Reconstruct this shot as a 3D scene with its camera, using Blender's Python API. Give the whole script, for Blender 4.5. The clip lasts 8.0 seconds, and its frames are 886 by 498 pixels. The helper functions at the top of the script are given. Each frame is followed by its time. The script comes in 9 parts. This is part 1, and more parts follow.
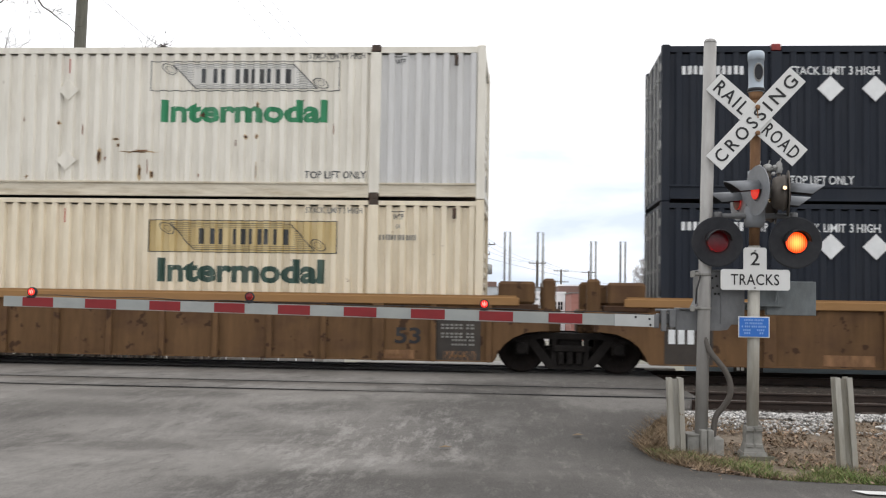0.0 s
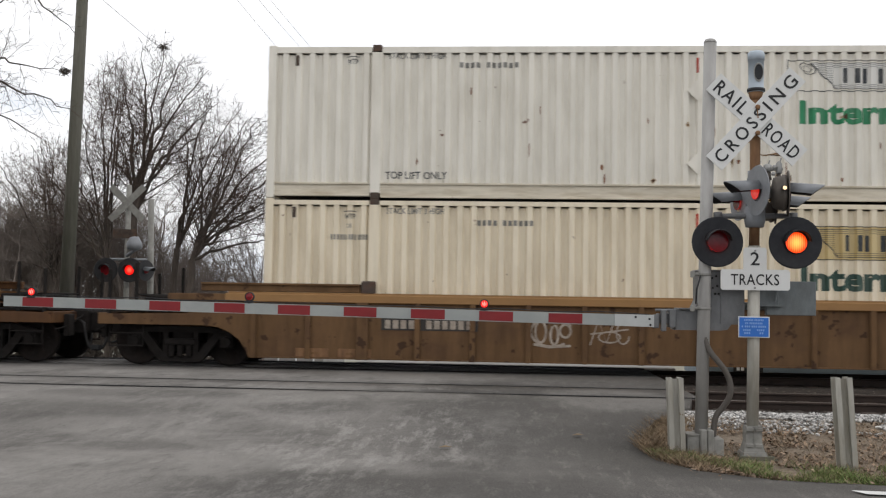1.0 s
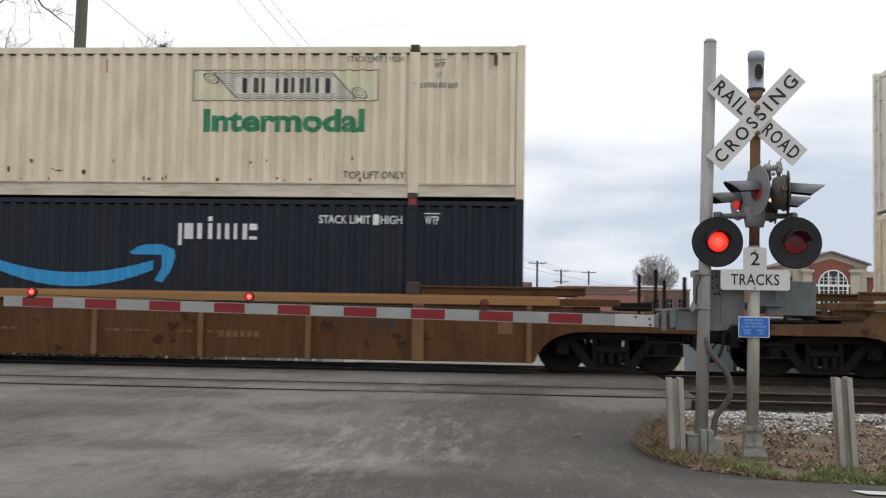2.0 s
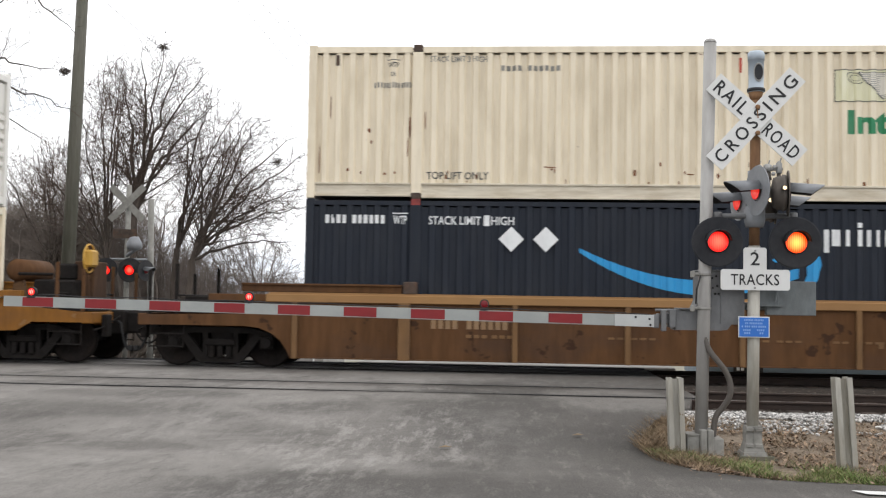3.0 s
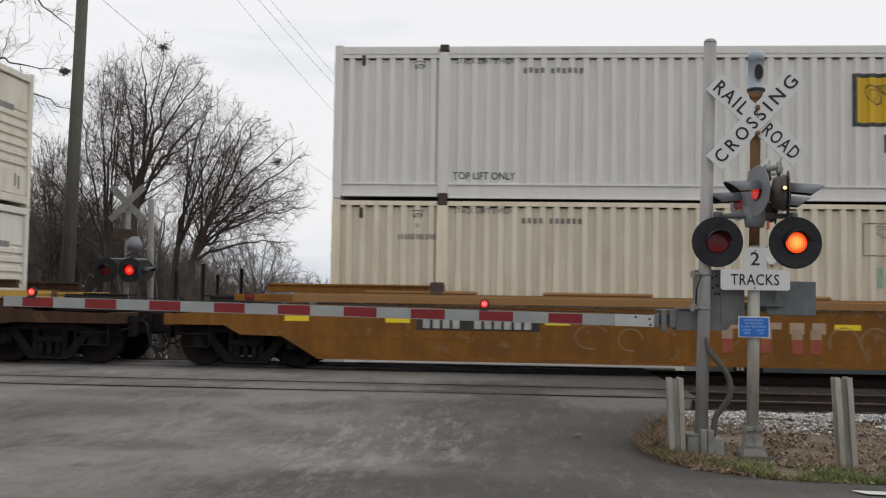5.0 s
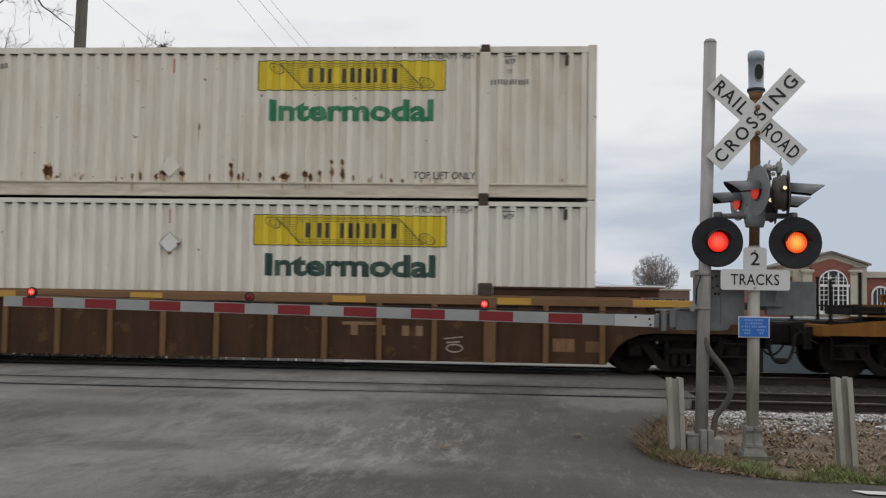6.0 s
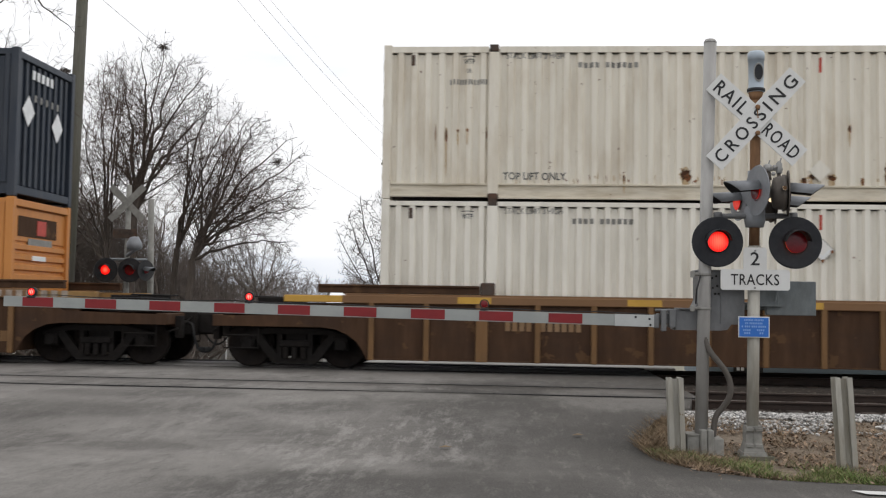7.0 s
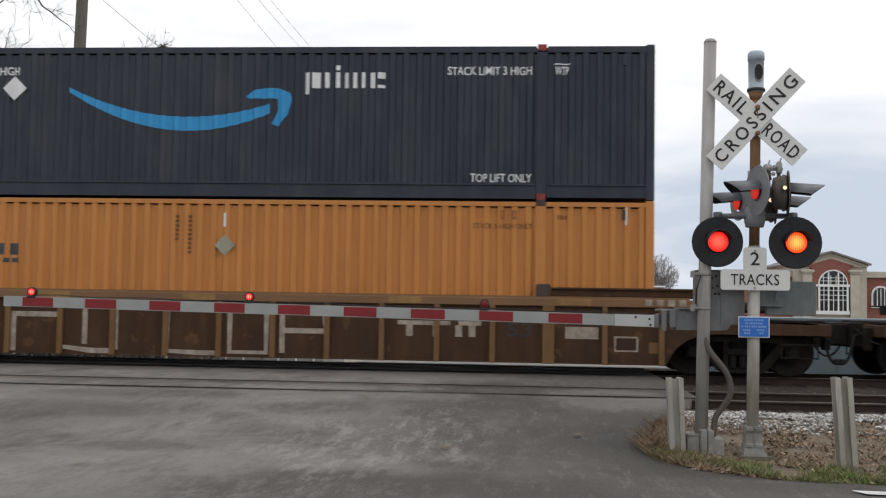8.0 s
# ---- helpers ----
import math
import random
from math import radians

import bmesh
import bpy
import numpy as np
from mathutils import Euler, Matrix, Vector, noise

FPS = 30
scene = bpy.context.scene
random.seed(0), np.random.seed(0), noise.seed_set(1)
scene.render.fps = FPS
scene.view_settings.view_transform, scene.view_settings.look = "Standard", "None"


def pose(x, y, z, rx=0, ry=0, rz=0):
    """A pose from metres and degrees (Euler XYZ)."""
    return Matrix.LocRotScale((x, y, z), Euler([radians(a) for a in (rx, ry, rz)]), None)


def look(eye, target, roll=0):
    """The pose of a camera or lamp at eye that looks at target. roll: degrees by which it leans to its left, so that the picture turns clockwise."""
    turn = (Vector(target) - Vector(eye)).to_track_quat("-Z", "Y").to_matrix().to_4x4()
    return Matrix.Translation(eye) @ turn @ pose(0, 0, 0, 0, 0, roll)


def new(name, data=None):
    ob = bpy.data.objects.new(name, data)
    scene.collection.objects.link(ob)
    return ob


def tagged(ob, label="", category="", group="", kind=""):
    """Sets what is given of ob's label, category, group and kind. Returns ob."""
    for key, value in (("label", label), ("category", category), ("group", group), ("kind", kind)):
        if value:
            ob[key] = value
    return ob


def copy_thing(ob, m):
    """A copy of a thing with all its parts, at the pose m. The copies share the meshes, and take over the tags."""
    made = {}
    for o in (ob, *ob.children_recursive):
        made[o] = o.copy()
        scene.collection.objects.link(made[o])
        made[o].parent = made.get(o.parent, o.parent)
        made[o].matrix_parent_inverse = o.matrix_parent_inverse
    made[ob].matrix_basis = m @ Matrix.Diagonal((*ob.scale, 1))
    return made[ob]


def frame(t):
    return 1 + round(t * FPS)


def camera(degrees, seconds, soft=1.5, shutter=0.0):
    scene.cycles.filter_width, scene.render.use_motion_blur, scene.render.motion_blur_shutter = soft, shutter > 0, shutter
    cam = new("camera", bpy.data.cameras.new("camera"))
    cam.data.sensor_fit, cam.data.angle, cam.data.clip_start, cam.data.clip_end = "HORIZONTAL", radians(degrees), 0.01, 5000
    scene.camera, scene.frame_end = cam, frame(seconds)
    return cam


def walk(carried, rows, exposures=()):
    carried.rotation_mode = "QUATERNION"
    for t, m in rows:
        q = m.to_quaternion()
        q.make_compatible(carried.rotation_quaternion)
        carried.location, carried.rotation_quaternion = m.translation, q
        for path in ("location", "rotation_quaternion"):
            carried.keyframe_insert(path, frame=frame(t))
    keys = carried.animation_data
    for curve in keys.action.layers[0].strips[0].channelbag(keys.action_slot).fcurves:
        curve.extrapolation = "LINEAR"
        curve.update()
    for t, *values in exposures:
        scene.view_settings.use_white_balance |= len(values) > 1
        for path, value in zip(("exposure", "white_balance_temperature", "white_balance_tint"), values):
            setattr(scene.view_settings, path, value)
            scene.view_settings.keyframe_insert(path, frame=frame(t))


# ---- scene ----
cam = camera(45.907, 8.0, soft=1.2, shutter=0.1)
EYE = (0.0, -19.4635, 1.263)
YAW, PITCH, ROLL = 4.351, 3.0006, 0.914
AHEAD = (EYE[0] - math.sin(radians(YAW)) * math.cos(radians(PITCH)),
         EYE[1] + math.cos(radians(YAW)) * math.cos(radians(PITCH)),
         EYE[2] + math.sin(radians(PITCH)))
CAM_POSE = look(EYE, AHEAD, ROLL)
walk(cam, [(0.0, CAM_POSE), (8.0, CAM_POSE)],
     [(0.0, 0.13), (0.5, -0.1), (1.0, -0.16), (1.5, -0.36), (2.8, 0.2), (3.0, 0.3), (3.5, -0.18), (4.0, -0.51), (4.5, -0.40), (5.5, -0.57), (6.0, -0.57), (6.5, -0.33), (7.0, -0.2), (7.5, -0.42), (8.0, -0.3)])

# ---------------------------------------------------------------- light
SUN_DIR = Vector((0.80, -0.30, 0.62)).normalized()
world = bpy.data.worlds.new("overcast")
scene.world = world
world.use_nodes = True
wn, wl = world.node_tree.nodes, world.node_tree.links
wn.clear()
w_out = wn.new("ShaderNodeOutputWorld")
w_bg = wn.new("ShaderNodeBackground")
w_bg.inputs["Strength"].default_value = 0.1
sky = wn.new("ShaderNodeTexSky")
sky.sky_type = "NISHITA"
sky.sun_disc = False
sky.sun_elevation = math.asin(SUN_DIR.z)
sky.sun_rotation = math.atan2(SUN_DIR.x, SUN_DIR.y)
sky.dust_density = 3.0
w_co = wn.new("ShaderNodeTexCoord")
w_map = wn.new("ShaderNodeMapping")
w_map.inputs["Scale"].default_value = (1.3, 1.3, 5.5)
w_map.inputs["Location"].default_value = (0.35, 0.2, 0.42)
wl.new(w_co.outputs["Generated"], w_map.inputs["Vector"])
w_noise = wn.new("ShaderNodeTexNoise")
w_noise.inputs["Scale"].default_value = 1.7
w_noise.inputs["Detail"].default_value = 7.0
w_noise.inputs["Roughness"].default_value = 0.5
w_noise.inputs["Distortion"].default_value = 0.3
wl.new(w_map.outputs["Vector"], w_noise.inputs["Vector"])
w_ramp = wn.new("ShaderNodeValToRGB")
w_ramp.color_ramp.elements[0].position = 0.33
w_ramp.color_ramp.elements[0].color = (7.8, 8.7, 10.1, 1)
w_ramp.color_ramp.elements[1].position = 0.53
w_ramp.color_ramp.elements[1].color = (13.3, 13.3, 13.5, 1)
w_sep = wn.new("ShaderNodeSeparateXYZ")
wl.new(w_co.outputs["Generated"], w_sep.inputs["Vector"])
w_up = wn.new("ShaderNodeMath")
w_up.operation = "MULTIPLY_ADD"
w_up.use_clamp = True
wl.new(w_sep.outputs["Z"], w_up.inputs[0])
w_up.inputs[1].default_value = 0.62
wl.new(w_noise.outputs["Fac"], w_up.inputs[2])
w_low = wn.new("ShaderNodeMath")
w_low.operation = "SUBTRACT"
wl.new(w_up.outputs["Value"], w_low.inputs[0])
w_low.inputs[1].default_value = 0.085
w_east = wn.new("ShaderNodeMapRange")
w_east.interpolation_type = "SMOOTHSTEP"
w_east.inputs["From Min"].default_value, w_east.inputs["From Max"].default_value = -0.22, 0.20
w_east.inputs["To Min"].default_value, w_east.inputs["To Max"].default_value = 0.05, -0.075
wl.new(w_sep.outputs["X"], w_east.inputs["Value"])
w_drift = wn.new("ShaderNodeMath")
w_drift.operation = "ADD"
wl.new(w_low.outputs["Value"], w_drift.inputs[0])
wl.new(w_east.outputs["Result"], w_drift.inputs[1])
wl.new(w_drift.outputs["Value"], w_ramp.inputs["Fac"])
w_mix = wn.new("ShaderNodeMix")
w_mix.data_type = "RGBA"
w_mix.inputs["Factor"].default_value = 0.93
wl.new(sky.outputs["Color"], w_mix.inputs["A"])
wl.new(w_ramp.outputs["Color"], w_mix.inputs["B"])
wl.new(w_mix.outputs["Result"], w_bg.inputs["Color"])
wl.new(w_bg.outputs["Background"], w_out.inputs["Surface"])

sun_data = bpy.data.lights.new("sun", "SUN")
sun_data.energy = 0.5
sun_data.angle = radians(25)
sun_data.color = (1.0, 0.97, 0.93)
sun = new("sun", sun_data)
sun.matrix_world = look(SUN_DIR * 50, (0, 0, 0))


# ---------------------------------------------------------------- materials
def surface(name, rgb, rough=0.6, metal=0.0, var=0.25, scale=(3, 3, 3), dirt=(0.1, 0.08, 0.06), dirt_amount=0.2,
            dirt_scale=(1.2, 1.2, 1.2), spots=None, spot_scale=4.0, spot_cut=0.68, bump=0.1, bump_scale=60.0, jitter=0.0, island=0.0, spec=0.35):
    """A weathered surface: base colour, grain, larger dirt, small spots, relief. Sizes go by the object's own metres."""
    m = bpy.data.materials.new(name)
    m.use_nodes = True
    n, l = m.node_tree.nodes, m.node_tree.links
    b = n["Principled BSDF"]
    b.inputs["Roughness"].default_value = rough
    b.inputs["Metallic"].default_value = metal
    b.inputs["Specular IOR Level"].default_value = spec
    co = n.new("ShaderNodeTexCoord")
    info = n.new("ShaderNodeObjectInfo")
    shift = n.new("ShaderNodeVectorMath")
    shift.operation = "MULTIPLY_ADD"
    l.new(info.outputs["Random"], shift.inputs[0])
    shift.inputs[1].default_value = (37.0, 11.0, 23.0)
    l.new(co.outputs["Object"], shift.inputs[2])

    def tex(s, detail=5.0):
        mp = n.new("ShaderNodeMapping")
        mp.inputs["Scale"].default_value = s
        l.new(shift.outputs["Vector"], mp.inputs["Vector"])
        t = n.new("ShaderNodeTexNoise")
        t.inputs["Scale"].default_value = 1.0
        t.inputs["Detail"].default_value = detail
        t.inputs["Roughness"].default_value = 0.62
        l.new(mp.outputs["Vector"], t.inputs["Vector"])
        return t.outputs["Fac"]

    def span(value, lo, hi, a, c):
        r = n.new("ShaderNodeMapRange")
        r.inputs["From Min"].default_value, r.inputs["From Max"].default_value = lo, hi
        r.inputs["To Min"].default_value, r.inputs["To Max"].default_value = a, c
        l.new(value, r.inputs["Value"])
        return r.outputs["Result"]

    def blend(fac, a, c, kind="MIX"):
        x = n.new("ShaderNodeMix")
        x.data_type, x.blend_type = "RGBA", kind
        if isinstance(fac, float):
            x.inputs["Factor"].default_value = fac
        else:
            l.new(fac, x.inputs["Factor"])
        for key, v in (("A", a), ("B", c)):
            if isinstance(v, tuple):
                x.inputs[key].default_value = (*v, 1)
            else:
                l.new(v, x.inputs[key])
        return x.outputs["Result"]

    lo = tuple(c * (1 - var) for c in rgb)
    hi = tuple(min(1, c * (1 + var)) for c in rgb)
    col = blend(span(tex(scale), 0.3, 0.7, 0.0, 1.0), lo, hi)
    if dirt_amount > 0:
        col = blend(span(tex(dirt_scale), 0.45, 0.75, 0.0, dirt_amount), col, dirt)
    if spots:
        col = blend(span(tex((spot_scale,) * 3, 3.0), spot_cut, spot_cut + 0.04, 0.0, 0.9), col, spots)
    if jitter:
        k = span(info.outputs["Random"], 0, 1, 1 - jitter, 1 + jitter)
        v = n.new("ShaderNodeHueSaturation")
        l.new(k, v.inputs["Value"])
        l.new(col, v.inputs["Color"])
        col = v.outputs["Color"]
    if island:
        geo = n.new("ShaderNodeNewGeometry")
        k = span(geo.outputs["Random Per Island"], 0, 1, 1 - island, 1 + island)
        v = n.new("ShaderNodeHueSaturation")
        l.new(k, v.inputs["Value"])
        l.new(col, v.inputs["Color"])
        col = v.outputs["Color"]
    l.new(col, b.inputs["Base Color"])
    if bump > 0:
        bp = n.new("ShaderNodeBump")
        bp.inputs["Strength"].default_value = bump
        bp.inputs["Distance"].default_value = 0.02
        l.new(tex((bump_scale,) * 3, 3.0), bp.inputs["Height"])
        l.new(bp.outputs["Normal"], b.inputs["Normal"])
    rr = span(tex((scale[0] * 3, scale[1] * 3, scale[2] * 3)), 0.3, 0.7, max(0.05, rough - 0.1), min(1, rough + 0.1))
    l.new(rr, b.inputs["Roughness"])
    return m


def glow(name, rim, core, strength, inner=0.03, outer=0.105):
    """A lit lens: hot in the middle, redder towards its rim, with prism lines."""
    m = bpy.data.materials.new(name)
    m.use_nodes = True
    n, l = m.node_tree.nodes, m.node_tree.links
    b = n["Principled BSDF"]
    b.inputs["Base Color"].default_value = (*rim, 1)
    b.inputs["Roughness"].default_value = 0.25
    co = n.new("ShaderNodeTexCoord")
    ln = n.new("ShaderNodeVectorMath")
    ln.operation = "LENGTH"
    l.new(co.outputs["Object"], ln.inputs[0])
    wave = n.new("ShaderNodeTexWave")
    wave.inputs["Scale"].default_value = 16.0
    wave.inputs["Distortion"].default_value = 3.0
    l.new(co.outputs["Object"], wave.inputs["Vector"])
    add = n.new("ShaderNodeMath")
    add.operation = "MULTIPLY_ADD"
    l.new(wave.outputs["Fac"], add.inputs[0])
    add.inputs[1].default_value = 0.02
    l.new(ln.outputs["Value"], add.inputs[2])
    r = n.new("ShaderNodeValToRGB")
    r.color_ramp.elements[0].position, r.color_ramp.elements[0].color = inner, (*core, 1)
    r.color_ramp.elements[1].position, r.color_ramp.elements[1].color = outer, (*rim, 1)
    l.new(add.outputs["Value"], r.inputs["Fac"])
    l.new(r.outputs["Color"], b.inputs["Emission Color"])
    b.inputs["Emission Strength"].default_value = strength
    return m


def glass(name, rgb=(0.02, 0.025, 0.03), rough=0.06):
    m = bpy.data.materials.new(name)
    m.use_nodes = True
    b = m.node_tree.nodes["Principled BSDF"]
    b.inputs["Base Color"].default_value = (*rgb, 1)
    b.inputs["Roughness"].default_value = rough
    b.inputs["IOR"].default_value = 1.5
    return m


STREAK = (7, 7, 0.5)
RUST = (0.13, 0.045, 0.015)
M_WHITE = surface("white_container_paint", (0.745, 0.71, 0.63), 0.5, 0, 0.07, STREAK, (0.42, 0.38, 0.3), 0.35, (2.5, 2.5, 0.8), RUST, 3.0, 0.72, 0.05, 25)
M_CREAM = surface("cream_container_paint", (0.75, 0.665, 0.515), 0.5, 0, 0.08, STREAK, (0.42, 0.34, 0.22), 0.4, (2.5, 2.5, 0.7), RUST, 3.2, 0.715, 0.05, 25)
M_BRIGHT = surface("bright_white_container_paint", (0.69, 0.675, 0.635), 0.45, 0, 0.05, STREAK, (0.5, 0.48, 0.43), 0.25, (2.5, 2.5, 0.8), None, 3.0, 0.72, 0.04, 25)
M_RUSTY = surface("rust_spotted_white_paint", (0.72, 0.675, 0.58), 0.55, 0, 0.08, STREAK, (0.40, 0.30, 0.18), 0.4, (2.5, 2.5, 0.8), RUST, 7.0, 0.70, 0.05, 25)
M_IVORY = surface("yellowed_white_container_paint", (0.68, 0.62, 0.50), 0.5, 0, 0.08, STREAK, (0.45, 0.37, 0.25), 0.4, (2.5, 2.5, 0.8), RUST, 3.0, 0.74, 0.05, 25)
M_BLUEWHITE = surface("bluish_replacement_panel_paint", (0.605, 0.60, 0.59), 0.5, 0, 0.06, STREAK, (0.42, 0.41, 0.38), 0.3, (2.5, 2.5, 0.8), None, 3.0, 0.72, 0.05, 25)
M_SLATE = surface("dark_slate_container_paint", (0.018, 0.025, 0.038), 0.45, 0, 0.12, STREAK, (0.09, 0.09, 0.09), 0.3, (2, 2, 0.6), None, 3.0, 0.7, 0.04, 25)
M_SLATEDK = surface("deep_slate_container_paint", (0.011, 0.015, 0.024), 0.6, 0, 0.12, STREAK, (0.035, 0.037, 0.042), 0.3, (2, 2, 0.6), None, 3.0, 0.7, 0.04, 25, spec=0.28)
SLATES = (M_SLATE, M_SLATEDK)
M_ORANGE = surface("orange_container_paint", (0.50, 0.205, 0.052), 0.5, 0, 0.08, STREAK, (0.36, 0.13, 0.03), 0.4, (2, 2, 0.6), None, 3.0, 0.7, 0.04, 25)
M_BROWNMARK = surface("dark_brown_lettering_paint", (0.15, 0.065, 0.025), 0.6, 0, 0.2, (6, 6, 6), (0.3, 0.12, 0.035), 0.5, (7, 7, 3), bump=0)
M_ORANGE_DK = surface("darker_orange_patch_paint", (0.40, 0.13, 0.02), 0.5, 0, 0.08, STREAK, (0.3, 0.1, 0.02), 0.3, (2, 2, 0.6), None, 3.0, 0.7, 0.04, 25)
M_DIRTYRAIL = surface("grimy_cream_rail_paint", (0.60, 0.545, 0.44), 0.6, 0, 0.12, (1.2, 6, 9), (0.34, 0.27, 0.17), 0.75, (1.5, 5, 8), RUST, 5.0, 0.70, 0.08, 25)
M_RUSTDARK = surface("dark_pitted_rust", (0.06, 0.028, 0.014), 0.85, 0, 0.4, (30, 30, 30), (0.13, 0.05, 0.02), 0.6, (12, 12, 12), bump=0.2)
M_RUSTSTAIN = surface("pale_rust_stain", (0.46, 0.34, 0.20), 0.6, 0, 0.25, (14, 14, 4), (0.55, 0.46, 0.33), 0.7, (8, 8, 3), bump=0)
M_DECALBLACK = surface("black_lettering_paint", (0.035, 0.04, 0.045), 0.5, 0, 0.2, (4, 4, 4), (0.3, 0.28, 0.24), 0.25, (6, 6, 2), None, 3, 0.7, 0.0)
M_DECALGREY = surface("faded_grey_lettering", (0.20, 0.195, 0.18), 0.5, 0, 0.2, (4, 4, 4), (0.40, 0.38, 0.33), 0.4, (6, 6, 2), None, 3, 0.7, 0.0)
M_GREEN = surface("green_lettering_paint", (0.03, 0.22, 0.10), 0.5, 0, 0.12, (4, 4, 4), (0.3, 0.35, 0.3), 0.25, (4, 4, 1), None, 3, 0.7, 0.0)
M_GREENFADE = surface("flaking_green_lettering", (0.16, 0.36, 0.24), 0.5, 0, 0.2, (6, 6, 1), (0.50, 0.55, 0.45), 1.0, (1.6, 1.6, 0.6), (0.60, 0.58, 0.48), 7, 0.60, 0.0)
M_DKGREEN = surface("dark_green_lettering_paint", (0.035, 0.075, 0.06), 0.5, 0, 0.15, (4, 4, 4), (0.3, 0.3, 0.26), 0.25, (4, 4, 1), None, 3, 0.7, 0.0)
M_YELLOW = surface("yellow_emblem_paint", (0.72, 0.55, 0.03), 0.45, 0, 0.06, (4, 4, 1), (0.5, 0.38, 0.05), 0.25, (4, 4, 1), None, 3, 0.7, 0.0)
M_GOLD = surface("golden_yellow_emblem_paint", (0.66, 0.42, 0.025), 0.45, 0, 0.06, (4, 4, 1), (0.45, 0.29, 0.03), 0.25, (4, 4, 1), None, 3, 0.7, 0.0)
M_TANEMBLEM = surface("faded_tan_emblem_paint", (0.55, 0.42, 0.20), 0.45, 0, 0.1, (4, 4, 1), (0.6, 0.52, 0.34), 0.5, (4, 4, 1), None, 3, 0.7, 0.0)
M_PALEYEL = surface("pale_faded_emblem_paint", (0.68, 0.66, 0.46), 0.45, 0, 0.08, (4, 4, 1), (0.7, 0.69, 0.6), 0.5, (4, 4, 1), None, 3, 0.7, 0.0)
M_DECALWHITE = surface("white_lettering_paint", (0.72, 0.73, 0.73), 0.5, 0, 0.08, (4, 4, 4), (0.35, 0.36, 0.38), 0.25, (6, 6, 2), None, 3, 0.7, 0.0)
M_BLUE = surface("light_blue_arc_paint", (0.025, 0.27, 0.56), 0.45, 0, 0.06, (4, 4, 4), (0.1, 0.3, 0.5), 0.2, (4, 4, 1), None, 3, 0.7, 0.0)
M_REDMARK = surface("red_mark_paint", (0.45, 0.05, 0.03), 0.5, 0, 0.15, (9, 9, 9), (0.3, 0.1, 0.08), 0.3, bump=0)
M_CASTING = surface("dark_steel_casting", (0.062, 0.045, 0.035), 0.7, 0.0, 0.3, (8, 8, 8), RUST, 0.5, (5, 5, 5))
M_TAN = surface("weathered_tan_car_paint", (0.128, 0.073, 0.036), 0.75, 0, 0.25, (5, 5, 0.8), (0.075, 0.042, 0.027), 0.75, (1.1, 1.1, 1.6), (0.05, 0.028, 0.018), 2.8, 0.60, 0.1, 30, spec=0.12)
M_TANLIGHT = surface("bright_tan_car_paint", (0.205, 0.088, 0.017), 0.7, 0, 0.2, (5, 5, 0.8), (0.11, 0.055, 0.026), 0.75, (1.0, 1.0, 1.5), (0.21, 0.115, 0.05), 3.0, 0.62, 0.1, 30, spec=0.15)
M_BROWN = surface("weathered_brown_car_paint", (0.095, 0.046, 0.02), 0.75, 0, 0.25, (5, 5, 0.8), (0.065, 0.038, 0.026), 0.75, (0.8, 0.8, 1.3), (0.04, 0.02, 0.012), 2.3, 0.62, 0.1, 30, spec=0.12)
M_DKBROWN = surface("dirty_dark_brown_car_paint", (0.066, 0.036, 0.021), 0.8, 0, 0.25, (5, 5, 0.8), (0.04, 0.026, 0.02), 0.75, (1.1, 1.1, 1.6), (0.10, 0.055, 0.028), 2.8, 0.62, 0.1, 30, spec=0.12)
M_RIBBROWN = surface("tan_rib_paint", (0.165, 0.088, 0.035), 0.75, 0, 0.15, (4, 4, 1), (0.08, 0.045, 0.024), 0.5, (1.8, 1.8, 1.3), None, 2.3, 0.66, 0.1, 30)
# tan and brown chords: car paint made lighter, light from above painted in
M_CHORDLIT = surface("top_lit_tan_chord_paint", (0.28, 0.15, 0.055), 0.55, 0, 0.12, (2, 4, 4), (0.2, 0.1, 0.04), 0.5, (1, 2, 2))
M_CHORDBROWNLIT = surface("top_lit_brown_chord_paint", (0.19, 0.10, 0.045), 0.6, 0, 0.12, (2, 4, 4), (0.1, 0.055, 0.03), 0.5, (1, 2, 2))
M_CHORDDIRTY = surface("grimy_yellow_chord_paint", (0.26, 0.15, 0.05), 0.65, 0, 0.2, (4, 4, 4), (0.12, 0.07, 0.035), 0.6, (3, 3, 3))
M_CHORDYEL = surface("yellow_chord_paint", (0.50, 0.29, 0.05), 0.55, 0, 0.12, (4, 4, 4), (0.25, 0.13, 0.05), 0.4, (2, 2, 2))
M_TRUCK = surface("grimy_black_truck_steel", (0.0145, 0.0125, 0.0115), 0.85, 0.0, 0.35, (7, 7, 7), (0.018, 0.013, 0.01), 0.5, (3, 3, 3), spec=0.15)
M_WHEEL = surface("brown_black_wheel_steel", (0.014, 0.011, 0.0098), 0.8, 0.0, 0.3, (9, 9, 9), (0.025, 0.016, 0.011), 0.5, (4, 4, 4), spec=0.15)
M_HOSE = surface("black_rubber_hose", (0.015, 0.015, 0.016), 0.6, 0, 0.2, (20, 20, 20), dirt_amount=0.2)
M_REFLECT = surface("yellow_reflector_sheet", (0.82, 0.60, 0.02), 0.35, 0, 0.05, (9, 9, 9), (0.4, 0.3, 0.06), 0.15, bump=0)
M_DARKPLATE = surface("dark_stencil_plate", (0.034, 0.03, 0.027), 0.6, 0, 0.2, (4, 4, 4), (0.08, 0.055, 0.036), 0.5)
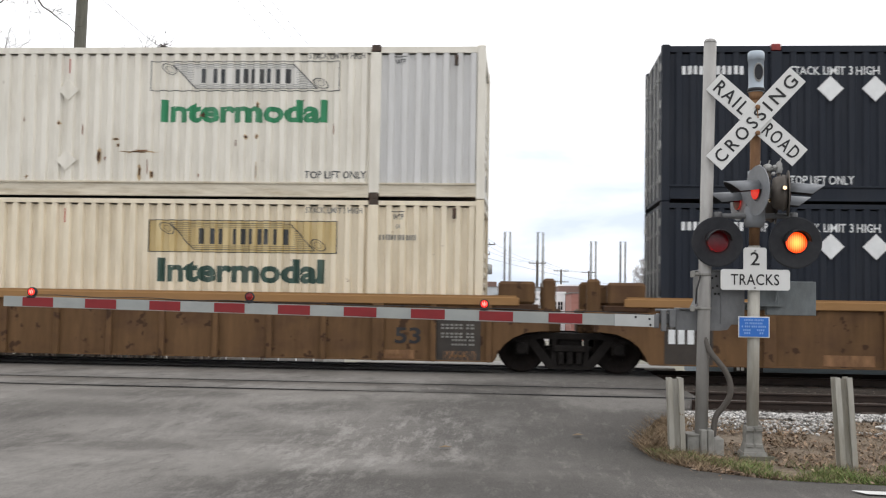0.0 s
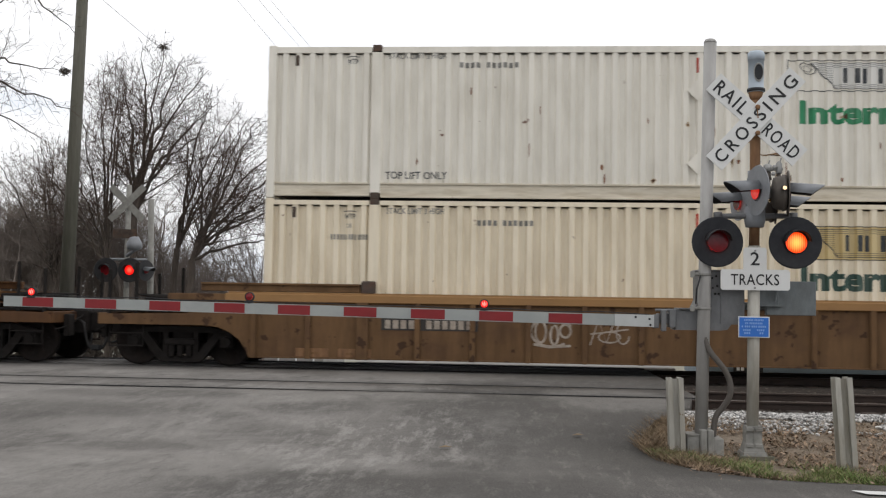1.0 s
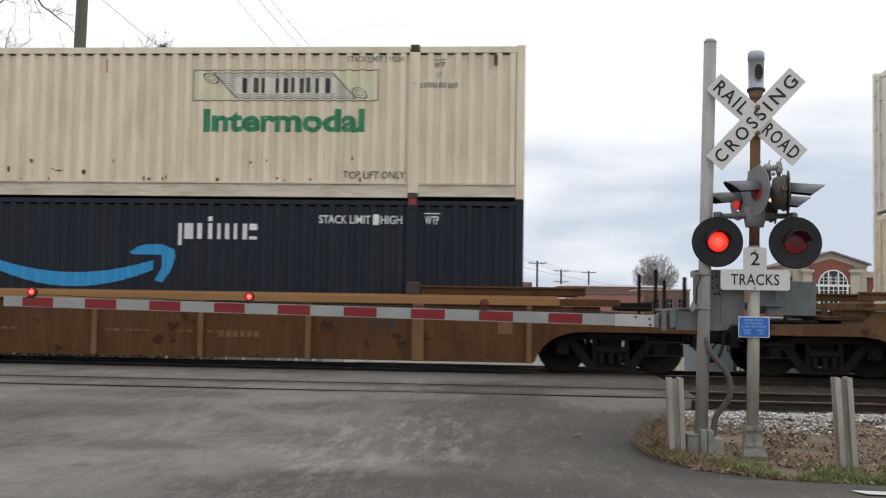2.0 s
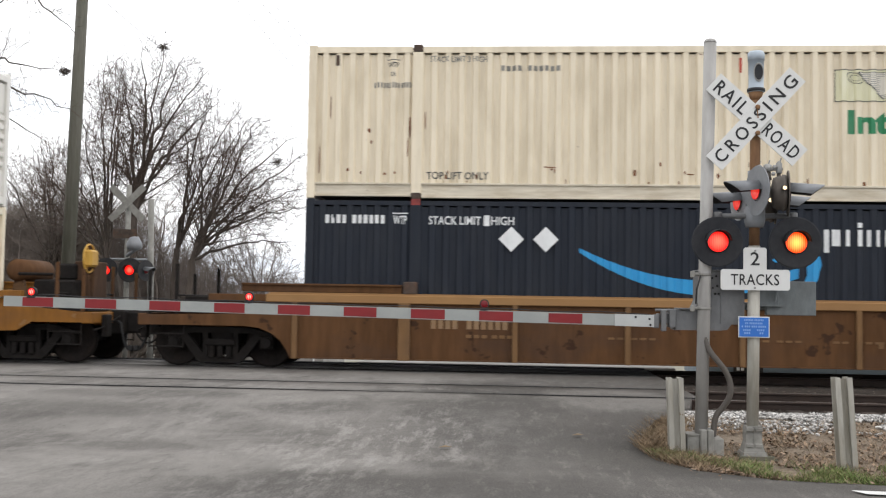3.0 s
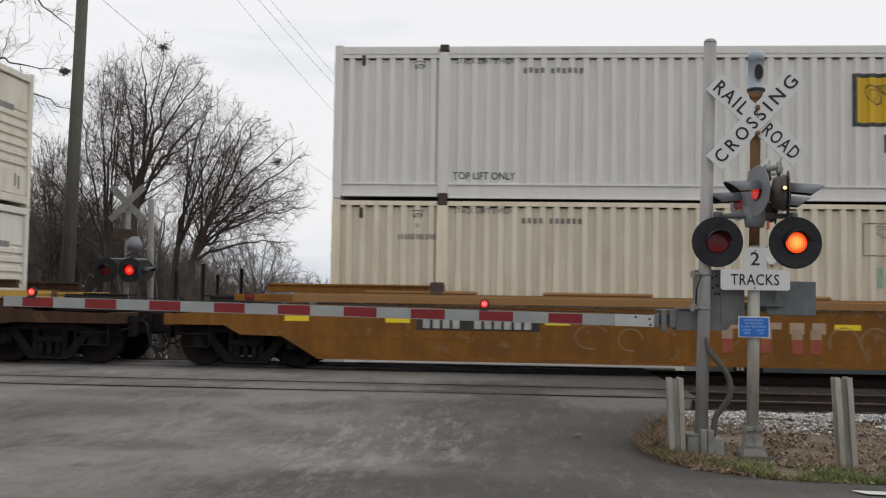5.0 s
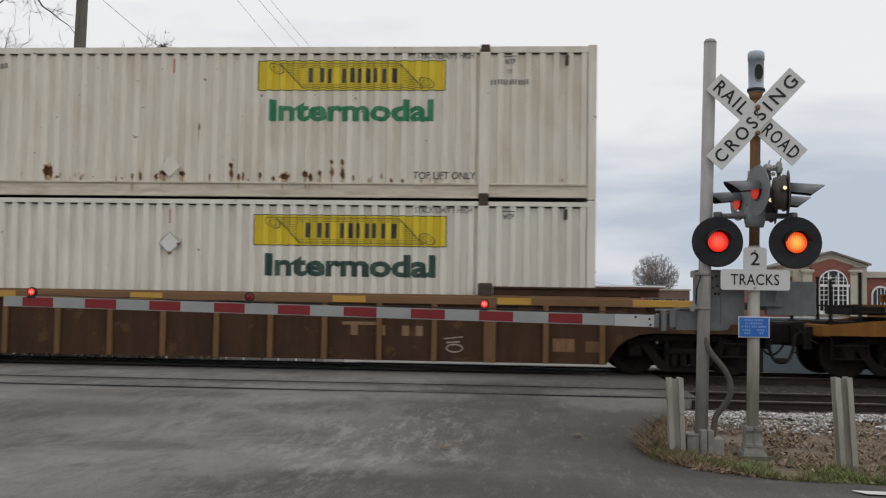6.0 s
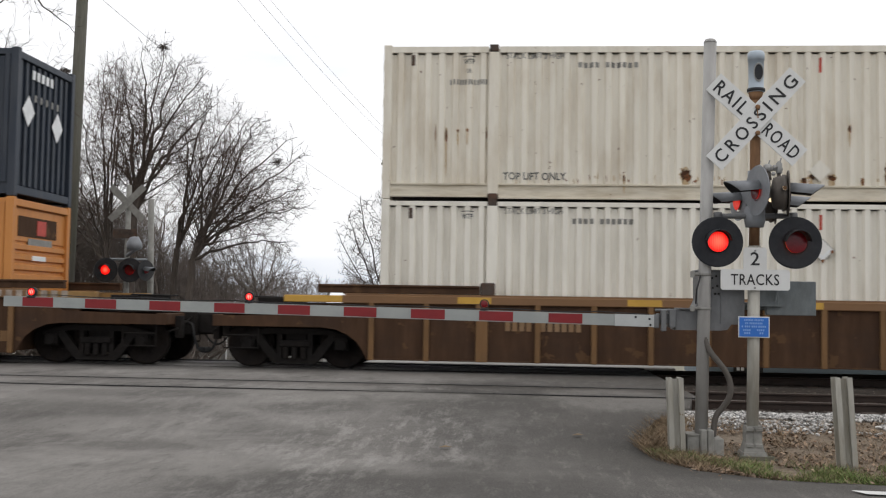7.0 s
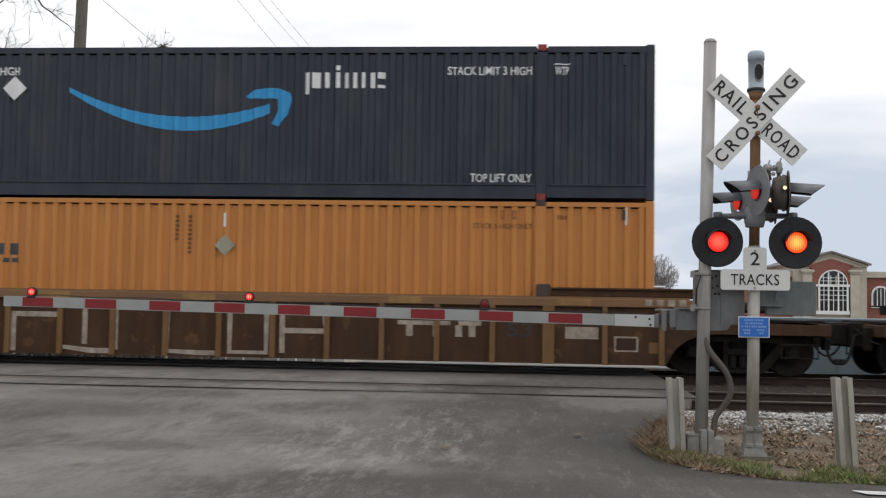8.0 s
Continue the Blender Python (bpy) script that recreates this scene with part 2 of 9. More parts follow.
M_DECALDIM = surface("dull_white_lettering", (0.42, 0.41, 0.39), 0.6, 0, 0.15, (6, 6, 6), (0.22, 0.2, 0.17), 0.5, (8, 8, 3), bump=0)
M_GRAFFITI = surface("pale_spray_paint", (0.33, 0.28, 0.23), 0.7, 0, 0.3, (9, 9, 9), (0.15, 0.10, 0.07), 0.7, (4, 4, 4), bump=0)
M_GRAFPALE = surface("faded_tan_spray_paint", (0.24, 0.15, 0.08), 0.7, 0, 0.2, (6, 6, 6), (0.17, 0.08, 0.025), 0.8, (3, 3, 3), bump=0)
M_GRAFPINK = surface("worn_pinkish_white_paint", (0.40, 0.30, 0.22), 0.7, 0, 0.2, (6, 6, 6), (0.26, 0.14, 0.06), 0.7, (3, 3, 3), bump=0)
M_GRAFRED = surface("faded_red_spray_paint", (0.30, 0.065, 0.04), 0.7, 0, 0.2, (6, 6, 6), (0.25, 0.12, 0.05), 0.6, (3, 3, 3), bump=0)


def asphalt(name):
    """Old asphalt: soft dark and pale areas, rough pale scuffs where the binder has worn off, open grain, cracks."""
    m = bpy.data.materials.new(name)
    m.use_nodes = True
    n, l = m.node_tree.nodes, m.node_tree.links
    b = n["Principled BSDF"]
    b.inputs["Roughness"].default_value = 0.9
    b.inputs["Specular IOR Level"].default_value = 0.15
    co = n.new("ShaderNodeTexCoord")

    def tex(s, detail, rough=0.6, dist=0.0, along=1.0):
        t = n.new("ShaderNodeTexNoise")
        t.inputs["Scale"].default_value, t.inputs["Detail"].default_value = s, detail
        t.inputs["Roughness"].default_value, t.inputs["Distortion"].default_value = rough, dist
        mp = n.new("ShaderNodeMapping")
        mp.inputs["Scale"].default_value = (1.0, along, 1.0)
        l.new(co.outputs["Object"], mp.inputs["Vector"])
        l.new(mp.outputs["Vector"], t.inputs["Vector"])
        return t.outputs["Fac"]

    def span(v, lo, hi, a=0.0, c=1.0):
        r = n.new("ShaderNodeMapRange")
        r.inputs["From Min"].default_value, r.inputs["From Max"].default_value = lo, hi
        r.inputs["To Min"].default_value, r.inputs["To Max"].default_value = a, c
        l.new(v, r.inputs["Value"])
        return r.outputs["Result"]

    def times(a, c):
        x = n.new("ShaderNodeMath")
        x.operation = "MULTIPLY"
        l.new(a, x.inputs[0])
        l.new(c, x.inputs[1])
        return x.outputs["Value"]

    def mixed(f, a, c):
        x = n.new("ShaderNodeMix")
        x.data_type = "RGBA"
        l.new(f, x.inputs["Factor"])
        for key, v in (("A", a), ("B", c)):
            if isinstance(v, tuple):
                x.inputs[key].default_value = (*v, 1)
            else:
                l.new(v, x.inputs[key])
        return x.outputs["Result"]

    sep = n.new("ShaderNodeSeparateXYZ")
    l.new(co.outputs["Object"], sep.inputs["Vector"])
    ragged = tex(1.5, 8, 0.7, 0.3, 0.55)

    def patch(cx, cy, rx, ry, ragg=1.3, soft=0.5):
        """One worn or mended area: an uneven oval about (cx, cy)."""
        mp = n.new("ShaderNodeMapping")
        mp.inputs["Location"].default_value = (-cx / rx, -cy / ry, 0)
        mp.inputs["Scale"].default_value = (1 / rx, 1 / ry, 0)
        l.new(co.outputs["Object"], mp.inputs["Vector"])
        ln = n.new("ShaderNodeVectorMath")
        ln.operation = "LENGTH"
        l.new(mp.outputs["Vector"], ln.inputs[0])
        x = n.new("ShaderNodeMath")
        x.operation = "MULTIPLY_ADD"
        l.new(ragged, x.inputs[0])
        x.inputs[1].default_value = ragg
        l.new(ln.outputs["Value"], x.inputs[2])
        return span(x.outputs["Value"], 1 + ragg / 2 + soft / 2, 1 + ragg / 2 - soft / 2)

    def scaled(f, k):
        return span(f, 0.0, 1.0, 0.0, k)

    PALE, MID, DARK = (0.235, 0.222, 0.207), (0.17, 0.160, 0.149), (0.082, 0.077, 0.072)
    col = mixed(span(tex(0.35, 5, 0.6, 0.4), 0.36, 0.62), MID, (0.215, 0.203, 0.19))
    wob = n.new("ShaderNodeMath")
    wob.operation = "MULTIPLY_ADD"
    l.new(tex(0.5, 5, 0.65), wob.inputs[0])
    wob.inputs[1].default_value = 3.0
    l.new(sep.outputs["X"], wob.inputs[2])
    newer = span(wob.outputs["Value"], -0.2, 2.2, 0.0, 0.8)
    col = mixed(newer, col, (0.092, 0.086, 0.080))
    for cx, cy, rx, ry, k in ((-5.7, -7.4, 1.3, 0.9, 0.5), (-3.9, -9.2, 0.7, 0.35, 0.45), (-2.5, -6.6, 0.7, 0.45, 0.5), (-5.0, -5.6, 1.5, 0.5, 0.35), (-0.3, -4.6, 1.4, 2.4, 0.9), (-1.0, -11.3, 2.0, 0.95, 0.85), (0.1, -8.2, 1.3, 1.2, 0.6), (-3.0, -8.0, 0.7, 0.35, 0.35), (1.25, -7.2, 0.42, 2.0, 0.65), (1.5, -9.9, 0.7, 0.5, 0.5), (3.0, -10.6, 2.4, 0.25, 0.5)):
        col = mixed(scaled(patch(cx, cy, rx, ry), k), col, DARK)
    for cx, cy, rx, ry, k in ((-3.9, -10.7, 1.45, 1.3, 0.75), (1.2, -4.8, 0.9, 1.5, 0.5), (-4.3, -8.0, 1.5, 0.6, 0.55), (-2.2, -5.2, 1.6, 0.7, 0.5)):
        col = mixed(scaled(patch(cx, cy, rx, ry, 1.3, 0.35), k), col, PALE)
    fleck = span(tex(5.5, 9, 0.8, 0.0, 0.22), 0.50, 0.57)
    worn = patch(-1.5, -8.7, 1.2, 1.9, 1.8, 0.6)
    col = mixed(scaled(times(fleck, worn), 0.6), col, (0.34, 0.325, 0.305))
    scuff = times(span(tex(0.8, 5, 0.7, 0.5, 0.9), 0.46, 0.60), span(tex(4.5, 8, 0.85, 0.0, 0.25), 0.45, 0.55))
    col = mixed(times(scaled(scuff, 0.45), span(newer, 0.0, 0.8, 1.0, 0.1)), col, (0.31, 0.295, 0.278))
    stain = times(span(tex(0.6, 5, 0.7, 0.3, 1.0), 0.46, 0.62), span(tex(2.6, 8, 0.75, 0.0, 0.3), 0.40, 0.56))
    col = mixed(scaled(stain, 0.65), col, DARK)
    mott = tex(8.0, 7, 0.78, 0.0, 0.22)
    col = mixed(span(mott, 0.54, 0.70, 0.0, 0.5), col, (0.25, 0.235, 0.215))
    col = mixed(span(mott, 0.45, 0.30, 0.0, 0.5), col, (0.075, 0.07, 0.064))
    grain = tex(70.0, 3, 0.8)
    col = mixed(span(grain, 0.52, 0.75, 0.0, 0.5), col, (0.27, 0.25, 0.23))
    col = mixed(span(grain, 0.48, 0.28, 0.0, 0.6), col, (0.035, 0.032, 0.029))
    l.new(col, b.inputs["Base Color"])
    bp = n.new("ShaderNodeBump")
    bp.inputs["Strength"].default_value, bp.inputs["Distance"].default_value = 0.5, 0.012
    l.new(grain, bp.inputs["Height"])
    l.new(bp.outputs["Normal"], b.inputs["Normal"])
    return m


M_ASPHALT = asphalt("worn_grey_asphalt")
M_ROADDARK = surface("newer_dark_asphalt", (0.085, 0.085, 0.085), 0.85, 0, 0.15, (1.5, 1.5, 1.5), (0.05, 0.05, 0.05), 0.5, (0.4, 0.6, 0.4), None, 1, 0.6, 0.35, 130)
M_SOIL = surface("bare_brown_soil", (0.19, 0.15, 0.11), 0.95, 0, 0.35, (14, 14, 14), (0.13, 0.10, 0.075), 0.7, (1.6, 1.6, 1.6), (0.26, 0.2, 0.15), 22, 0.6, 0.8, 40)
M_FARGROUND = surface("pale_winter_ground", (0.24, 0.225, 0.19), 0.95, 0, 0.25, (0.3, 0.3, 0.3), (0.15, 0.15, 0.09), 0.6, (0.05, 0.05, 0.05), None, 9, 0.6, 0.4, 12)
M_BALLAST = surface("pale_grey_ballast_stone", (0.40, 0.39, 0.375), 0.9, 0, 0.35, (4, 4, 4), (0.10, 0.088, 0.072), 0.85, (5, 5, 5), bump=0.3, island=0.8)
M_BALLASTDK = surface("oily_brown_ballast", (0.038, 0.030, 0.024), 0.9, 0, 0.35, (6, 6, 6), (0.04, 0.03, 0.025), 0.6, (2, 2, 2), (0.2, 0.17, 0.14), 14, 0.62, 0.8, 30)
M_TIE = surface("creosoted_timber", (0.038, 0.027, 0.021), 0.85, 0, 0.35, (3, 14, 14), (0.12, 0.09, 0.07), 0.4, (2, 2, 2), jitter=0.2)
M_RAIL = surface("rusty_rail_steel", (0.032, 0.022, 0.018), 0.85, 0.0, 0.25, (4, 12, 12), (0.05, 0.03, 0.02), 0.5, (2, 2, 2))
M_RAILTOP = surface("worn_rail_head", (0.19, 0.165, 0.15), 0.5, 0.6, 0.15, (2, 20, 20), (0.2, 0.16, 0.13), 0.3, bump=0)
M_CONCRETE = surface("weathered_concrete", (0.32, 0.31, 0.29), 0.9, 0, 0.2, (3, 3, 3), (0.18, 0.17, 0.15), 0.5, (1, 1, 1), None, 3, 0.7, 0.3, 50)
M_GALV = surface("galvanised_steel", (0.33, 0.33, 0.32), 0.5, 0.25, 0.12, (7, 7, 3), (0.24, 0.23, 0.21), 0.4, (3, 3, 1.5))
M_ALU = surface("dull_silver_paint", (0.22, 0.23, 0.245), 0.5, 0.2, 0.1, (9, 9, 9), (0.25, 0.25, 0.25), 0.35, (4, 4, 4))
M_GALVDIRT = surface("stained_pale_grey_steel_post", (0.36, 0.345, 0.305), 0.6, 0.1, 0.2, (14, 14, 2), (0.19, 0.165, 0.115), 0.75, (5, 5, 1.0), (0.15, 0.1, 0.05), 9, 0.68)
M_RUSTPOST = surface("rusted_post_steel", (0.22, 0.12, 0.06), 0.8, 0.2, 0.3, (9, 9, 3), (0.10, 0.05, 0.03), 0.6, (4, 4, 2))
M_SIGN = surface("white_sign_sheet", (0.66, 0.66, 0.645), 0.5, 0, 0.04, (4, 4, 4), (0.52, 0.50, 0.46), 0.4, (5, 5, 3), bump=0)
M_SIGNBLUE = surface("blue_sign_sheet", (0.02, 0.14, 0.52), 0.45, 0, 0.06, (5, 5, 5), (0.1, 0.2, 0.45), 0.2, bump=0)
M_NOTICETEXT = surface("faded_pale_blue_lettering", (0.22, 0.38, 0.70), 0.5, 0, 0.15, (9, 9, 9), (0.1, 0.22, 0.52), 0.5, (9, 9, 9), bump=0)
M_PADBROWN = surface("mossy_dark_concrete", (0.09, 0.08, 0.06), 0.95, 0, 0.3, (12, 12, 12), (0.055, 0.065, 0.035), 0.7, (5, 5, 5), bump=0.3)
M_BASEGREY = surface("dull_dark_galvanised_base", (0.25, 0.245, 0.225), 0.7, 0.1, 0.2, (9, 9, 9), (0.11, 0.10, 0.085), 0.5, (5, 5, 5))
M_SCRAPE = surface("rust_scrape", (0.21, 0.085, 0.035), 0.8, 0, 0.4, (30, 30, 30), (0.09, 0.04, 0.02), 0.6, (12, 12, 12), bump=0)
M_BLACK = surface("flat_black_paint", (0.018, 0.018, 0.02), 0.6, 0, 0.2, (6, 6, 6), (0.06, 0.055, 0.05), 0.4, (3, 3, 3))
M_DISC = surface("dark_grey_target_disc", (0.02, 0.021, 0.025), 0.75, 0, 0.15, (6, 6, 6), (0.045, 0.045, 0.045), 0.4, (3, 3, 3))
M_ARMWHITE = surface("white_arm_sheeting", (0.285, 0.30, 0.29), 0.4, 0, 0.05, (6, 6, 6), (0.4, 0.4, 0.37), 0.4, (3, 3, 6), bump=0)
M_ARMRED = surface("red_arm_sheeting", (0.20, 0.013, 0.016), 0.4, 0, 0.1, (6, 6, 6), (0.2, 0.03, 0.03), 0.4, (3, 3, 6), bump=0)
M_LENSOFF = surface("unlit_red_lens", (0.16, 0.008, 0.012), 0.2, 0, 0.2, (30, 30, 30), dirt_amount=0.0, bump=0.05)
M_LITORANGE = glow("lit_orange_lens", (0.85, 0.045, 0.003), (1.0, 0.55, 0.10), 1.35)
M_LITRED = glow("lit_red_lens", (0.75, 0.008, 0.006), (1.0, 0.13, 0.07), 1.3)
M_LITGATE = glow("lit_gate_lamp", (0.75, 0.004, 0.004), (1.0, 0.45, 0.35), 1.5, 0.018, 0.034)
M_LITSIDE = glow("lit_side_lens", (0.70, 0.016, 0.012), (1.0, 0.08, 0.05), 0.55)
M_AMBER = glow("warm_side_indicator", (1.0, 0.5, 0.15), (1.0, 0.8, 0.5), 1.4)
M_BARK = surface("grey_brown_bark", (0.075, 0.06, 0.05), 0.95, 0, 0.3, (8, 8, 2), (0.04, 0.032, 0.027), 0.5, (2, 2, 1), None, 3, 0.7, 0.6, 40)
M_TWIG = surface("brown_twig_bark", (0.085, 0.06, 0.048), 0.95, 0, 0.3, (5, 5, 5), (0.05, 0.035, 0.03), 0.5, (1, 1, 1), bump=0)
M_BRUSH = surface("grey_brown_brush_twigs", (0.19, 0.16, 0.14), 0.95, 0, 0.3, (3, 3, 3), (0.085, 0.065, 0.055), 0.6, (0.6, 0.6, 0.6), bump=0)
# far twigs: distance haze is put into this paler colour
M_FARTWIG = surface("haze_pale_far_twigs", (0.27, 0.245, 0.235), 0.95, 0, 0.25, (1, 1, 1), (0.10, 0.085, 0.075), 0.6, (0.3, 0.3, 0.3), bump=0)
M_DRYLEAF = surface("dry_brown_leaf", (0.12, 0.085, 0.06), 0.8, 0, 0.3, (9, 9, 9), (0.07, 0.05, 0.035), 0.5, (3, 3, 3), bump=0)
M_LITTER = surface("fallen_leaf_litter", (0.225, 0.165, 0.115), 0.85, 0, 0.35, (11, 11, 11), (0.16, 0.085, 0.05), 0.8, (10, 10, 10), bump=0, island=0.8)
M_STRAW = surface("dry_straw_grass", (0.27, 0.20, 0.13), 0.85, 0, 0.3, (9, 9, 9), (0.17, 0.115, 0.065), 0.5, (5, 5, 5), bump=0, island=0.5)
M_DEADGRASS = surface("dead_brown_grass", (0.205, 0.145, 0.09), 0.9, 0, 0.3, (9, 9, 9), (0.09, 0.085, 0.045), 0.5, (4, 4, 4), bump=0, island=0.6)
M_GRASS = surface("short_green_grass", (0.125, 0.175, 0.05), 0.8, 0, 0.35, (9, 9, 9), (0.2, 0.18, 0.08), 0.6, (4, 4, 4), bump=0, island=0.65)
M_POLE = surface("weathered_pole_timber", (0.105, 0.10, 0.082), 0.9, 0, 0.2, (12, 12, 1.5), (0.07, 0.075, 0.05), 0.6, (3, 3, 0.6), None, 3, 0.7, 0.4, 30)
M_POLEGREY = surface("grey_pole_timber", (0.13, 0.11, 0.09), 0.9, 0, 0.2, (12, 12, 1.5), (0.08, 0.07, 0.06), 0.5, (3, 3, 0.6))
M_POLEBROWN = surface("brown_pole_timber", (0.15, 0.125, 0.10), 0.9, 0, 0.2, (12, 12, 1.5), (0.14, 0.1, 0.08), 0.5, (3, 3, 0.6))
M_WIRE = surface("dark_overhead_wire", (0.16, 0.16, 0.17), 0.6, 0.3, 0.1, bump=0, dirt_amount=0)
M_BRICK = surface("red_brick", (0.25, 0.10, 0.078), 0.85, 0, 0.2, (2, 2, 8), (0.2, 0.08, 0.06), 0.4, (0.7, 0.7, 0.7), bump=0.3)
M_STONE = surface("pale_limestone", (0.48, 0.44, 0.37), 0.85, 0, 0.1, (2, 2, 2), (0.32, 0.29, 0.24), 0.4, (0.7, 0.7, 0.7))
M_ROOFGREY = surface("grey_brown_roof", (0.20, 0.18, 0.17), 0.8, 0, 0.15, (3, 3, 3), (0.12, 0.11, 0.1), 0.4, (0.6, 0.6, 0.6))
M_WALLWHITE = surface("white_metal_siding", (0.84, 0.85, 0.86), 0.6, 0, 0.05, (1, 1, 1), (0.6, 0.6, 0.6), 0.3, (0.3, 0.3, 0.3))
M_WALLGREY = surface("pale_grey_metal_siding", (0.44, 0.46, 0.48), 0.6, 0, 0.08, (1, 1, 1), (0.3, 0.31, 0.32), 0.3, (0.3, 0.3, 0.3))
M_PINKBRICK = surface("pinkish_brick", (0.36, 0.17, 0.14), 0.85, 0, 0.12, (1, 1, 3), (0.26, 0.14, 0.12), 0.4, (0.4, 0.4, 0.4))
M_DKBRICK = surface("dark_brown_brick", (0.19, 0.12, 0.10), 0.85, 0, 0.15, (1, 1, 3), (0.12, 0.08, 0.07), 0.4, (0.4, 0.4, 0.4))
M_WINDOWFRAME = surface("white_window_frame", (0.80, 0.80, 0.79), 0.5, 0, 0.04, (3, 3, 3), bump=0)
M_GLASS = glass("dark_window_glass")
M_CARWHITE = surface("white_car_paint", (0.82, 0.82, 0.82), 0.25, 0, 0.02, (1, 1, 1), dirt_amount=0.05, bump=0)
M_CARGREEN = surface("dark_green_car_paint", (0.03, 0.055, 0.045), 0.3, 0, 0.1, (1, 1, 1), dirt_amount=0.05, bump=0)
M_TYRE = surface("black_tyre_rubber", (0.02, 0.02, 0.02), 0.8, 0, 0.2, (9, 9, 9), bump=0.1)
M_TRAILER = surface("blue_grey_trailer_panel", (0.17, 0.215, 0.25), 0.5, 0, 0.08, (1, 1, 1), (0.11, 0.13, 0.15), 0.4, (1, 1, 0.4))
M_LINE = surface("white_road_line", (0.70, 0.70, 0.68), 0.7, 0, 0.08, (6, 6, 6), (0.35, 0.35, 0.33), 0.5, (4, 4, 4))


# ---------------------------------------------------------------- mesh helpers
def part(name, bm, material, parent, label="", smooth=False):
    me = bpy.data.meshes.new(name)
    if smooth:
        for f in bm.faces:
            f.smooth = True
    bm.to_mesh(me)
    bm.free()
    for m in (material if isinstance(material, (list, tuple)) else [material]):
        me.materials.append(m)
    ob = new(name, me)
    ob.parent = parent
    if label:
        ob["label"] = label
    return ob


def again(ob, name, m, parent):
    """Another part on the same mesh."""
    o = new(name, ob.data)
    o.parent = parent
    o.matrix_basis = m
    return o


def thing(name, m, label, category, group="", kind=""):
    e = new(name)
    e.empty_display_size = 0.2
    e.matrix_basis = m
    return tagged(e, label, category, group, kind)


def box(bm, x0, x1, y0, y1, z0, z1, bevel=0.0, mi=0):
    v = [bm.verts.new((x, y, z)) for x in (x0, x1) for y in (y0, y1) for z in (z0, z1)]
    fs = []
    for a in ((0, 1, 3, 2), (4, 6, 7, 5), (0, 4, 5, 1), (2, 3, 7, 6), (0, 2, 6, 4), (1, 5, 7, 3)):
        f = bm.faces.new([v[i] for i in a])
        f.material_index = mi
        fs.append(f)
    if bevel:
        es = list({e for f in fs for e in f.edges})
        bmesh.ops.bevel(bm, geom=es, offset=bevel, segments=1, affect="EDGES", material=-1)
    return bm


def boxes(*rows, bevel=0.0):
    bm = bmesh.new()
    for r in rows:
        box(bm, *r, bevel=bevel)
    return bm


def rod(bm, a, b, r0, r1=None, seg=8, caps=True, mi=0):
    a, b = Vector(a), Vector(b)
    r1 = r0 if r1 is None else r1
    d = (b - a).normalized()
    u = d.orthogonal().normalized()
    w = d.cross(u)
    ra, rb = [], []
    for i in range(seg):
        t = 2 * math.pi * i / seg
        o = u * math.cos(t) + w * math.sin(t)
        ra.append(bm.verts.new(a + o * r0))
        rb.append(bm.verts.new(b + o * r1))
    for i in range(seg):
        j = (i + 1) % seg
        f = bm.faces.new((ra[i], ra[j], rb[j], rb[i]))
        f.smooth = seg > 6
        f.material_index = mi
    if caps:
        bm.faces.new(ra[::-1]).material_index = mi
        bm.faces.new(rb).material_index = mi
    return bm


def hose(bm, points, r, seg=8):
    """One smooth tube along a row of points."""
    p = [Vector(q) for q in points]
    rings, u = [], None
    for i, q in enumerate(p):
        d = (p[min(i + 1, len(p) - 1)] - p[max(i - 1, 0)]).normalized()
        u = d.orthogonal().normalized() if u is None else (u - d * u.dot(d)).normalized()
        w = d.cross(u)
        rings.append([bm.verts.new(q + (u * math.cos(2 * math.pi * k / seg) + w * math.sin(2 * math.pi * k / seg)) * r) for k in range(seg)])
    for a, b in zip(rings, rings[1:]):
        for k in range(seg):
            bm.faces.new((a[k], a[(k + 1) % seg], b[(k + 1) % seg], b[k])).smooth = True
    bm.faces.new(rings[0][::-1])
    bm.faces.new(rings[-1])
    return bm


def prism(bm, outline, y0, y1, mi=0):
    """An outline of (x, z) drawn out from y0 to y1."""
    a = [bm.verts.new((x, y0, z)) for x, z in outline]
    b = [bm.verts.new((x, y1, z)) for x, z in outline]
    k = len(outline)
    bm.faces.new(a).material_index = mi
    bm.faces.new(b[::-1]).material_index = mi
    for i in range(k):
        j = (i + 1) % k
        bm.faces.new((a[j], a[i], b[i], b[j])).material_index = mi
    bmesh.ops.recalc_face_normals(bm, faces=bm.faces[:])
    return bm


def turned(bm, profile, axis_y=True, seg=32, centre=(0, 0, 0), mi=0):
    """A profile of (radius, along) turned about the y axis (or the z axis)."""
    rings = []
    for r, h in profile:
        ring = []
        for i in range(seg):
            t = 2 * math.pi * i / seg
            p = (r * math.cos(t), h, r * math.sin(t)) if axis_y else (r * math.cos(t), r * math.sin(t), h)
            ring.append(bm.verts.new((p[0] + centre[0], p[1] + centre[1], p[2] + centre[2])))
        rings.append(ring)
    for a, b in zip(rings, rings[1:]):
        for i in range(seg):
            j = (i + 1) % seg
            f = bm.faces.new((a[i], a[j], b[j], b[i]))
            f.smooth = True
            f.material_index = mi
    bm.faces.new(rings[0]).material_index = mi
    bm.faces.new(rings[-1][::-1]).material_index = mi
    bmesh.ops.recalc_face_normals(bm, faces=bm.faces[:])
    return bm


# ---------------------------------------------------------------- lettering, made once and kept
WORDS = {}


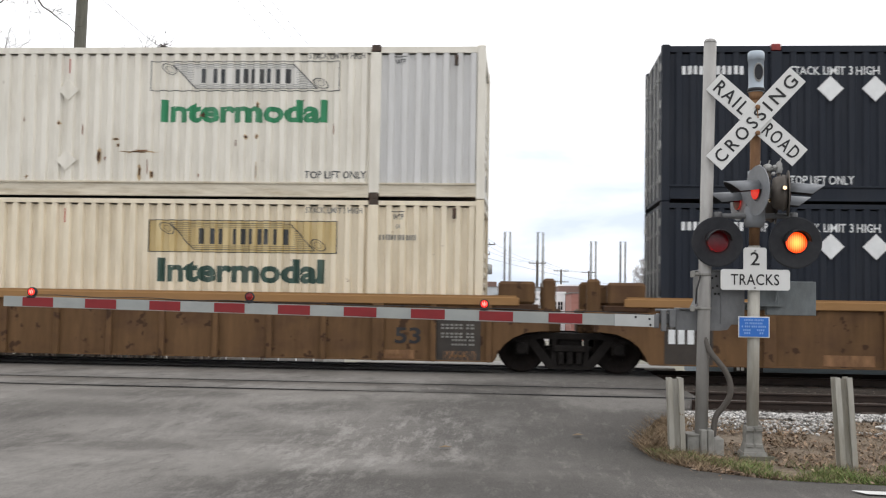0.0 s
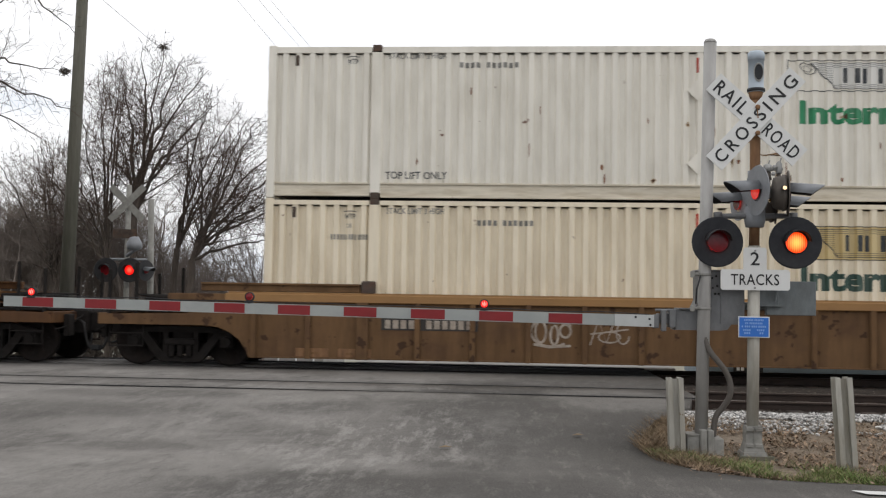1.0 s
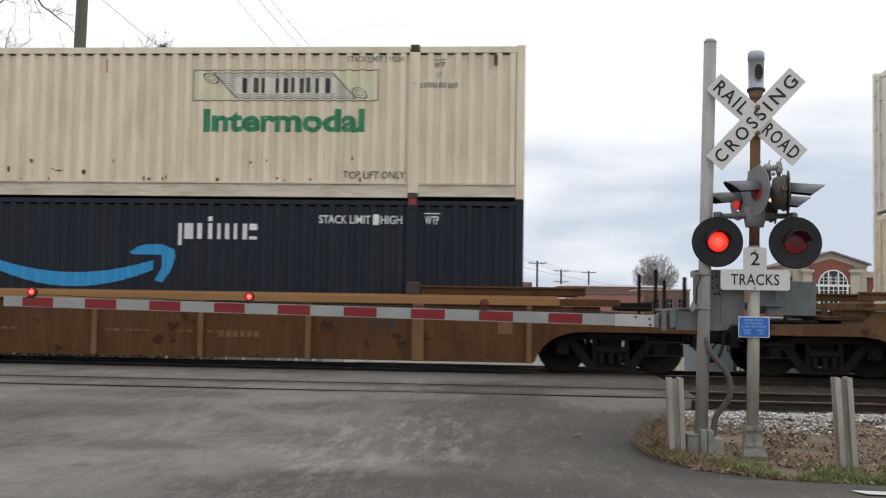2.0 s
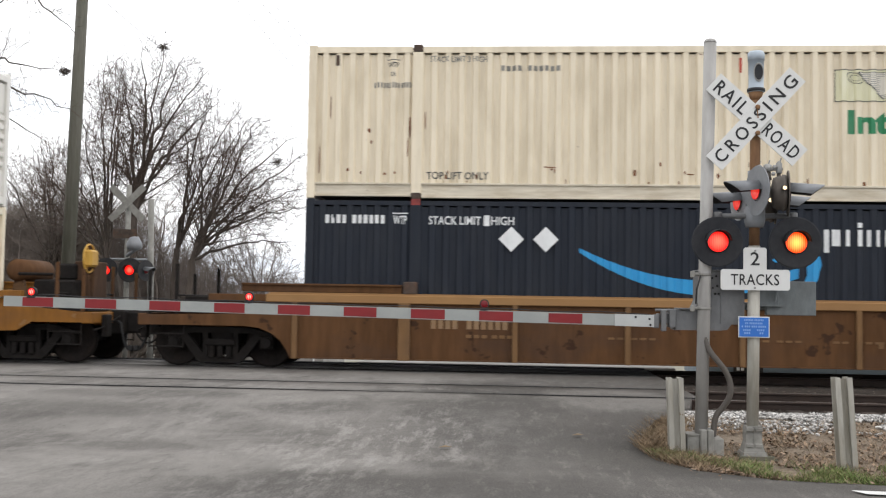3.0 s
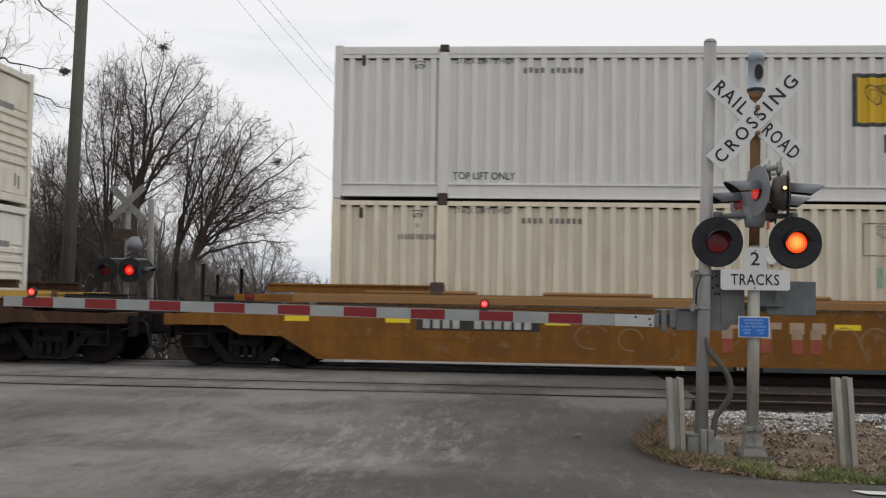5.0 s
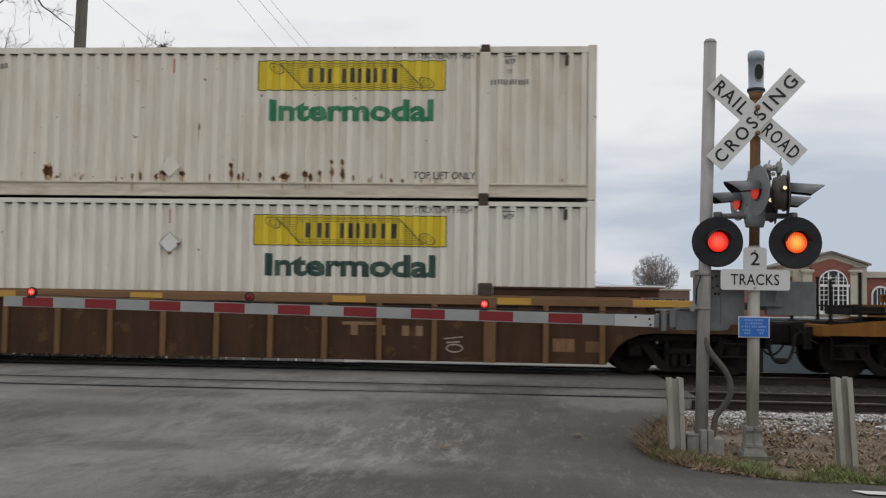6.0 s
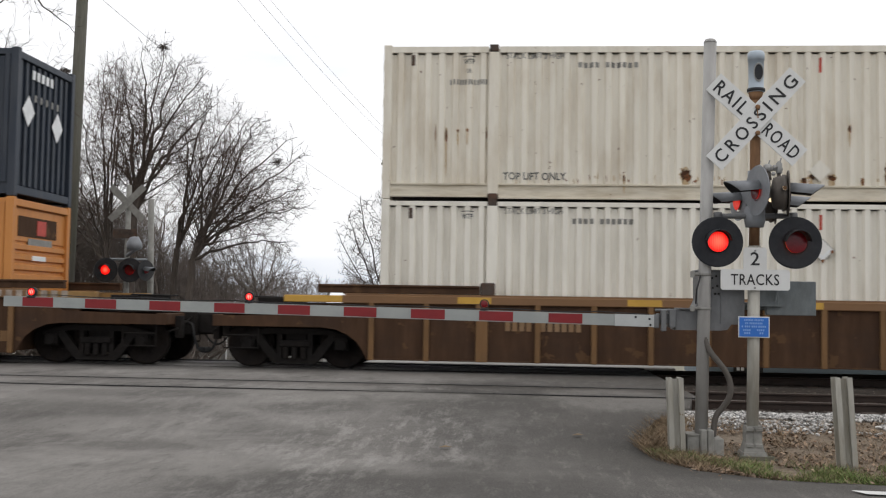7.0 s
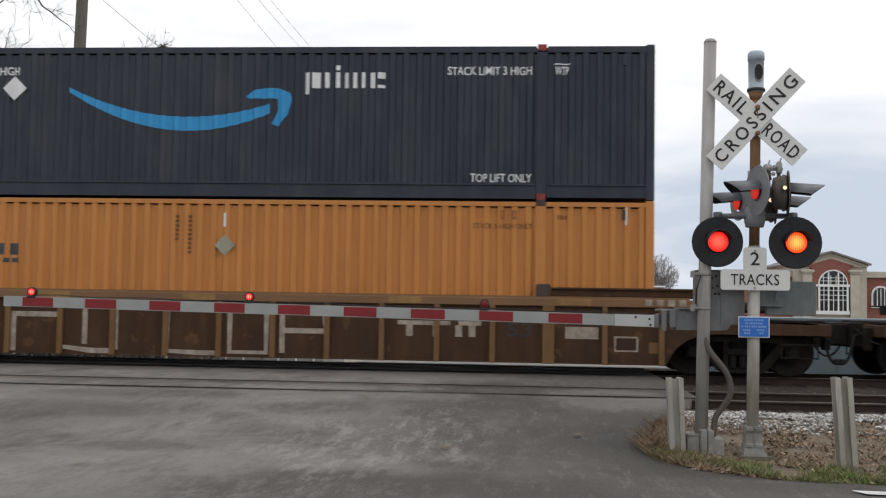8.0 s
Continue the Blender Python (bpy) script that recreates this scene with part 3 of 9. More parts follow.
def make_word(body, bold=0.0, spread=1.0):
    cu = bpy.data.curves.new("word", "FONT")
    cu.body, cu.size, cu.offset, cu.resolution_u = body, 1.0, bold, 3
    cu.space_character = spread
    cu.align_x = "CENTER"
    ob = new("word", cu)
    bpy.context.view_layer.update()
    me = bpy.data.meshes.new_from_object(ob.evaluated_get(bpy.context.evaluated_depsgraph_get()))
    bpy.data.objects.remove(ob)
    bpy.data.curves.remove(cu)
    vs = np.array([v.co[:] for v in me.vertices])
    lo, hi = vs.min(0), vs.max(0)
    faces = [tuple(p.vertices) for p in me.polygons]
    pts = [((x - (lo[0] + hi[0]) / 2) / (hi[0] - lo[0]), (y - lo[1]) / (hi[1] - lo[1])) for x, y, _ in vs]
    bpy.data.meshes.remove(me)
    WORDS[body] = (pts, faces)


for body, bold, spread in (("RAIL", 0.012, 1.25), ("ROAD", 0.012, 1.25), ("CROS", 0.012, 1.42), ("SING", 0.012, 1.42), ("TRACKS", 0.008, 1.08)):
    make_word(body, bold, spread)
for body, bold in (("TOP LIFT ONLY", 0.012), ("STACK LIMIT 3 HIGH", 0.015), ("STACK LIMIT", 0.015), ("HIGH", 0.015), ("STACK 3 HIGH ONLY", 0.012), ("WTP", 0.02), ("Intermodal", 0.04), ("53", 0.02),
                   ("2", 0.008), ("OR", 0.01)):
    make_word(body, bold)


def word(body, x0, x1, z0, z1):
    """A word set flat in x and z between the given limits."""
    pts, faces = WORDS[body]
    bm = bmesh.new()
    vs = [bm.verts.new(((x0 + x1) / 2 + px * (x1 - x0), 0, z0 + pz * (z1 - z0))) for px, pz in pts]
    for f in faces:
        try:
            bm.faces.new([vs[i] for i in f])
        except ValueError:
            pass
    return bm


# ---------------------------------------------------------------- ground, road, tracks
def far_z(y):
    ks = [(2.2, 0.0), (4.4, -0.26), (9, -0.62), (20, -1.3), (50, -2.8), (90, -3.5), (200, -4.0), (4000, -4.0)]
    if y <= ks[0][0]:
        return 0.0
    for (a, za), (b, zb) in zip(ks, ks[1:]):
        if y <= b:
            return za + (zb - za) * (y - a) / (b - a)
    return -4.0


def road_z(y):
    if y < -9.2:
        return -0.2
    if y < -5.4:
        t = (y + 9.2) / 3.8
        return -0.2 + 0.2 * t * t * (3 - 2 * t)
    return far_z(y)


def ground_z(y):
    if -5.4 <= y <= 2.25:
        return -0.22
    return min(-0.2 if y < 3 else 0.0, road_z(y) - 0.05) - (0.12 if -9 < y < -5.4 else 0.0) * (y + 9) / 3.6


TRACKS = (-3.75, 1.295)
RAILS = [t + s * 0.7525 for t in TRACKS for s in (-1, 1)]


def sheet(xs_of, ys, z_of, material, name, nx=24):
    """A surface in rows of y; xs_of(y) gives its two edges."""
    bm = bmesh.new()
    rows = []
    for y in ys:
        a, b = xs_of(y)
        rows.append([bm.verts.new((a + (b - a) * i / nx, y, z_of(a + (b - a) * i / nx, y))) for i in range(nx + 1)])
    for p, q in zip(rows, rows[1:]):
        for i in range(nx):
            bm.faces.new((p[i], p[i + 1], q[i + 1], q[i])).smooth = True
    return part(name, bm, material, None)


ground_ys = [-4000, -400, -60, -30, -20, -14, -11, -10, -9, -8, -7, -6.2, -5.4, -5.3, 2.25, 3.0, 4.4, 6, 9, 14, 20, 30, 40, 50, 70, 90, 120, 200, 600, 4000]
g = sheet(lambda y: (-4000, 4000), ground_ys, lambda x, y: ground_z(y), M_FARGROUND, "ground", 40)
tagged(g, "pale winter ground with dry grass, reaching the horizon", "ground", kind="structure")


def edge(y):
    """The right edge of the paving on the near side of the tracks."""
    ks = [(-10.42, 9.0), (-10.36, 3.2), (-10.22, 2.2), (-9.8, 1.62), (-9.2, 1.36), (-8.4, 1.25), (-7.4, 1.42), (-6.2, 1.80), (-5.2, 2.25), (-4, 2.5)]
    if y <= ks[0][0]:
        return 60.0
    for (a, xa), (b, xb) in zip(ks, ks[1:]):
        if y <= b:
            return xa + (xb - xa) * (y - a) / (b - a)
    return 2.5


# paving between and beside the rails, with a flangeway left open along each rail
gap = 0.11
cuts = [(-45.0, RAILS[0] - gap), (RAILS[0] + gap, RAILS[1] - gap), (RAILS[1] + gap, RAILS[2] - gap), (RAILS[2] + gap, RAILS[3] - gap), (RAILS[3] + gap, 95.0)]


def far_edges(y):
    if y < 4:
        return -30.0, 2.5
    return -14 + (y - 4) * 0.06, 2.3 + (y - 4) * 0.14


for k, (a, b) in enumerate(cuts):
    ys = [a]
    for y in (-30, -20, -16, -13, -11.5, -10.9, -10.42, -10.39, -10.36, -10.29, -10.22, -10.0, -9.8, -9.5, -9.2, -8.8, -8.4, -7.9, -7.4, -6.8, -6.2, -5.7, -5.2, -4.9, 2.2, 3.3, 4.4, 6, 9, 14, 20, 30, 40, 50, 65, 80):
        if a < y < b:
            ys.append(y)
    ys.append(b)
    if k == 0:
        r = sheet(lambda y: (-60.0, edge(y)), ys, lambda x, y: road_z(y) + 0.012 * min(1.0, abs(y + 10.39) / 0.8) * noise.noise((x * 0.4, y * 0.4, 0)), M_ASPHALT, "road", 60)
        tagged(r, "worn patchy grey asphalt road and apron before the crossing", "road", kind="structure")
    elif k == 4:
        r = sheet(far_edges, ys, lambda x, y: road_z(y) + 0.02, M_ROADDARK, "road", 10)
        tagged(r, "grey asphalt road falling away beyond the crossing", "road", kind="structure")
    else:
        r = sheet(lambda y: (-30.0, 2.5), ys, lambda x, y: 0.0, M_ASPHALT, "road", 10)
        tagged(r, "asphalt crossing panel between the rails", "road", kind="structure")
    so = r.modifiers.new("thick", "SOLIDIFY")
    so.thickness, so.offset = 0.14, -1

# white edge line on the apron
bm = bmesh.new()
vs = [bm.verts.new(p) for p in ((2.66, -10.73, -0.183), (2.74, -10.89, -0.183), (7.0, -11.25, -0.183), (7.0, -11.08, -0.183))]
bm.faces.new(vs)
bmesh.ops.recalc_face_normals(bm, faces=bm.faces[:])
tagged(part("road_line", bm, M_LINE, None), "worn white painted line on the asphalt", "road marking", kind="structure")


def bed(track_y, name):
    """The ballast bed of one track beside the crossing."""
    bm = bmesh.new()
    prof = [(track_y - 2.3, -0.235), (track_y - 1.55, -0.15), (track_y + 1.55, -0.15), (track_y + 2.3, -0.235)]
    for x0, x1, n in ((2.45, 62, 60), (-62, -30.1, 20)):
        rows = [[bm.verts.new((x0 + (x1 - x0) * i / n, y, z + 0.02 * noise.noise((i * 1.7, y, 3)))) for y, z in prof] for i in range(n + 1)]
        for p, q in zip(rows, rows[1:]):
            for i in range(3):
                bm.faces.new((p[i], q[i], q[i + 1], p[i + 1]))
    bmesh.ops.recalc_face_normals(bm, faces=bm.faces[:])
    return tagged(part(name, bm, M_BALLASTDK, None), "oil-stained brown ballast bed under the track", "ballast", kind="structure")


bed(TRACKS[0], "ballast_bed")
bed(TRACKS[1], "ballast_bed")


def rail_profile(bm, y):
    prof = [(-0.07, -0.172), (0.07, -0.172), (0.07, -0.16), (0.012, -0.14), (0.012, -0.045), (0.036, -0.035), (0.036, -0.016), (0.026, -0.008), (-0.026, -0.008), (-0.036, -0.016), (-0.036, -0.035), (-0.012, -0.045), (-0.012, -0.14), (-0.07, -0.16)]
    xs = [-62, -30, 2, 12, 62]
    rows = [[bm.verts.new((x, y + py, pz)) for py, pz in prof] for x in xs]
    k = len(prof)
    for p, q in zip(rows, rows[1:]):
        for i in range(k):
            f = bm.faces.new((p[i], p[(i + 1) % k], q[(i + 1) % k], q[i]))
            f.material_index = 1 if i == 7 else 0
    bmesh.ops.recalc_face_normals(bm, faces=bm.faces[:])
    return bm


track_things = []
for ti, ty in enumerate(TRACKS):
    tr = thing("railway_track", pose(0, ty, 0), ("railway track with rusty rails on dark timber ties", "railway track under the train, with polished rail heads")[ti], "railway track", "tracks of the crossing", "structure")
    track_things.append(tr)
    for s in (-1, 1):
        rail_ = part("rail", rail_profile(bmesh.new(), s * 0.7525), [M_RAIL, M_RAILTOP], tr)
        if ti == 0:
            rail_.location.z = -0.014
            # added black strip on the gap's far wall, painting the shade inside it
            part("flangeway_seal", boxes((-30, 2.49, s * 0.7525 + gap - 0.022, s * 0.7525 + gap - 0.003, -0.09, -0.004)), M_HOSE, tr, "black strip standing for shade in the gap along the rail")


# ---------------------------------------------------------------- the train's way
LEAD = {"A": 10.612, "B": -8.80, "C": -32.12, "D": -55.46, "E": -78.77, "F": -102.09}
TRAVEL = [(0.0, 0.0), (0.5, 6.01), (1.0, 12.0), (1.5, 18.04), (2.0, 24.06), (2.5, 30.08), (3.0, 36.10), (3.5, 42.18), (4.0, 47.81), (4.5, 53.89),
          (5.0, 59.94), (5.5, 65.99), (6.0, 72.04), (6.5, 78.12), (7.0, 84.19), (7.5, 90.33), (8.0, 96.43)]
TRAIN_Y = 1.295
LOW, HIGH = 0.32, 3.22
KEYED = []
WHEELS = []

# ---------------------------------------------------------------- containers
HL, HW, HH = 8.077, 1.295, 2.895
PITCH_C, DEEP = 0.26, 0.068
FACE = -HW + 0.012


RIB = (0.0, 0.36, 0.48, 0.88)


def dip(x):
    """How far the wall lies back at x: flat crest, slope, flat trough, slope."""
    u = (x / PITCH_C) % 1.0
    if u < RIB[1]:
        return 0.0
    if u < RIB[2]:
        return DEEP * (u - RIB[1]) / (RIB[2] - RIB[1])
    if u < RIB[3]:
        return DEEP
    return DEEP * (1.0 - u) / (1.0 - RIB[3])


def breaks(x0, x1):
    out = []
    k = math.floor(x0 / PITCH_C) - 1
    while k * PITCH_C < x1 + PITCH_C:
        for u in RIB:
            x = (k + u) * PITCH_C
            if x0 + 1e-4 < x < x1 - 1e-4:
                out.append(x)
        k += 1
    return out


def ribbed(bm, x0, x1, z0, z1, side):
    xs = [x0] + breaks(x0, x1) + [x1]
    cols = [(bm.verts.new((x, side * (-FACE - dip(x)), z0)), bm.verts.new((x, side * (-FACE - dip(x)), z1 - (0.028 if dip(x) > 0.9 * DEEP else 0.0)))) for x in xs]
    for (a, b), (c, d) in zip(cols, cols[1:]):
        bm.faces.new((a, c, d, b) if side < 0 else (c, a, b, d))


def drape(bm, lift):
    """Lay a flat shape (x, z) on the ribbed wall that faces -y."""
    xs = [v.co.x for v in bm.verts]
    for x in breaks(min(xs), max(xs)):
        bmesh.ops.bisect_plane(bm, geom=bm.verts[:] + bm.edges[:] + bm.faces[:], plane_co=(x, 0, 0), plane_no=(1, 0, 0), dist=1e-5)
    for v in bm.verts:
        v.co.y = FACE + dip(v.co.x) - lift
    for f in bm.faces:
        f.normal_update()
        if f.normal.y > 0:
            f.normal_flip()
    return bm


def flat(outline):
    bm = bmesh.new()
    bm.faces.new([bm.verts.new((x, 0, z)) for x, z in outline])
    return bm


def rect(x0, x1, z0, z1):
    return [(x0, z0), (x1, z0), (x1, z1), (x0, z1)]


def bar_rects(x0, x1, z0, z1, widths, gap_share=0.3):
    """The outlines of plain bars that stand in for writing; a negative width is a space."""
    total = sum(abs(w) for w in widths)
    out, x = [], x0
    for w in widths:
        step = (x1 - x0) * abs(w) / total
        if w > 0:
            out.append(rect(x, x + step * (1 - gap_share), z0, z1))
        x += step
    return out


def bars(x0, x1, z0, z1, widths, gap_share=0.3):
    """Plain bars in place of writing that is not spelt out."""
    bm = bmesh.new()
    total = sum(abs(w) for w in widths)
    x = x0
    for w in widths:
        step = (x1 - x0) * abs(w) / total
        if w > 0:
            e = step * (1 - gap_share)
            bm.faces.new([bm.verts.new((a, 0, b)) for a, b in rect(x, x + e, z0, z1)])
        x += step
    return bm


def outline_frame(x0, x1, z0, z1, w):
    bm = bmesh.new()
    for r in ((x0, x1, z0, z0 + w), (x0, x1, z1 - w, z1), (x0, x0 + w, z0 + w, z1 - w), (x1 - w, x1, z0 + w, z1 - w)):
        bm.faces.new([bm.verts.new((a, 0, b)) for a, b in rect(*r)])
    return bm


def emblem(parent, x0, x1, z0, z1, ground, ink, plate, big=False):
    """The haulier's emblem as plain shapes: panel, rim, a slanted ribbon with ruled bands, two curls and plain upright bars."""
    w, h = x1 - x0, z1 - z0
    X, Z = lambda f: x0 + w * f, lambda f: z0 + h * f
    if ground:
        part("emblem_panel", drape(flat(rect(x0, x1, z0, z1)), 0.003), ground, parent)
    part("emblem_rim", drape(outline_frame(x0, x1, z0, z1, 0.025 * h if not big else 0.075 * h), 0.006), ink, parent)
    lo, hi = (0.20, 0.77) if big else (0.09, 0.90)
    left = lambda f: 0.115 + 0.125 * (hi - f) / (hi - lo)
    right = lambda f: 0.755 + 0.125 * (hi - f) / (hi - lo)
    if plate:
        part("emblem_plate", drape(flat([(X(left(lo)), Z(lo)), (X(right(lo)), Z(lo)), (X(right(hi)), Z(hi)), (X(left(hi)), Z(hi))]), 0.0045), plate, parent)
    k = 14
    for i in range(k + 1):
        f = lo + (hi - lo) * i / k
        t = 0.011 if 0 < i < k else 0.02
        spans = [(left(f), right(f))]
        if 0.17 < i / k < 0.83:
            spans = [(left(f), 0.225), (0.775, right(f))]
        for a, c in spans:
            if c - a > 0.008:
                part("emblem_ruling", drape(flat(rect(X(a), X(c), Z(f - t / 2), Z(f + t / 2))), 0.0075), ink, parent)
    for edge_ in (left, right):
        e = 0.0035
        part("emblem_slant", drape(flat([(X(edge_(hi) - e), Z(hi)), (X(edge_(lo) - e), Z(lo)), (X(edge_(lo) + e), Z(lo)), (X(edge_(hi) + e), Z(hi))]), 0.008), ink, parent)
    for cx, cz, s_ in ((left(hi) - 0.015, hi - 0.17, 1), (right(lo) + 0.02, lo + 0.17, -1)):
        for q in (1.0, 0.55):
            ring = bmesh.new()
            m_ = 16
            rows_ = []
            for rr in (1.0, 0.88):
                rows_.append([])
                for t in range(m_):
                    u, v = 0.036 * q * rr * math.cos(t * 2 * math.pi / m_), 0.19 * q * rr * math.sin(t * 2 * math.pi / m_)
                    rows_[-1].append(ring.verts.new((X(cx + u - 0.10 * v), 0, Z(cz + v))))
            for i in range(m_):
                ring.faces.new((rows_[0][i], rows_[0][(i + 1) % m_], rows_[1][(i + 1) % m_], rows_[1][i]))
            part("emblem_scroll", drape(ring, 0.0085), ink, parent)
    bl, bh = (0.33, 0.66) if big else (0.26, 0.74)
    for a, c in ((0.272, 0.294), (0.332, 0.356), (0.372, 0.392), (0.448, 0.470), (0.494, 0.516), (0.532, 0.554), (0.578, 0.600), (0.616, 0.638), (0.662, 0.684), (0.716, 0.742)):
        part("emblem_bar", drape(flat(rect(X(a), X(c), Z(bl), Z(bh))), 0.0095), ink, parent)


def placard(parent, x, z, r, material, rim=None):
    """A diamond holder for a hazard placard."""
    bm = bmesh.new()
    prism(bm, [(x - r, z), (x, z - r), (x + r, z), (x, z + r)], FACE - 0.02, FACE + 0.0)
    p = part("placard_holder", bm, material, parent)
    if rim:
        q = 1.1 * r
        part("placard_rim", prism(bmesh.new(), [(x - q, z), (x, z - q), (x + q, z), (x, z + q)], FACE - 0.012, FACE - 0.004), rim, parent)
    if rim:
        bm = bmesh.new()
        prism(bm, [(x - r * 0.85, z + 0.1 * r), (x, z - r * 0.85), (x + r * 0.85, z + 0.1 * r), (x + r * 0.55, z + 0.06 * r), (x, z - 0.5 * r), (x - r * 0.55, z + 0.06 * r)], FACE - 0.026, FACE - 0.018)
        part("placard_clip", bm, M_DECALWHITE, parent)
        for a, b in ((0.02, -0.95), (0.85, -0.1)):
            q = [(x + a * r + 0.028 * math.cos(t * 0.785), z + b * r + 0.034 * math.sin(t * 0.785)) for t in range(8)]
            part("rust_spot", prism(bmesh.new(), q, FACE - 0.03, FACE - 0.012), M_SCRAPE, parent)
    return p


def container(key, level, material, label, right_end="louvre", tall_rail=False, rail_material=None, cast=M_CASTING, end_material=None, patch=None):
    global DEEP
    rail_dirty = M_DIRTYRAIL if material not in SLATES + (M_ORANGE, M_BRIGHT) else None
    DEEP = 0.034 if material in SLATES else 0.046 if material is M_ORANGE else 0.058 if level else 0.072
    z = LOW if level == 0 else HIGH
    c = thing("shipping_container", pose(LEAD[key], TRAIN_Y, z), label, "container", "containers on the train")
    KEYED.append((c, LEAD[key], z))
    rail_material = rail_material or material
    top = 0.17 if tall_rail else 0.07
    rise = 0.03 if level else 0.0
    zb, zt = 0.30, HH - top - 0.045
    segs = ((-7.92, -6.09), (-5.89, 5.89), (6.09, 7.92))
    for side in (-1, 1):
        for i, (a, b) in enumerate(segs):
            bm = bmesh.new()
            ribbed(bm, a, b, zb, zt, side)
            part("side_panel", bm, patch if patch and i == 2 and side < 0 else material, c)
        bm = bmesh.new()
        y0, y1 = (-HW + 0.004, -HW + 0.08) if side < 0 else (HW - 0.08, HW - 0.004)
        for a, b in segs:
            bm = bmesh.new()
            box(bm, a, b, y0, y1, HH - top - 0.045, HH - 0.03 + rise)
            if tall_rail:
                box(bm, a, b, y0 - 0.012 if side < 0 else y0, y1 if side < 0 else y1 + 0.012, HH - 0.14, HH - 0.06 + rise)
            part("top_rail", bm, rail_material, c)
        for a, b in segs:
            bm = bmesh.new()
            low = 0.02 if abs(a + b) < 1 else 0.045
            web = 0.022 * side
            box(bm, a, b, y0 - min(0, web), y1 - max(0, web), low, zb)
            for za, zc in ((zb - 0.03, zb + 0.006), (low, low + 0.035)):
                box(bm, a + 0.01, b - 0.01, y0 - 0.006 if side < 0 else y1 - 0.06, y0 + 0.06 if side < 0 else y1 + 0.006, za, zc, 0.004)
            part("bottom_rail", bm, rail_dirty or rail_material, c)
        for x in (-5.99, 5.99):
            bm = bmesh.new()
            box(bm, x - 0.10, x + 0.10, -HW if side < 0 else HW - 0.12, -HW + 0.12 if side < 0 else HW, 0.10, HH - 0.10, 0.01)
            part("side_post", bm, rail_material, c)
            for zz in (0.0, HH - 0.115 + rise):
                bm = boxes((x - 0.085, x + 0.085, -HW - 0.002 if side < 0 else HW - 0.16, -HW + 0.16 if side < 0 else HW + 0.002, zz, zz + 0.125), bevel=0.008)
                part("corner_casting", bm, cast, c, "dark steel lifting casting")
        for x in (-HL, HL - 0.16):
            bm = boxes((x, x + 0.16, -HW if side < 0 else HW - 0.14, -HW + 0.14 if side < 0 else HW, 0.005, HH + rise), bevel=0.012)
            part("corner_post", bm, rail_material, c)
        for x in (-7.52, 7.52):
            y = -HW + 0.0 if side < 0 else HW - 0.03
            bm = boxes((x - 0.035, x + 0.035, y, y + 0.03, HH - 0.36, HH - 0.16), bevel=0.005)
            part("vent", bm, M_CASTING if material not in SLATES else material, c)
    part("roof", boxes((-HL + 0.03, HL - 0.03, -HW + 0.05, HW - 0.05, HH - 0.07, HH - 0.03)), material, c)
    part("floor", boxes((-HL + 0.03, HL - 0.03, -HW + 0.05, HW - 0.05, 0.10, 0.16)), M_CASTING, c)
    # the front wall, at the leading end
    em = end_material or material
    part("front_wall", boxes((HL - 0.14, HL - 0.10, -HW + 0.13, HW - 0.13, 0.1, HH - 0.05)), em, c)
    part("front_header", boxes((HL - 0.12, HL - 0.01, -HW + 0.13, HW - 0.13, HH - 0.17, HH - 0.03), bevel=0.01), em, c)
    part("front_sill", boxes((HL - 0.12, HL - 0.01, -HW + 0.13, HW - 0.13, 0.06, 0.22), bevel=0.01), em, c)
    if right_end == "louvre":
        part("front_panel", boxes((HL - 0.11, HL - 0.07, -HW + 0.14, HW - 0.14, 2.05, 2.70), bevel=0.01), em, c)
        part("front_panel", boxes((HL - 0.11, HL - 0.05, -HW + 0.14, HW - 0.14, 0.24, 0.78), bevel=0.01), em, c)
        for i in range(6):
            bm = bmesh.new()
            zz = 0.86 + i * 0.2
            prism_rows = [(zz, 0.0), (zz + 0.03, 0.055), (zz + 0.12, 0.055), (zz + 0.15, 0.0)]
            a = [bm.verts.new((HL - 0.10 + d, -HW + 0.14, q)) for q, d in prism_rows]
            b = [bm.verts.new((HL - 0.10 + d, HW - 0.14, q)) for q, d in prism_rows]
            for j in range(3):
                bm.faces.new((a[j], b[j], b[j + 1], a[j + 1]))
            bm.faces.new(a)
            bm.faces.new(b)
            bmesh.ops.recalc_face_normals(bm, faces=bm.faces[:])
            part("louvre", bm, em, c)
    else:
        for i in range(9):
            y = -HW + 0.24 + i * 0.255
            part("front_rib", boxes((HL - 0.11, HL - 0.05, y - 0.05, y + 0.05, 0.24, HH - 0.18), bevel=0.012), em, c)
    if right_end == "louvre":
        for yy, zz in ((-0.9, 0.5), (-0.55, 0.45), (0.65, 0.52), (0.8, 0.48)):
            part("end_fitting", boxes((HL - 0.05, HL - 0.035, yy, yy + 0.05, zz - 0.12, zz + 0.16)), M_DECALGREY, c)
        part("end_notice", boxes((HL - 0.07, HL - 0.06, -0.5, 0.55, 1.98, 2.12)), M_DECALGREY, c)
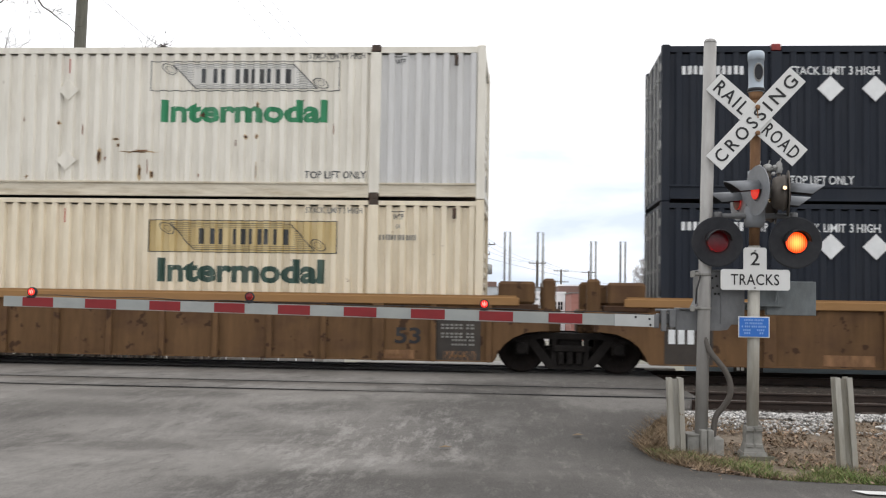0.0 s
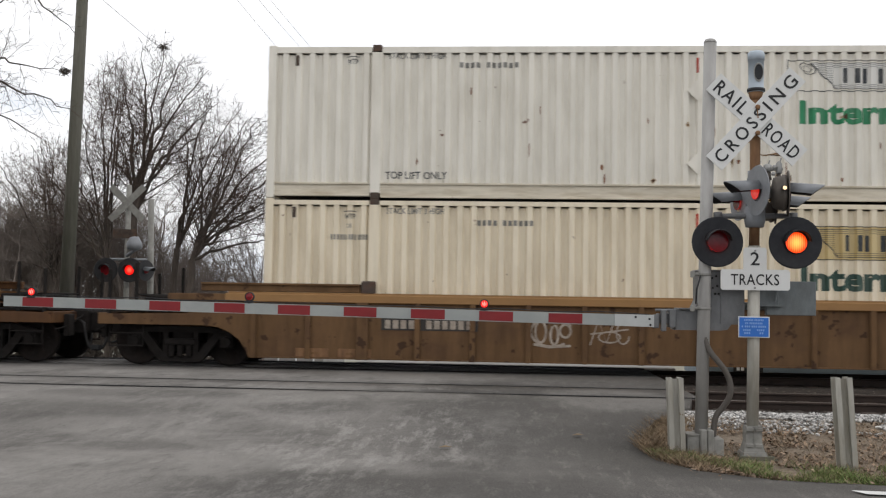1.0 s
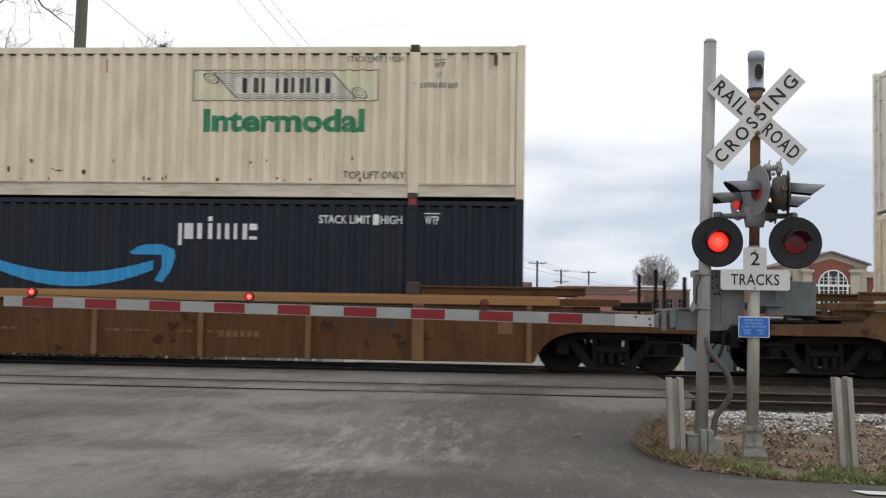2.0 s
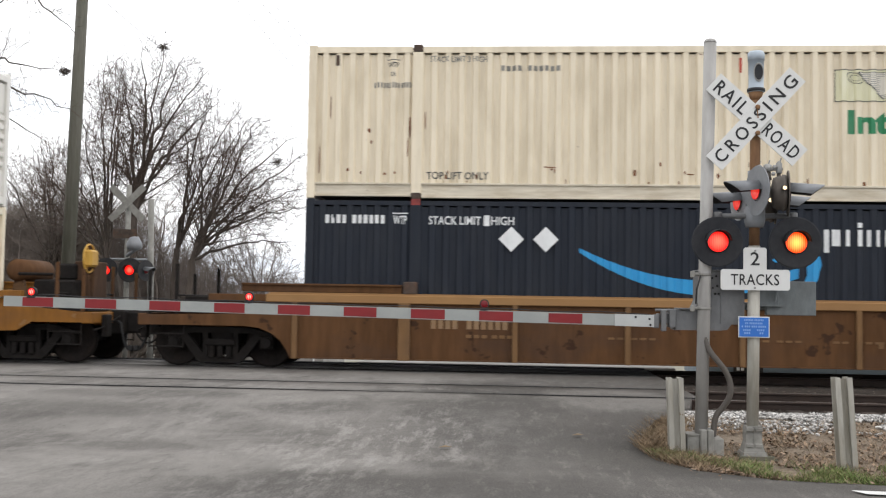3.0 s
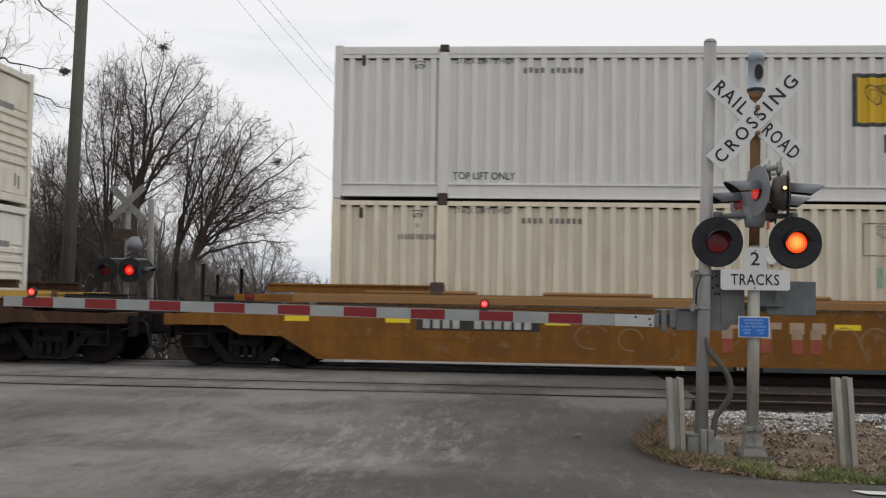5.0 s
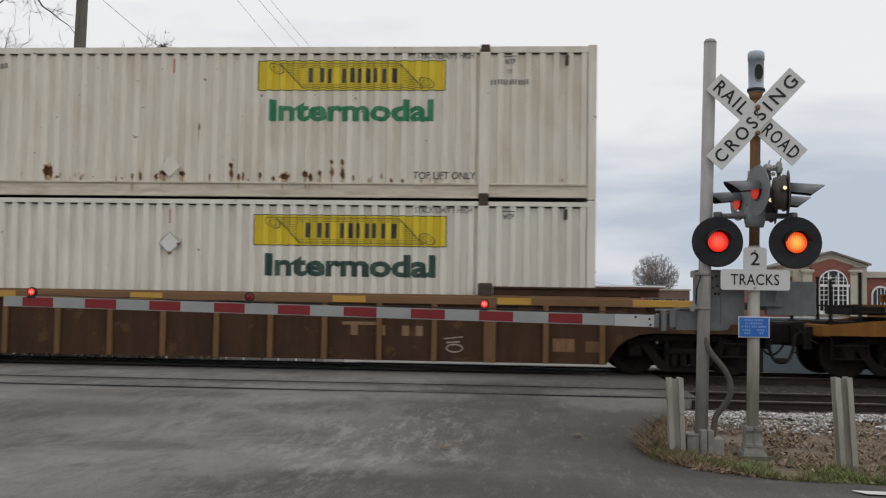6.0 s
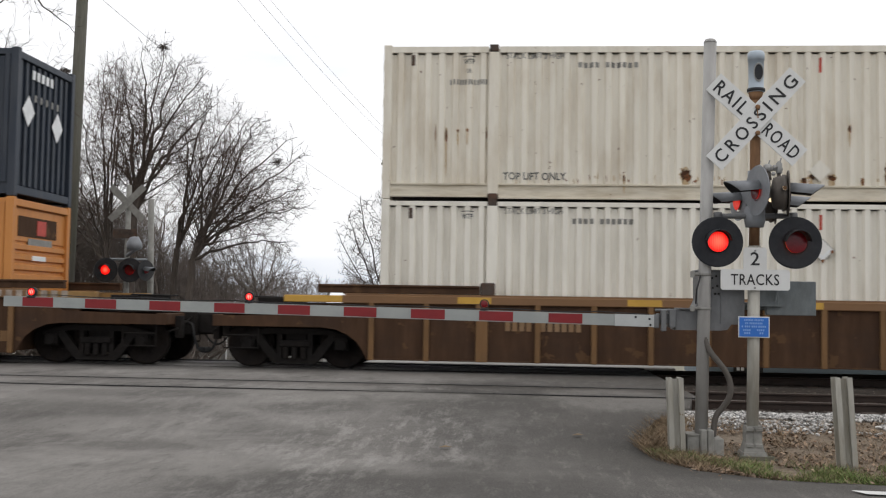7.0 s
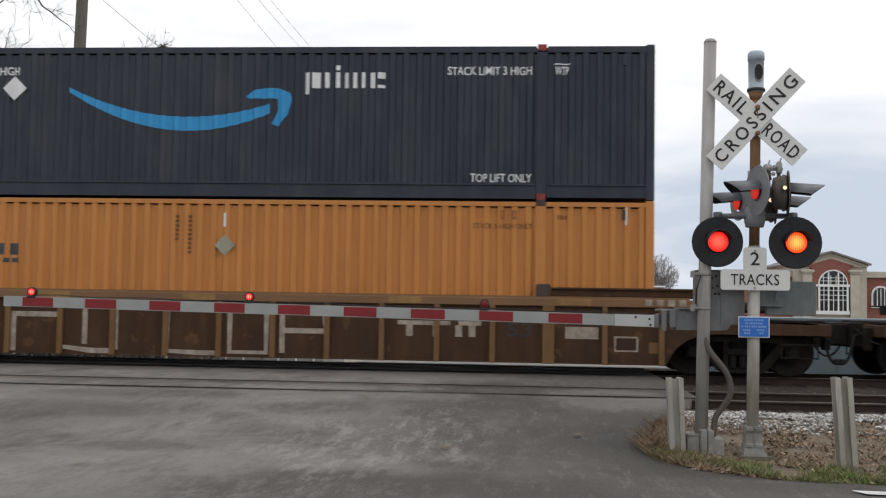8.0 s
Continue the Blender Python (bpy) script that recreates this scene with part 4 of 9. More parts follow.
    # doors, at the trailing end
    for side in (-1, 1):
        y0, y1 = (-HW + 0.14, -0.01) if side < 0 else (0.01, HW - 0.14)
        bm = boxes((-HL + 0.03, -HL + 0.09, y0, y1, 0.16, HH - 0.14), bevel=0.01)
        d = part("door", bm, em, c)
        bm = bmesh.new()
        for yy in (y0 + 0.3, y1 - 0.3):
            rod(bm, (-HL + 0.0, yy, 0.1), (-HL + 0.0, yy, HH - 0.1), 0.02, seg=6)
            for zz in (0.4, 1.0, 1.6, 2.3):
                box(bm, -HL - 0.02, -HL + 0.035, yy - 0.05, yy + 0.05, zz, zz + 0.07)
        for zz in (0.35, 1.0, 1.75, 2.45):
            box(bm, -HL - 0.012, -HL + 0.06, (y0 - 0.1) if side < 0 else (y1 - 0.05), (y0 + 0.05) if side < 0 else (y1 + 0.1), zz, zz + 0.14)
        part("lock_rod", bm, M_GALV if material in SLATES else rail_material, d, "vertical lock rods and hinges")
    part("door_header", boxes((-HL + 0.02, -HL + 0.12, -HW + 0.14, HW - 0.14, HH - 0.14, HH - 0.03), bevel=0.008), em, c)
    part("door_sill", boxes((-HL + 0.02, -HL + 0.12, -HW + 0.14, HW - 0.14, 0.05, 0.16), bevel=0.008), em, c)
    return c


def mark(c, name, body, x0, x1, z0, z1, material, lift=0.004):
    """A painted word or a row of plain bars; heights over the rails are given."""
    base = c.matrix_basis.translation.z
    if isinstance(body, str):
        bm = word(body, x0, x1, z0 - base, z1 - base)
    else:
        for r in bar_rects(x0, x1, z0 - base, z1 - base, body, 0.35):
            part(name.replace("bars", "bar"), drape(flat(r), lift), material, c)
        return None
    return part(name, drape(bm, lift), material, c)


SIX = (1, 1, 1, 1, -0.8, 1, 1, 1, 1, 1, 1)


def common_marks(c, ink, z_top, with_pin=False, num=(-4.42, -3.28, -0.30), red=True):
    """The notices that each box bears along its top and foot."""
    base = c.matrix_basis.translation.z
    up = base + HH
    mark(c, "notice", "STACK LIMIT 3 HIGH", -5.76, -4.68, up - 0.225 - z_top, up - 0.115 - z_top, M_DECALGREY)
    mark(c, "notice", "STACK LIMIT 3 HIGH", 4.70, 5.78, up - 0.225 - z_top, up - 0.115 - z_top, M_DECALGREY)
    mark(c, "serial_bars", SIX, num[0], num[1], up + num[2] - 0.10 - z_top, up + num[2] - z_top, M_DECALGREY)
    for s in (-1, 1):
        mark(c, "notice", "WTP", s * 6.46 - 0.10, s * 6.46 + 0.10, up - 0.33 - z_top, up - 0.23 - z_top, ink)
        part("notice_bar", drape(flat(rect(s * 6.46 - 0.12, s * 6.46 + 0.12, HH - 0.19 - z_top, HH - 0.175 - z_top)), 0.004), ink, c)
        if with_pin:
            mark(c, "notice", "OR", s * 6.46 - 0.05, s * 6.46 + 0.05, up - 0.50 - z_top, up - 0.42 - z_top, M_DECALGREY)
            mark(c, "notice_bars", (1, -0.3, 1, -0.3, 1, 1, 1, 1, -0.3, 1, 1, 1, -0.3, 1, 1, 1, 1), s * 6.46 - 0.36, s * 6.46 + 0.36, up - 0.72 - z_top, up - 0.62 - z_top, M_DECALGREY)
    if base > 2:
        mark(c, "notice", "TOP LIFT ONLY", -5.80, -4.63, base + 0.38, base + 0.52, ink)
        mark(c, "notice", "TOP LIFT ONLY", 4.66, 5.84, base + 0.38, base + 0.52, ink)
    if red:
        part("red_mark", drape(flat(rect(-0.02, 0.02, HH - 0.50, HH - 0.22)), 0.004), M_REDMARK, c)


RUST_RNG = random.Random(5)


def rust(c, x, z, w, h, material):
    pts = [(x + w * math.cos(t * math.pi / 9) * RUST_RNG.uniform(0.55, 1.3), z + h * math.sin(t * math.pi / 9) * RUST_RNG.uniform(0.55, 1.3)) for t in range(18)]
    part("rust_scrape" if material is not M_RUSTSTAIN else "rust_stain", drape(flat(pts), 0.0045 if material is not M_RUSTSTAIN else 0.003), material, c)


# B: weathered white over cream
c = container("B", 1, M_WHITE, "weathered white container with green lettering and one greyer panel, on top", patch=M_BLUEWHITE)
common_marks(c, M_DECALBLACK, 0.0)
emblem(c, 1.62, 5.30, 5.27 - HIGH, 5.85 - HIGH, None, M_DECALBLACK, M_BRIGHT)
mark(c, "lettering", "Intermodal", 1.84, 5.07, 4.66, 5.10, M_GREEN)
placard(c, 0.0, 5.28 - HIGH, 0.2, M_WHITE)
rng = random.Random(77)
for x, z, w, h in ((-3.1, 0.95, 0.012, 0.14), (-1.75, 0.62, 0.035, 0.06), (-1.7, 0.4, 0.02, 0.12), (-4.2, 2.05, 0.015, 0.1), (-2.9, 1.7, 0.01, 0.09), (0.75, 0.75, 0.03, 0.05), (1.5, 0.9, 0.16, 0.012), (1.6, 0.6, 0.012, 0.2), (0.3, 1.3, 0.014, 0.1), (-0.9, 1.5, 0.01, 0.07), (3.3, 1.05, 0.012, 0.1), (-5.2, 0.7, 0.02, 0.08), (5.2, 1.3, 0.012, 0.12), (2.6, 0.42, 0.02, 0.05)):
    pts = [(x + w * math.cos(t * math.pi / 4) * (0.7 + 0.5 * rng.random()), z + h * math.sin(t * math.pi / 4) * (0.6 + 0.6 * rng.random())) for t in range(8)]
    part("rust_scrape", drape(flat(pts), 0.004), M_SCRAPE, c)
placard(c, 0.0, 3.92 - HIGH, 0.2, M_WHITE)
for x, z, w, h in ((0.63, 0.80, 0.025, 0.11), (1.39, 0.87, 0.26, 0.012), (1.43, 0.48, 0.02, 0.10), (1.68, 0.44, 0.022, 0.06), (-0.8, 0.38, 0.03, 0.03), (0.95, 1.12, 0.05, 0.02), (1.0, 1.0, 0.03, 0.03), (3.72, 1.78, 0.022, 0.06), (2.66, 1.58, 0.05, 0.05), (3.50, 1.17, 0.028, 0.03), (3.72, 1.17, 0.02, 0.04), (3.72, 0.5, 0.01, 0.12), (-0.18, 1.42, 0.022, 0.03), (6.0, 1.34, 0.03, 0.05), (6.02, 1.1, 0.015, 0.2), (0.0, 0.72, 0.012, 0.06)):
    rust(c, x, z, w * 1.6, h * 1.5, M_RUSTSTAIN)
    rust(c, x, z, w, h, M_RUSTDARK)
c = container("B", 0, M_CREAM, "cream corrugated freight container with dark lettering and a faded tan emblem")
common_marks(c, M_DECALBLACK, 0.05, True, (-4.05, -2.97, -0.33))
emblem(c, 1.66, 5.31, 2.17 - LOW, 2.79 - LOW, M_TANEMBLEM, M_DECALBLACK, M_TANEMBLEM)
mark(c, "lettering", "Intermodal", 1.86, 5.07, 1.60, 2.06, M_DKGREEN)
for x, z, r in ((-2.87, 0.62, 0.055), (-1.05, 0.83, 0.022), (-3.05, 0.36, 0.02), (-3.45, 0.42, 0.018), (1.1, 0.55, 0.03), (3.9, 0.40, 0.03), (-6.9, 0.7, 0.03)):
    part("rust_scrape", drape(flat([(x + r * math.cos(t * 0.785) * (1 + 0.3 * math.sin(t * 2.3)), z + r * math.sin(t * 0.785)) for t in range(8)]), 0.004), M_SCRAPE, c)

# C: cream over dark slate
# end walls whiter than the cream sides: light on the front painted in
c = container("C", 1, M_CREAM, "rust-spotted cream container with green lettering, riding on top", end_material=M_WHITE)
common_marks(c, M_DECALBLACK, 0.06, True)
emblem(c, 1.70, 5.30, 5.08 - HIGH, 5.68 - HIGH, M_PALEYEL, M_DECALBLACK, M_WHITE)
mark(c, "lettering", "Intermodal", 1.93, 5.05, 4.48, 4.93, M_GREEN)
rng = random.Random(9)
for x, z, w, h in ((-6.13, 1.35, 0.018, 0.25), (-6.16, 0.95, 0.014, 0.2), (-5.84, 1.5, 0.012, 0.22), (-6.9, 1.3, 0.03, 0.05), (-6.86, 1.08, 0.02, 0.04), (-7.3, 0.55, 0.03, 0.04), (-7.05, 0.5, 0.02, 0.03), (-6.6, 0.48, 0.03, 0.03), (-6.4, 0.5, 0.02, 0.03), (-7.65, 1.75, 0.01, 0.3), (-7.85, 0.7, 0.012, 0.3), (-3.5, 0.62, 0.16, 0.012), (-3.4, 0.56, 0.012, 0.06), (-0.9, 0.5, 0.1, 0.012)):
    part("rust_scrape", drape(flat([(x + w * math.cos(t * 0.785) * rng.uniform(0.7, 1.2), z + h * math.sin(t * 0.785) * rng.uniform(0.7, 1.2)) for t in range(8)]), 0.004), M_SCRAPE, c)
for k in range(26):
    x, z = rng.uniform(-5.5, 5.5), 0.34 + 0.45 * rng.random() ** 2.5
    w, h = 0.01 + 0.025 * rng.random(), 0.02 + 0.05 * rng.random()
    part("rust_scrape", drape(flat([(x + w * math.cos(t * 0.785) * rng.uniform(0.7, 1.2), z + h * math.sin(t * 0.785) * rng.uniform(0.6, 1.2)) for t in range(8)]), 0.004), M_SCRAPE, c)


def slate_marks(c, top_z, full_notice):
    """The notices, placards, light word and curved arrow of the dark boxes; top_z is the height of the box's roof."""
    base = c.matrix_basis.translation.z
    mark(c, "serial_bars", SIX, -7.70, -6.54, top_z - 0.53, top_z - 0.37, M_DECALWHITE)
    for a, b in ((-5.74, -4.14), (4.22, 5.80)):
        if full_notice:
            mark(c, "notice", "STACK LIMIT 3 HIGH", a, b, top_z - 0.54, top_z - 0.38, M_DECALWHITE)
        else:
            mark(c, "notice", "STACK LIMIT", a, a + 0.98, top_z - 0.54, top_z - 0.38, M_DECALWHITE)
            part("notice_patch", drape(flat(rect(a + 1.03, a + 1.14, top_z - base - 0.56, top_z - base - 0.36)), 0.004), M_DECALWHITE, c)
            mark(c, "notice", "HIGH", a + 1.17, b, top_z - 0.54, top_z - 0.38, M_DECALWHITE)
    for s in ((6.36,) if base > 2 else (-6.28, 6.36)):
        mark(c, "notice", "WTP", s - 0.13, s + 0.13, top_z - 0.54, top_z - 0.38, M_DECALWHITE)
        part("notice_bar", drape(flat(rect(s - 0.15, s + 0.15, top_z - base - 0.345, top_z - base - 0.325)), 0.004), M_DECALWHITE, c)
    if base > 2:
        mark(c, "notice", "TOP LIFT ONLY", -5.75, -4.60, base + 0.33, base + 0.49, M_DECALWHITE)
        mark(c, "notice", "TOP LIFT ONLY", 4.67, 5.81, base + 0.33, base + 0.49, M_DECALWHITE)
    for x in (-5.02, -4.22) if full_notice else (-4.19, -3.55):
        placard(c, x, top_z - 0.80 - base, 0.235, M_DECALWHITE)
    # the curved band with its hooked tip
    bm = bmesh.new()
    k = 22
    dx, dz = (-0.22, 0.18) if base > 2 else (0.0, 0.0)
    up, dn = [], []
    for i in range(k + 1):
        t = i / k
        x = -2.93 + 3.97 * t
        mid = top_z - base - 1.66 + 0.118 * (x + 0.55) ** 2
        half = 0.03 + 0.105 * math.sin(math.pi * min(1, t * 0.80 + 0.02)) ** 0.8
        up.append(bm.verts.new((x + dx, 0, mid + half + dz)))
        dn.append(bm.verts.new((x + dx, 0, mid - half + dz)))
    for i in range(k):
        bm.faces.new((dn[i], dn[i + 1], up[i + 1], up[i]))
    q = top_z - base
    for poly in ([(0.57, q - 1.13), (0.70, q - 1.02), (0.92, q - 0.97), (1.19, q - 0.97), (1.43, q - 1.06), (1.19, q - 1.17), (0.62, q - 1.17)], [(1.19, q - 1.17), (1.43, q - 1.06), (1.46, q - 1.2), (1.38, q - 1.48), (1.21, q - 1.70), (1.08, q - 1.66), (1.2, q - 1.40)]):
        bm.faces.new([bm.verts.new((x + dx, 0, z + dz)) for x, z in poly])
    part("curved_band", drape(bm, 0.004), M_BLUE, c, "light blue curved band with a hooked tip")
    for x0, x1, z0, z1 in ((1.50, 1.58, -0.98, -0.56), (1.63, 1.79, -0.86, -0.56), (1.88, 1.96, -0.86, -0.56), (2.09, 2.17, -0.86, -0.56), (2.09, 2.17, -0.52, -0.43),
                           (2.26, 2.33, -0.86, -0.56), (2.42, 2.49, -0.86, -0.56), (2.58, 2.65, -0.86, -0.56), (2.75, 2.84, -0.86, -0.56), (2.89, 3.03, -0.86, -0.80), (2.89, 3.03, -0.68, -0.56)):
        part("emblem_bar", drape(flat(rect(x0, x1, q + z0 + dz * 0.4, q + z1 + dz * 0.4)), 0.006), M_DECALWHITE, c)


M_REDCAST = surface("red_painted_casting", (0.25, 0.04, 0.035), 0.6, 0, 0.3, (8, 8, 8), (0.08, 0.03, 0.03), 0.5, (5, 5, 5))
c = container("C", 0, M_SLATEDK, "dark slate corrugated freight container with a light blue curved band", cast=M_REDCAST)
slate_marks(c, LOW + HH + 0.07, False)
for y in (-0.72, -0.12):
    o = ((HL - 0.03, y - 0.22, 1.5), (HL - 0.03, y, 1.22), (HL - 0.03, y + 0.22, 1.5), (HL - 0.03, y, 1.78))
    bm = bmesh.new()
    bm.faces.new([bm.verts.new(p) for p in o])
    part("end_placard", bm, M_DECALWHITE, c)

# D: newer bright white over white
c = container("D", 1, M_BRIGHT, "newer bright white container with a large yellow emblem, on top", tall_rail=True)
common_marks(c, M_DECALBLACK, 0.10, False, (-4.5, -3.35, -0.30), red=False)
emblem(c, 1.52, 5.27, 4.62 - HIGH, 5.60 - HIGH, M_GOLD, M_DECALBLACK, None, True)
mark(c, "lettering", "Intermodal", 2.07, 4.76, 4.13, 4.47, M_DKGREEN)
placard(c, 0.02, 5.25 - HIGH, 0.21, M_BRIGHT)
placard(c, 0.02, 3.86 - HIGH, 0.21, M_BRIGHT)
part("end_emblem", boxes((HL - 0.07, HL - 0.064, -0.55, 0.55, 2.2, 2.55)), M_YELLOW, c)
c = container("D", 0, M_IVORY, "yellowed white corrugated freight container with flaking green lettering", rail_material=M_CREAM)
common_marks(c, M_DECALBLACK, 0.03, True, (-4.5, -3.35, -0.30))
emblem(c, 1.70, 5.32, 2.25 - LOW, 2.85 - LOW, None, M_DECALBLACK, M_BRIGHT)
mark(c, "lettering", "Intermodal", 1.92, 5.11, 1.66, 2.05, M_GREENFADE)
placard(c, 0.05, 2.25 - LOW, 0.21, M_WHITE, M_DECALGREY)

# E: rust-spotted white pair with yellow emblems
c = container("E", 1, M_RUSTY, "rust-spotted white container with a yellow emblem, riding on top")
common_marks(c, M_DECALBLACK, 0.0, True)
emblem(c, 1.65, 5.25, 5.28 - HIGH, 5.86 - HIGH, M_YELLOW, M_DECALBLACK, None)
mark(c, "lettering", "Intermodal", 1.88, 5.03, 4.69, 5.11, M_GREEN)
placard(c, -0.02, 3.80 - HIGH, 0.2, M_WHITE)
# rust bleeding from scrapes along the foot of the wall, with stains running down
rng = random.Random(5)
for x, z, w, h in ((-2.43, 0.50, 0.085, 0.11), (-3.56, 0.42, 0.025, 0.06), (-0.76, 0.40, 0.03, 0.05), (-0.62, 0.42, 0.025, 0.07), (-0.30, 0.40, 0.05, 0.05), (-0.16, 0.47, 0.06, 0.04), (0.20, 0.46, 0.06, 0.05), (0.52, 1.36, 0.022, 0.06), (0.75, 0.40, 0.02, 0.06),
                   (1.16, 0.62, 0.03, 0.05), (1.17, 0.47, 0.03, 0.07), (1.32, 0.40, 0.03, 0.05), (1.72, 0.44, 0.025, 0.05), (1.98, 0.38, 0.03, 0.04), (2.20, 0.42, 0.075, 0.06), (2.60, 0.46, 0.05, 0.06), (2.70, 0.40, 0.03, 0.06), (2.88, 0.48, 0.035, 0.05), (3.10, 0.70, 0.03, 0.04), (3.11, 0.50, 0.035, 0.07), (3.30, 0.70, 0.028, 0.05), (3.31, 0.48, 0.04, 0.08), (3.52, 0.40, 0.02, 0.05),
                   (-6.88, 1.22, 0.022, 0.12), (-7.08, 1.26, 0.012, 0.14), (-6.66, 1.30, 0.02, 0.03), (-6.48, 1.31, 0.02, 0.03), (-6.12, 1.25, 0.012, 0.10), (-6.02, 1.05, 0.012, 0.10), (7.95, 0.55, 0.012, 0.16), (6.0, 1.1, 0.014, 0.1)):
    rust(c, x, z, w * 1.35, h * 1.3, M_RUSTSTAIN)
    rust(c, x + 0.4 * w, z - 0.5 * h, w * 0.7, h * 0.8, M_SCRAPE)
    rust(c, x, z - 0.12 - 0.4 * h, w * 0.8, 0.10 + h, M_RUSTSTAIN)
    rust(c, x, z, w, h, M_RUSTDARK if w > 0.02 else M_SCRAPE)
for k in range(46):
    x = rng.uniform(-5.7, 5.7)
    rust(c, x, 0.34 + 0.12 * rng.random() ** 2, 0.008 + 0.02 * rng.random() ** 2, 0.02 + 0.06 * rng.random(), rng.choice((M_SCRAPE, M_RUSTSTAIN)))
rust(c, -6.88, 0.85, 0.02, 0.4, M_RUSTSTAIN)
c = container("E", 0, M_WHITE, "clean white freight container with a yellow emblem and dark green lettering")
common_marks(c, M_DECALBLACK, 0.03, False, (-4.5, -3.35, -0.30))
emblem(c, 1.64, 5.31, 2.32 - LOW, 2.91 - LOW, M_YELLOW, M_DECALBLACK, None)
mark(c, "lettering", "Intermodal", 1.87, 5.11, 1.74, 2.17, M_DKGREEN)
placard(c, 0.02, 2.34 - LOW, 0.2, M_BRIGHT, M_DECALGREY)

# F: dark slate over orange
c = container("F", 1, M_SLATE, "dark slate container with blue curved band, on an orange one", "upright", cast=M_REDCAST)
slate_marks(c, HIGH + HH, True)
for y, z in ((-0.75, 1.75), (0.55, 1.62)):
    bm = bmesh.new()
    bm.faces.new([bm.verts.new(p) for p in ((HL - 0.03, y - 0.26, z), (HL - 0.03, y, z - 0.32), (HL - 0.03, y + 0.26, z), (HL - 0.03, y, z + 0.32))])
    part("end_placard", bm, M_DECALWHITE, c)
for i in range(5):
    part("end_bar", boxes((HL - 0.04, HL - 0.03, -0.62 + 0.2 * i, -0.50 + 0.2 * i, 2.42, 2.60)), M_DECALWHITE, c)
    part("end_bar", boxes((HL - 0.04, HL - 0.03, -0.5 + 0.25 * i, -0.42 + 0.25 * i, 1.98, 2.12)), M_DECALGREY, c)
c = container("F", 0, M_ORANGE, "orange corrugated freight container under a dark one")
mark(c, "notice", "STACK 3 HIGH ONLY", 4.74, 5.84, 2.68, 2.78, M_BROWNMARK)
for x in (5.28, 5.50):
    part("vent", drape(outline_frame(x - 0.035, x + 0.035, 2.86 - LOW, 3.02 - LOW, 0.018), 0.004), M_BROWNMARK, c)
mark(c, "notice_bars", (1, 1, 1), 6.30, 6.50, 2.86, 2.94, M_BROWNMARK)
mark(c, "emblem_bars", (1, 1, 1, 1, 1, 1, 1, 1, 1), -6.4, -3.95, 2.08, 2.30, M_DECALBLACK)
mark(c, "emblem_bars", (1, 1, 1, 1, 1, 1, 1, 1), -5.4, -3.98, 1.93, 2.02, M_DECALBLACK)
placard(c, 0.02, 2.31 - LOW, 0.2, surface("grey_green_holder", (0.3, 0.3, 0.22), 0.6), None)
part("pale_mark", drape(flat(rect(-0.03, 0.03, 2.66 - LOW, 2.93 - LOW)), 0.004), M_DECALWHITE, c)
for x in (-0.95, -0.70):
    for i in range(6 if x < -0.8 else 9):
        part("serial_bar", drape(flat(rect(x, x + 0.06, 2.82 - i * 0.085 - LOW, 2.88 - i * 0.085 - LOW)), 0.004), M_BROWNMARK, c)
part("repaint_patch", drape(flat(rect(7.70, 7.90, 0.32, 1.05)), 0.004), M_ORANGE_DK, c)
part("pale_mark", drape(flat(rect(7.55, 7.58, 2.45, 2.8)), 0.004), M_DECALWHITE, c)
bm = boxes((HL - 0.075, HL - 0.06, -0.95, 0.75, 2.15, 2.55))
part("end_notice", bm, M_DKBROWN, c)
part("end_notice", boxes((HL - 0.06, HL - 0.05, -0.15, 0.25, 2.2, 2.5)), M_REDMARK, c)
part("end_notice", boxes((HL - 0.05, HL - 0.04, -0.35, 0.25, 1.68, 1.78)), M_DECALWHITE, c)

# A: dark pair ahead of the rest
for lv in (1, 0):
    c = container("A", lv, M_SLATEDK, "dark slate corrugated freight container with white placards", "upright", cast=M_REDCAST)
    slate_marks(c, (HIGH if lv else LOW) + HH, True)


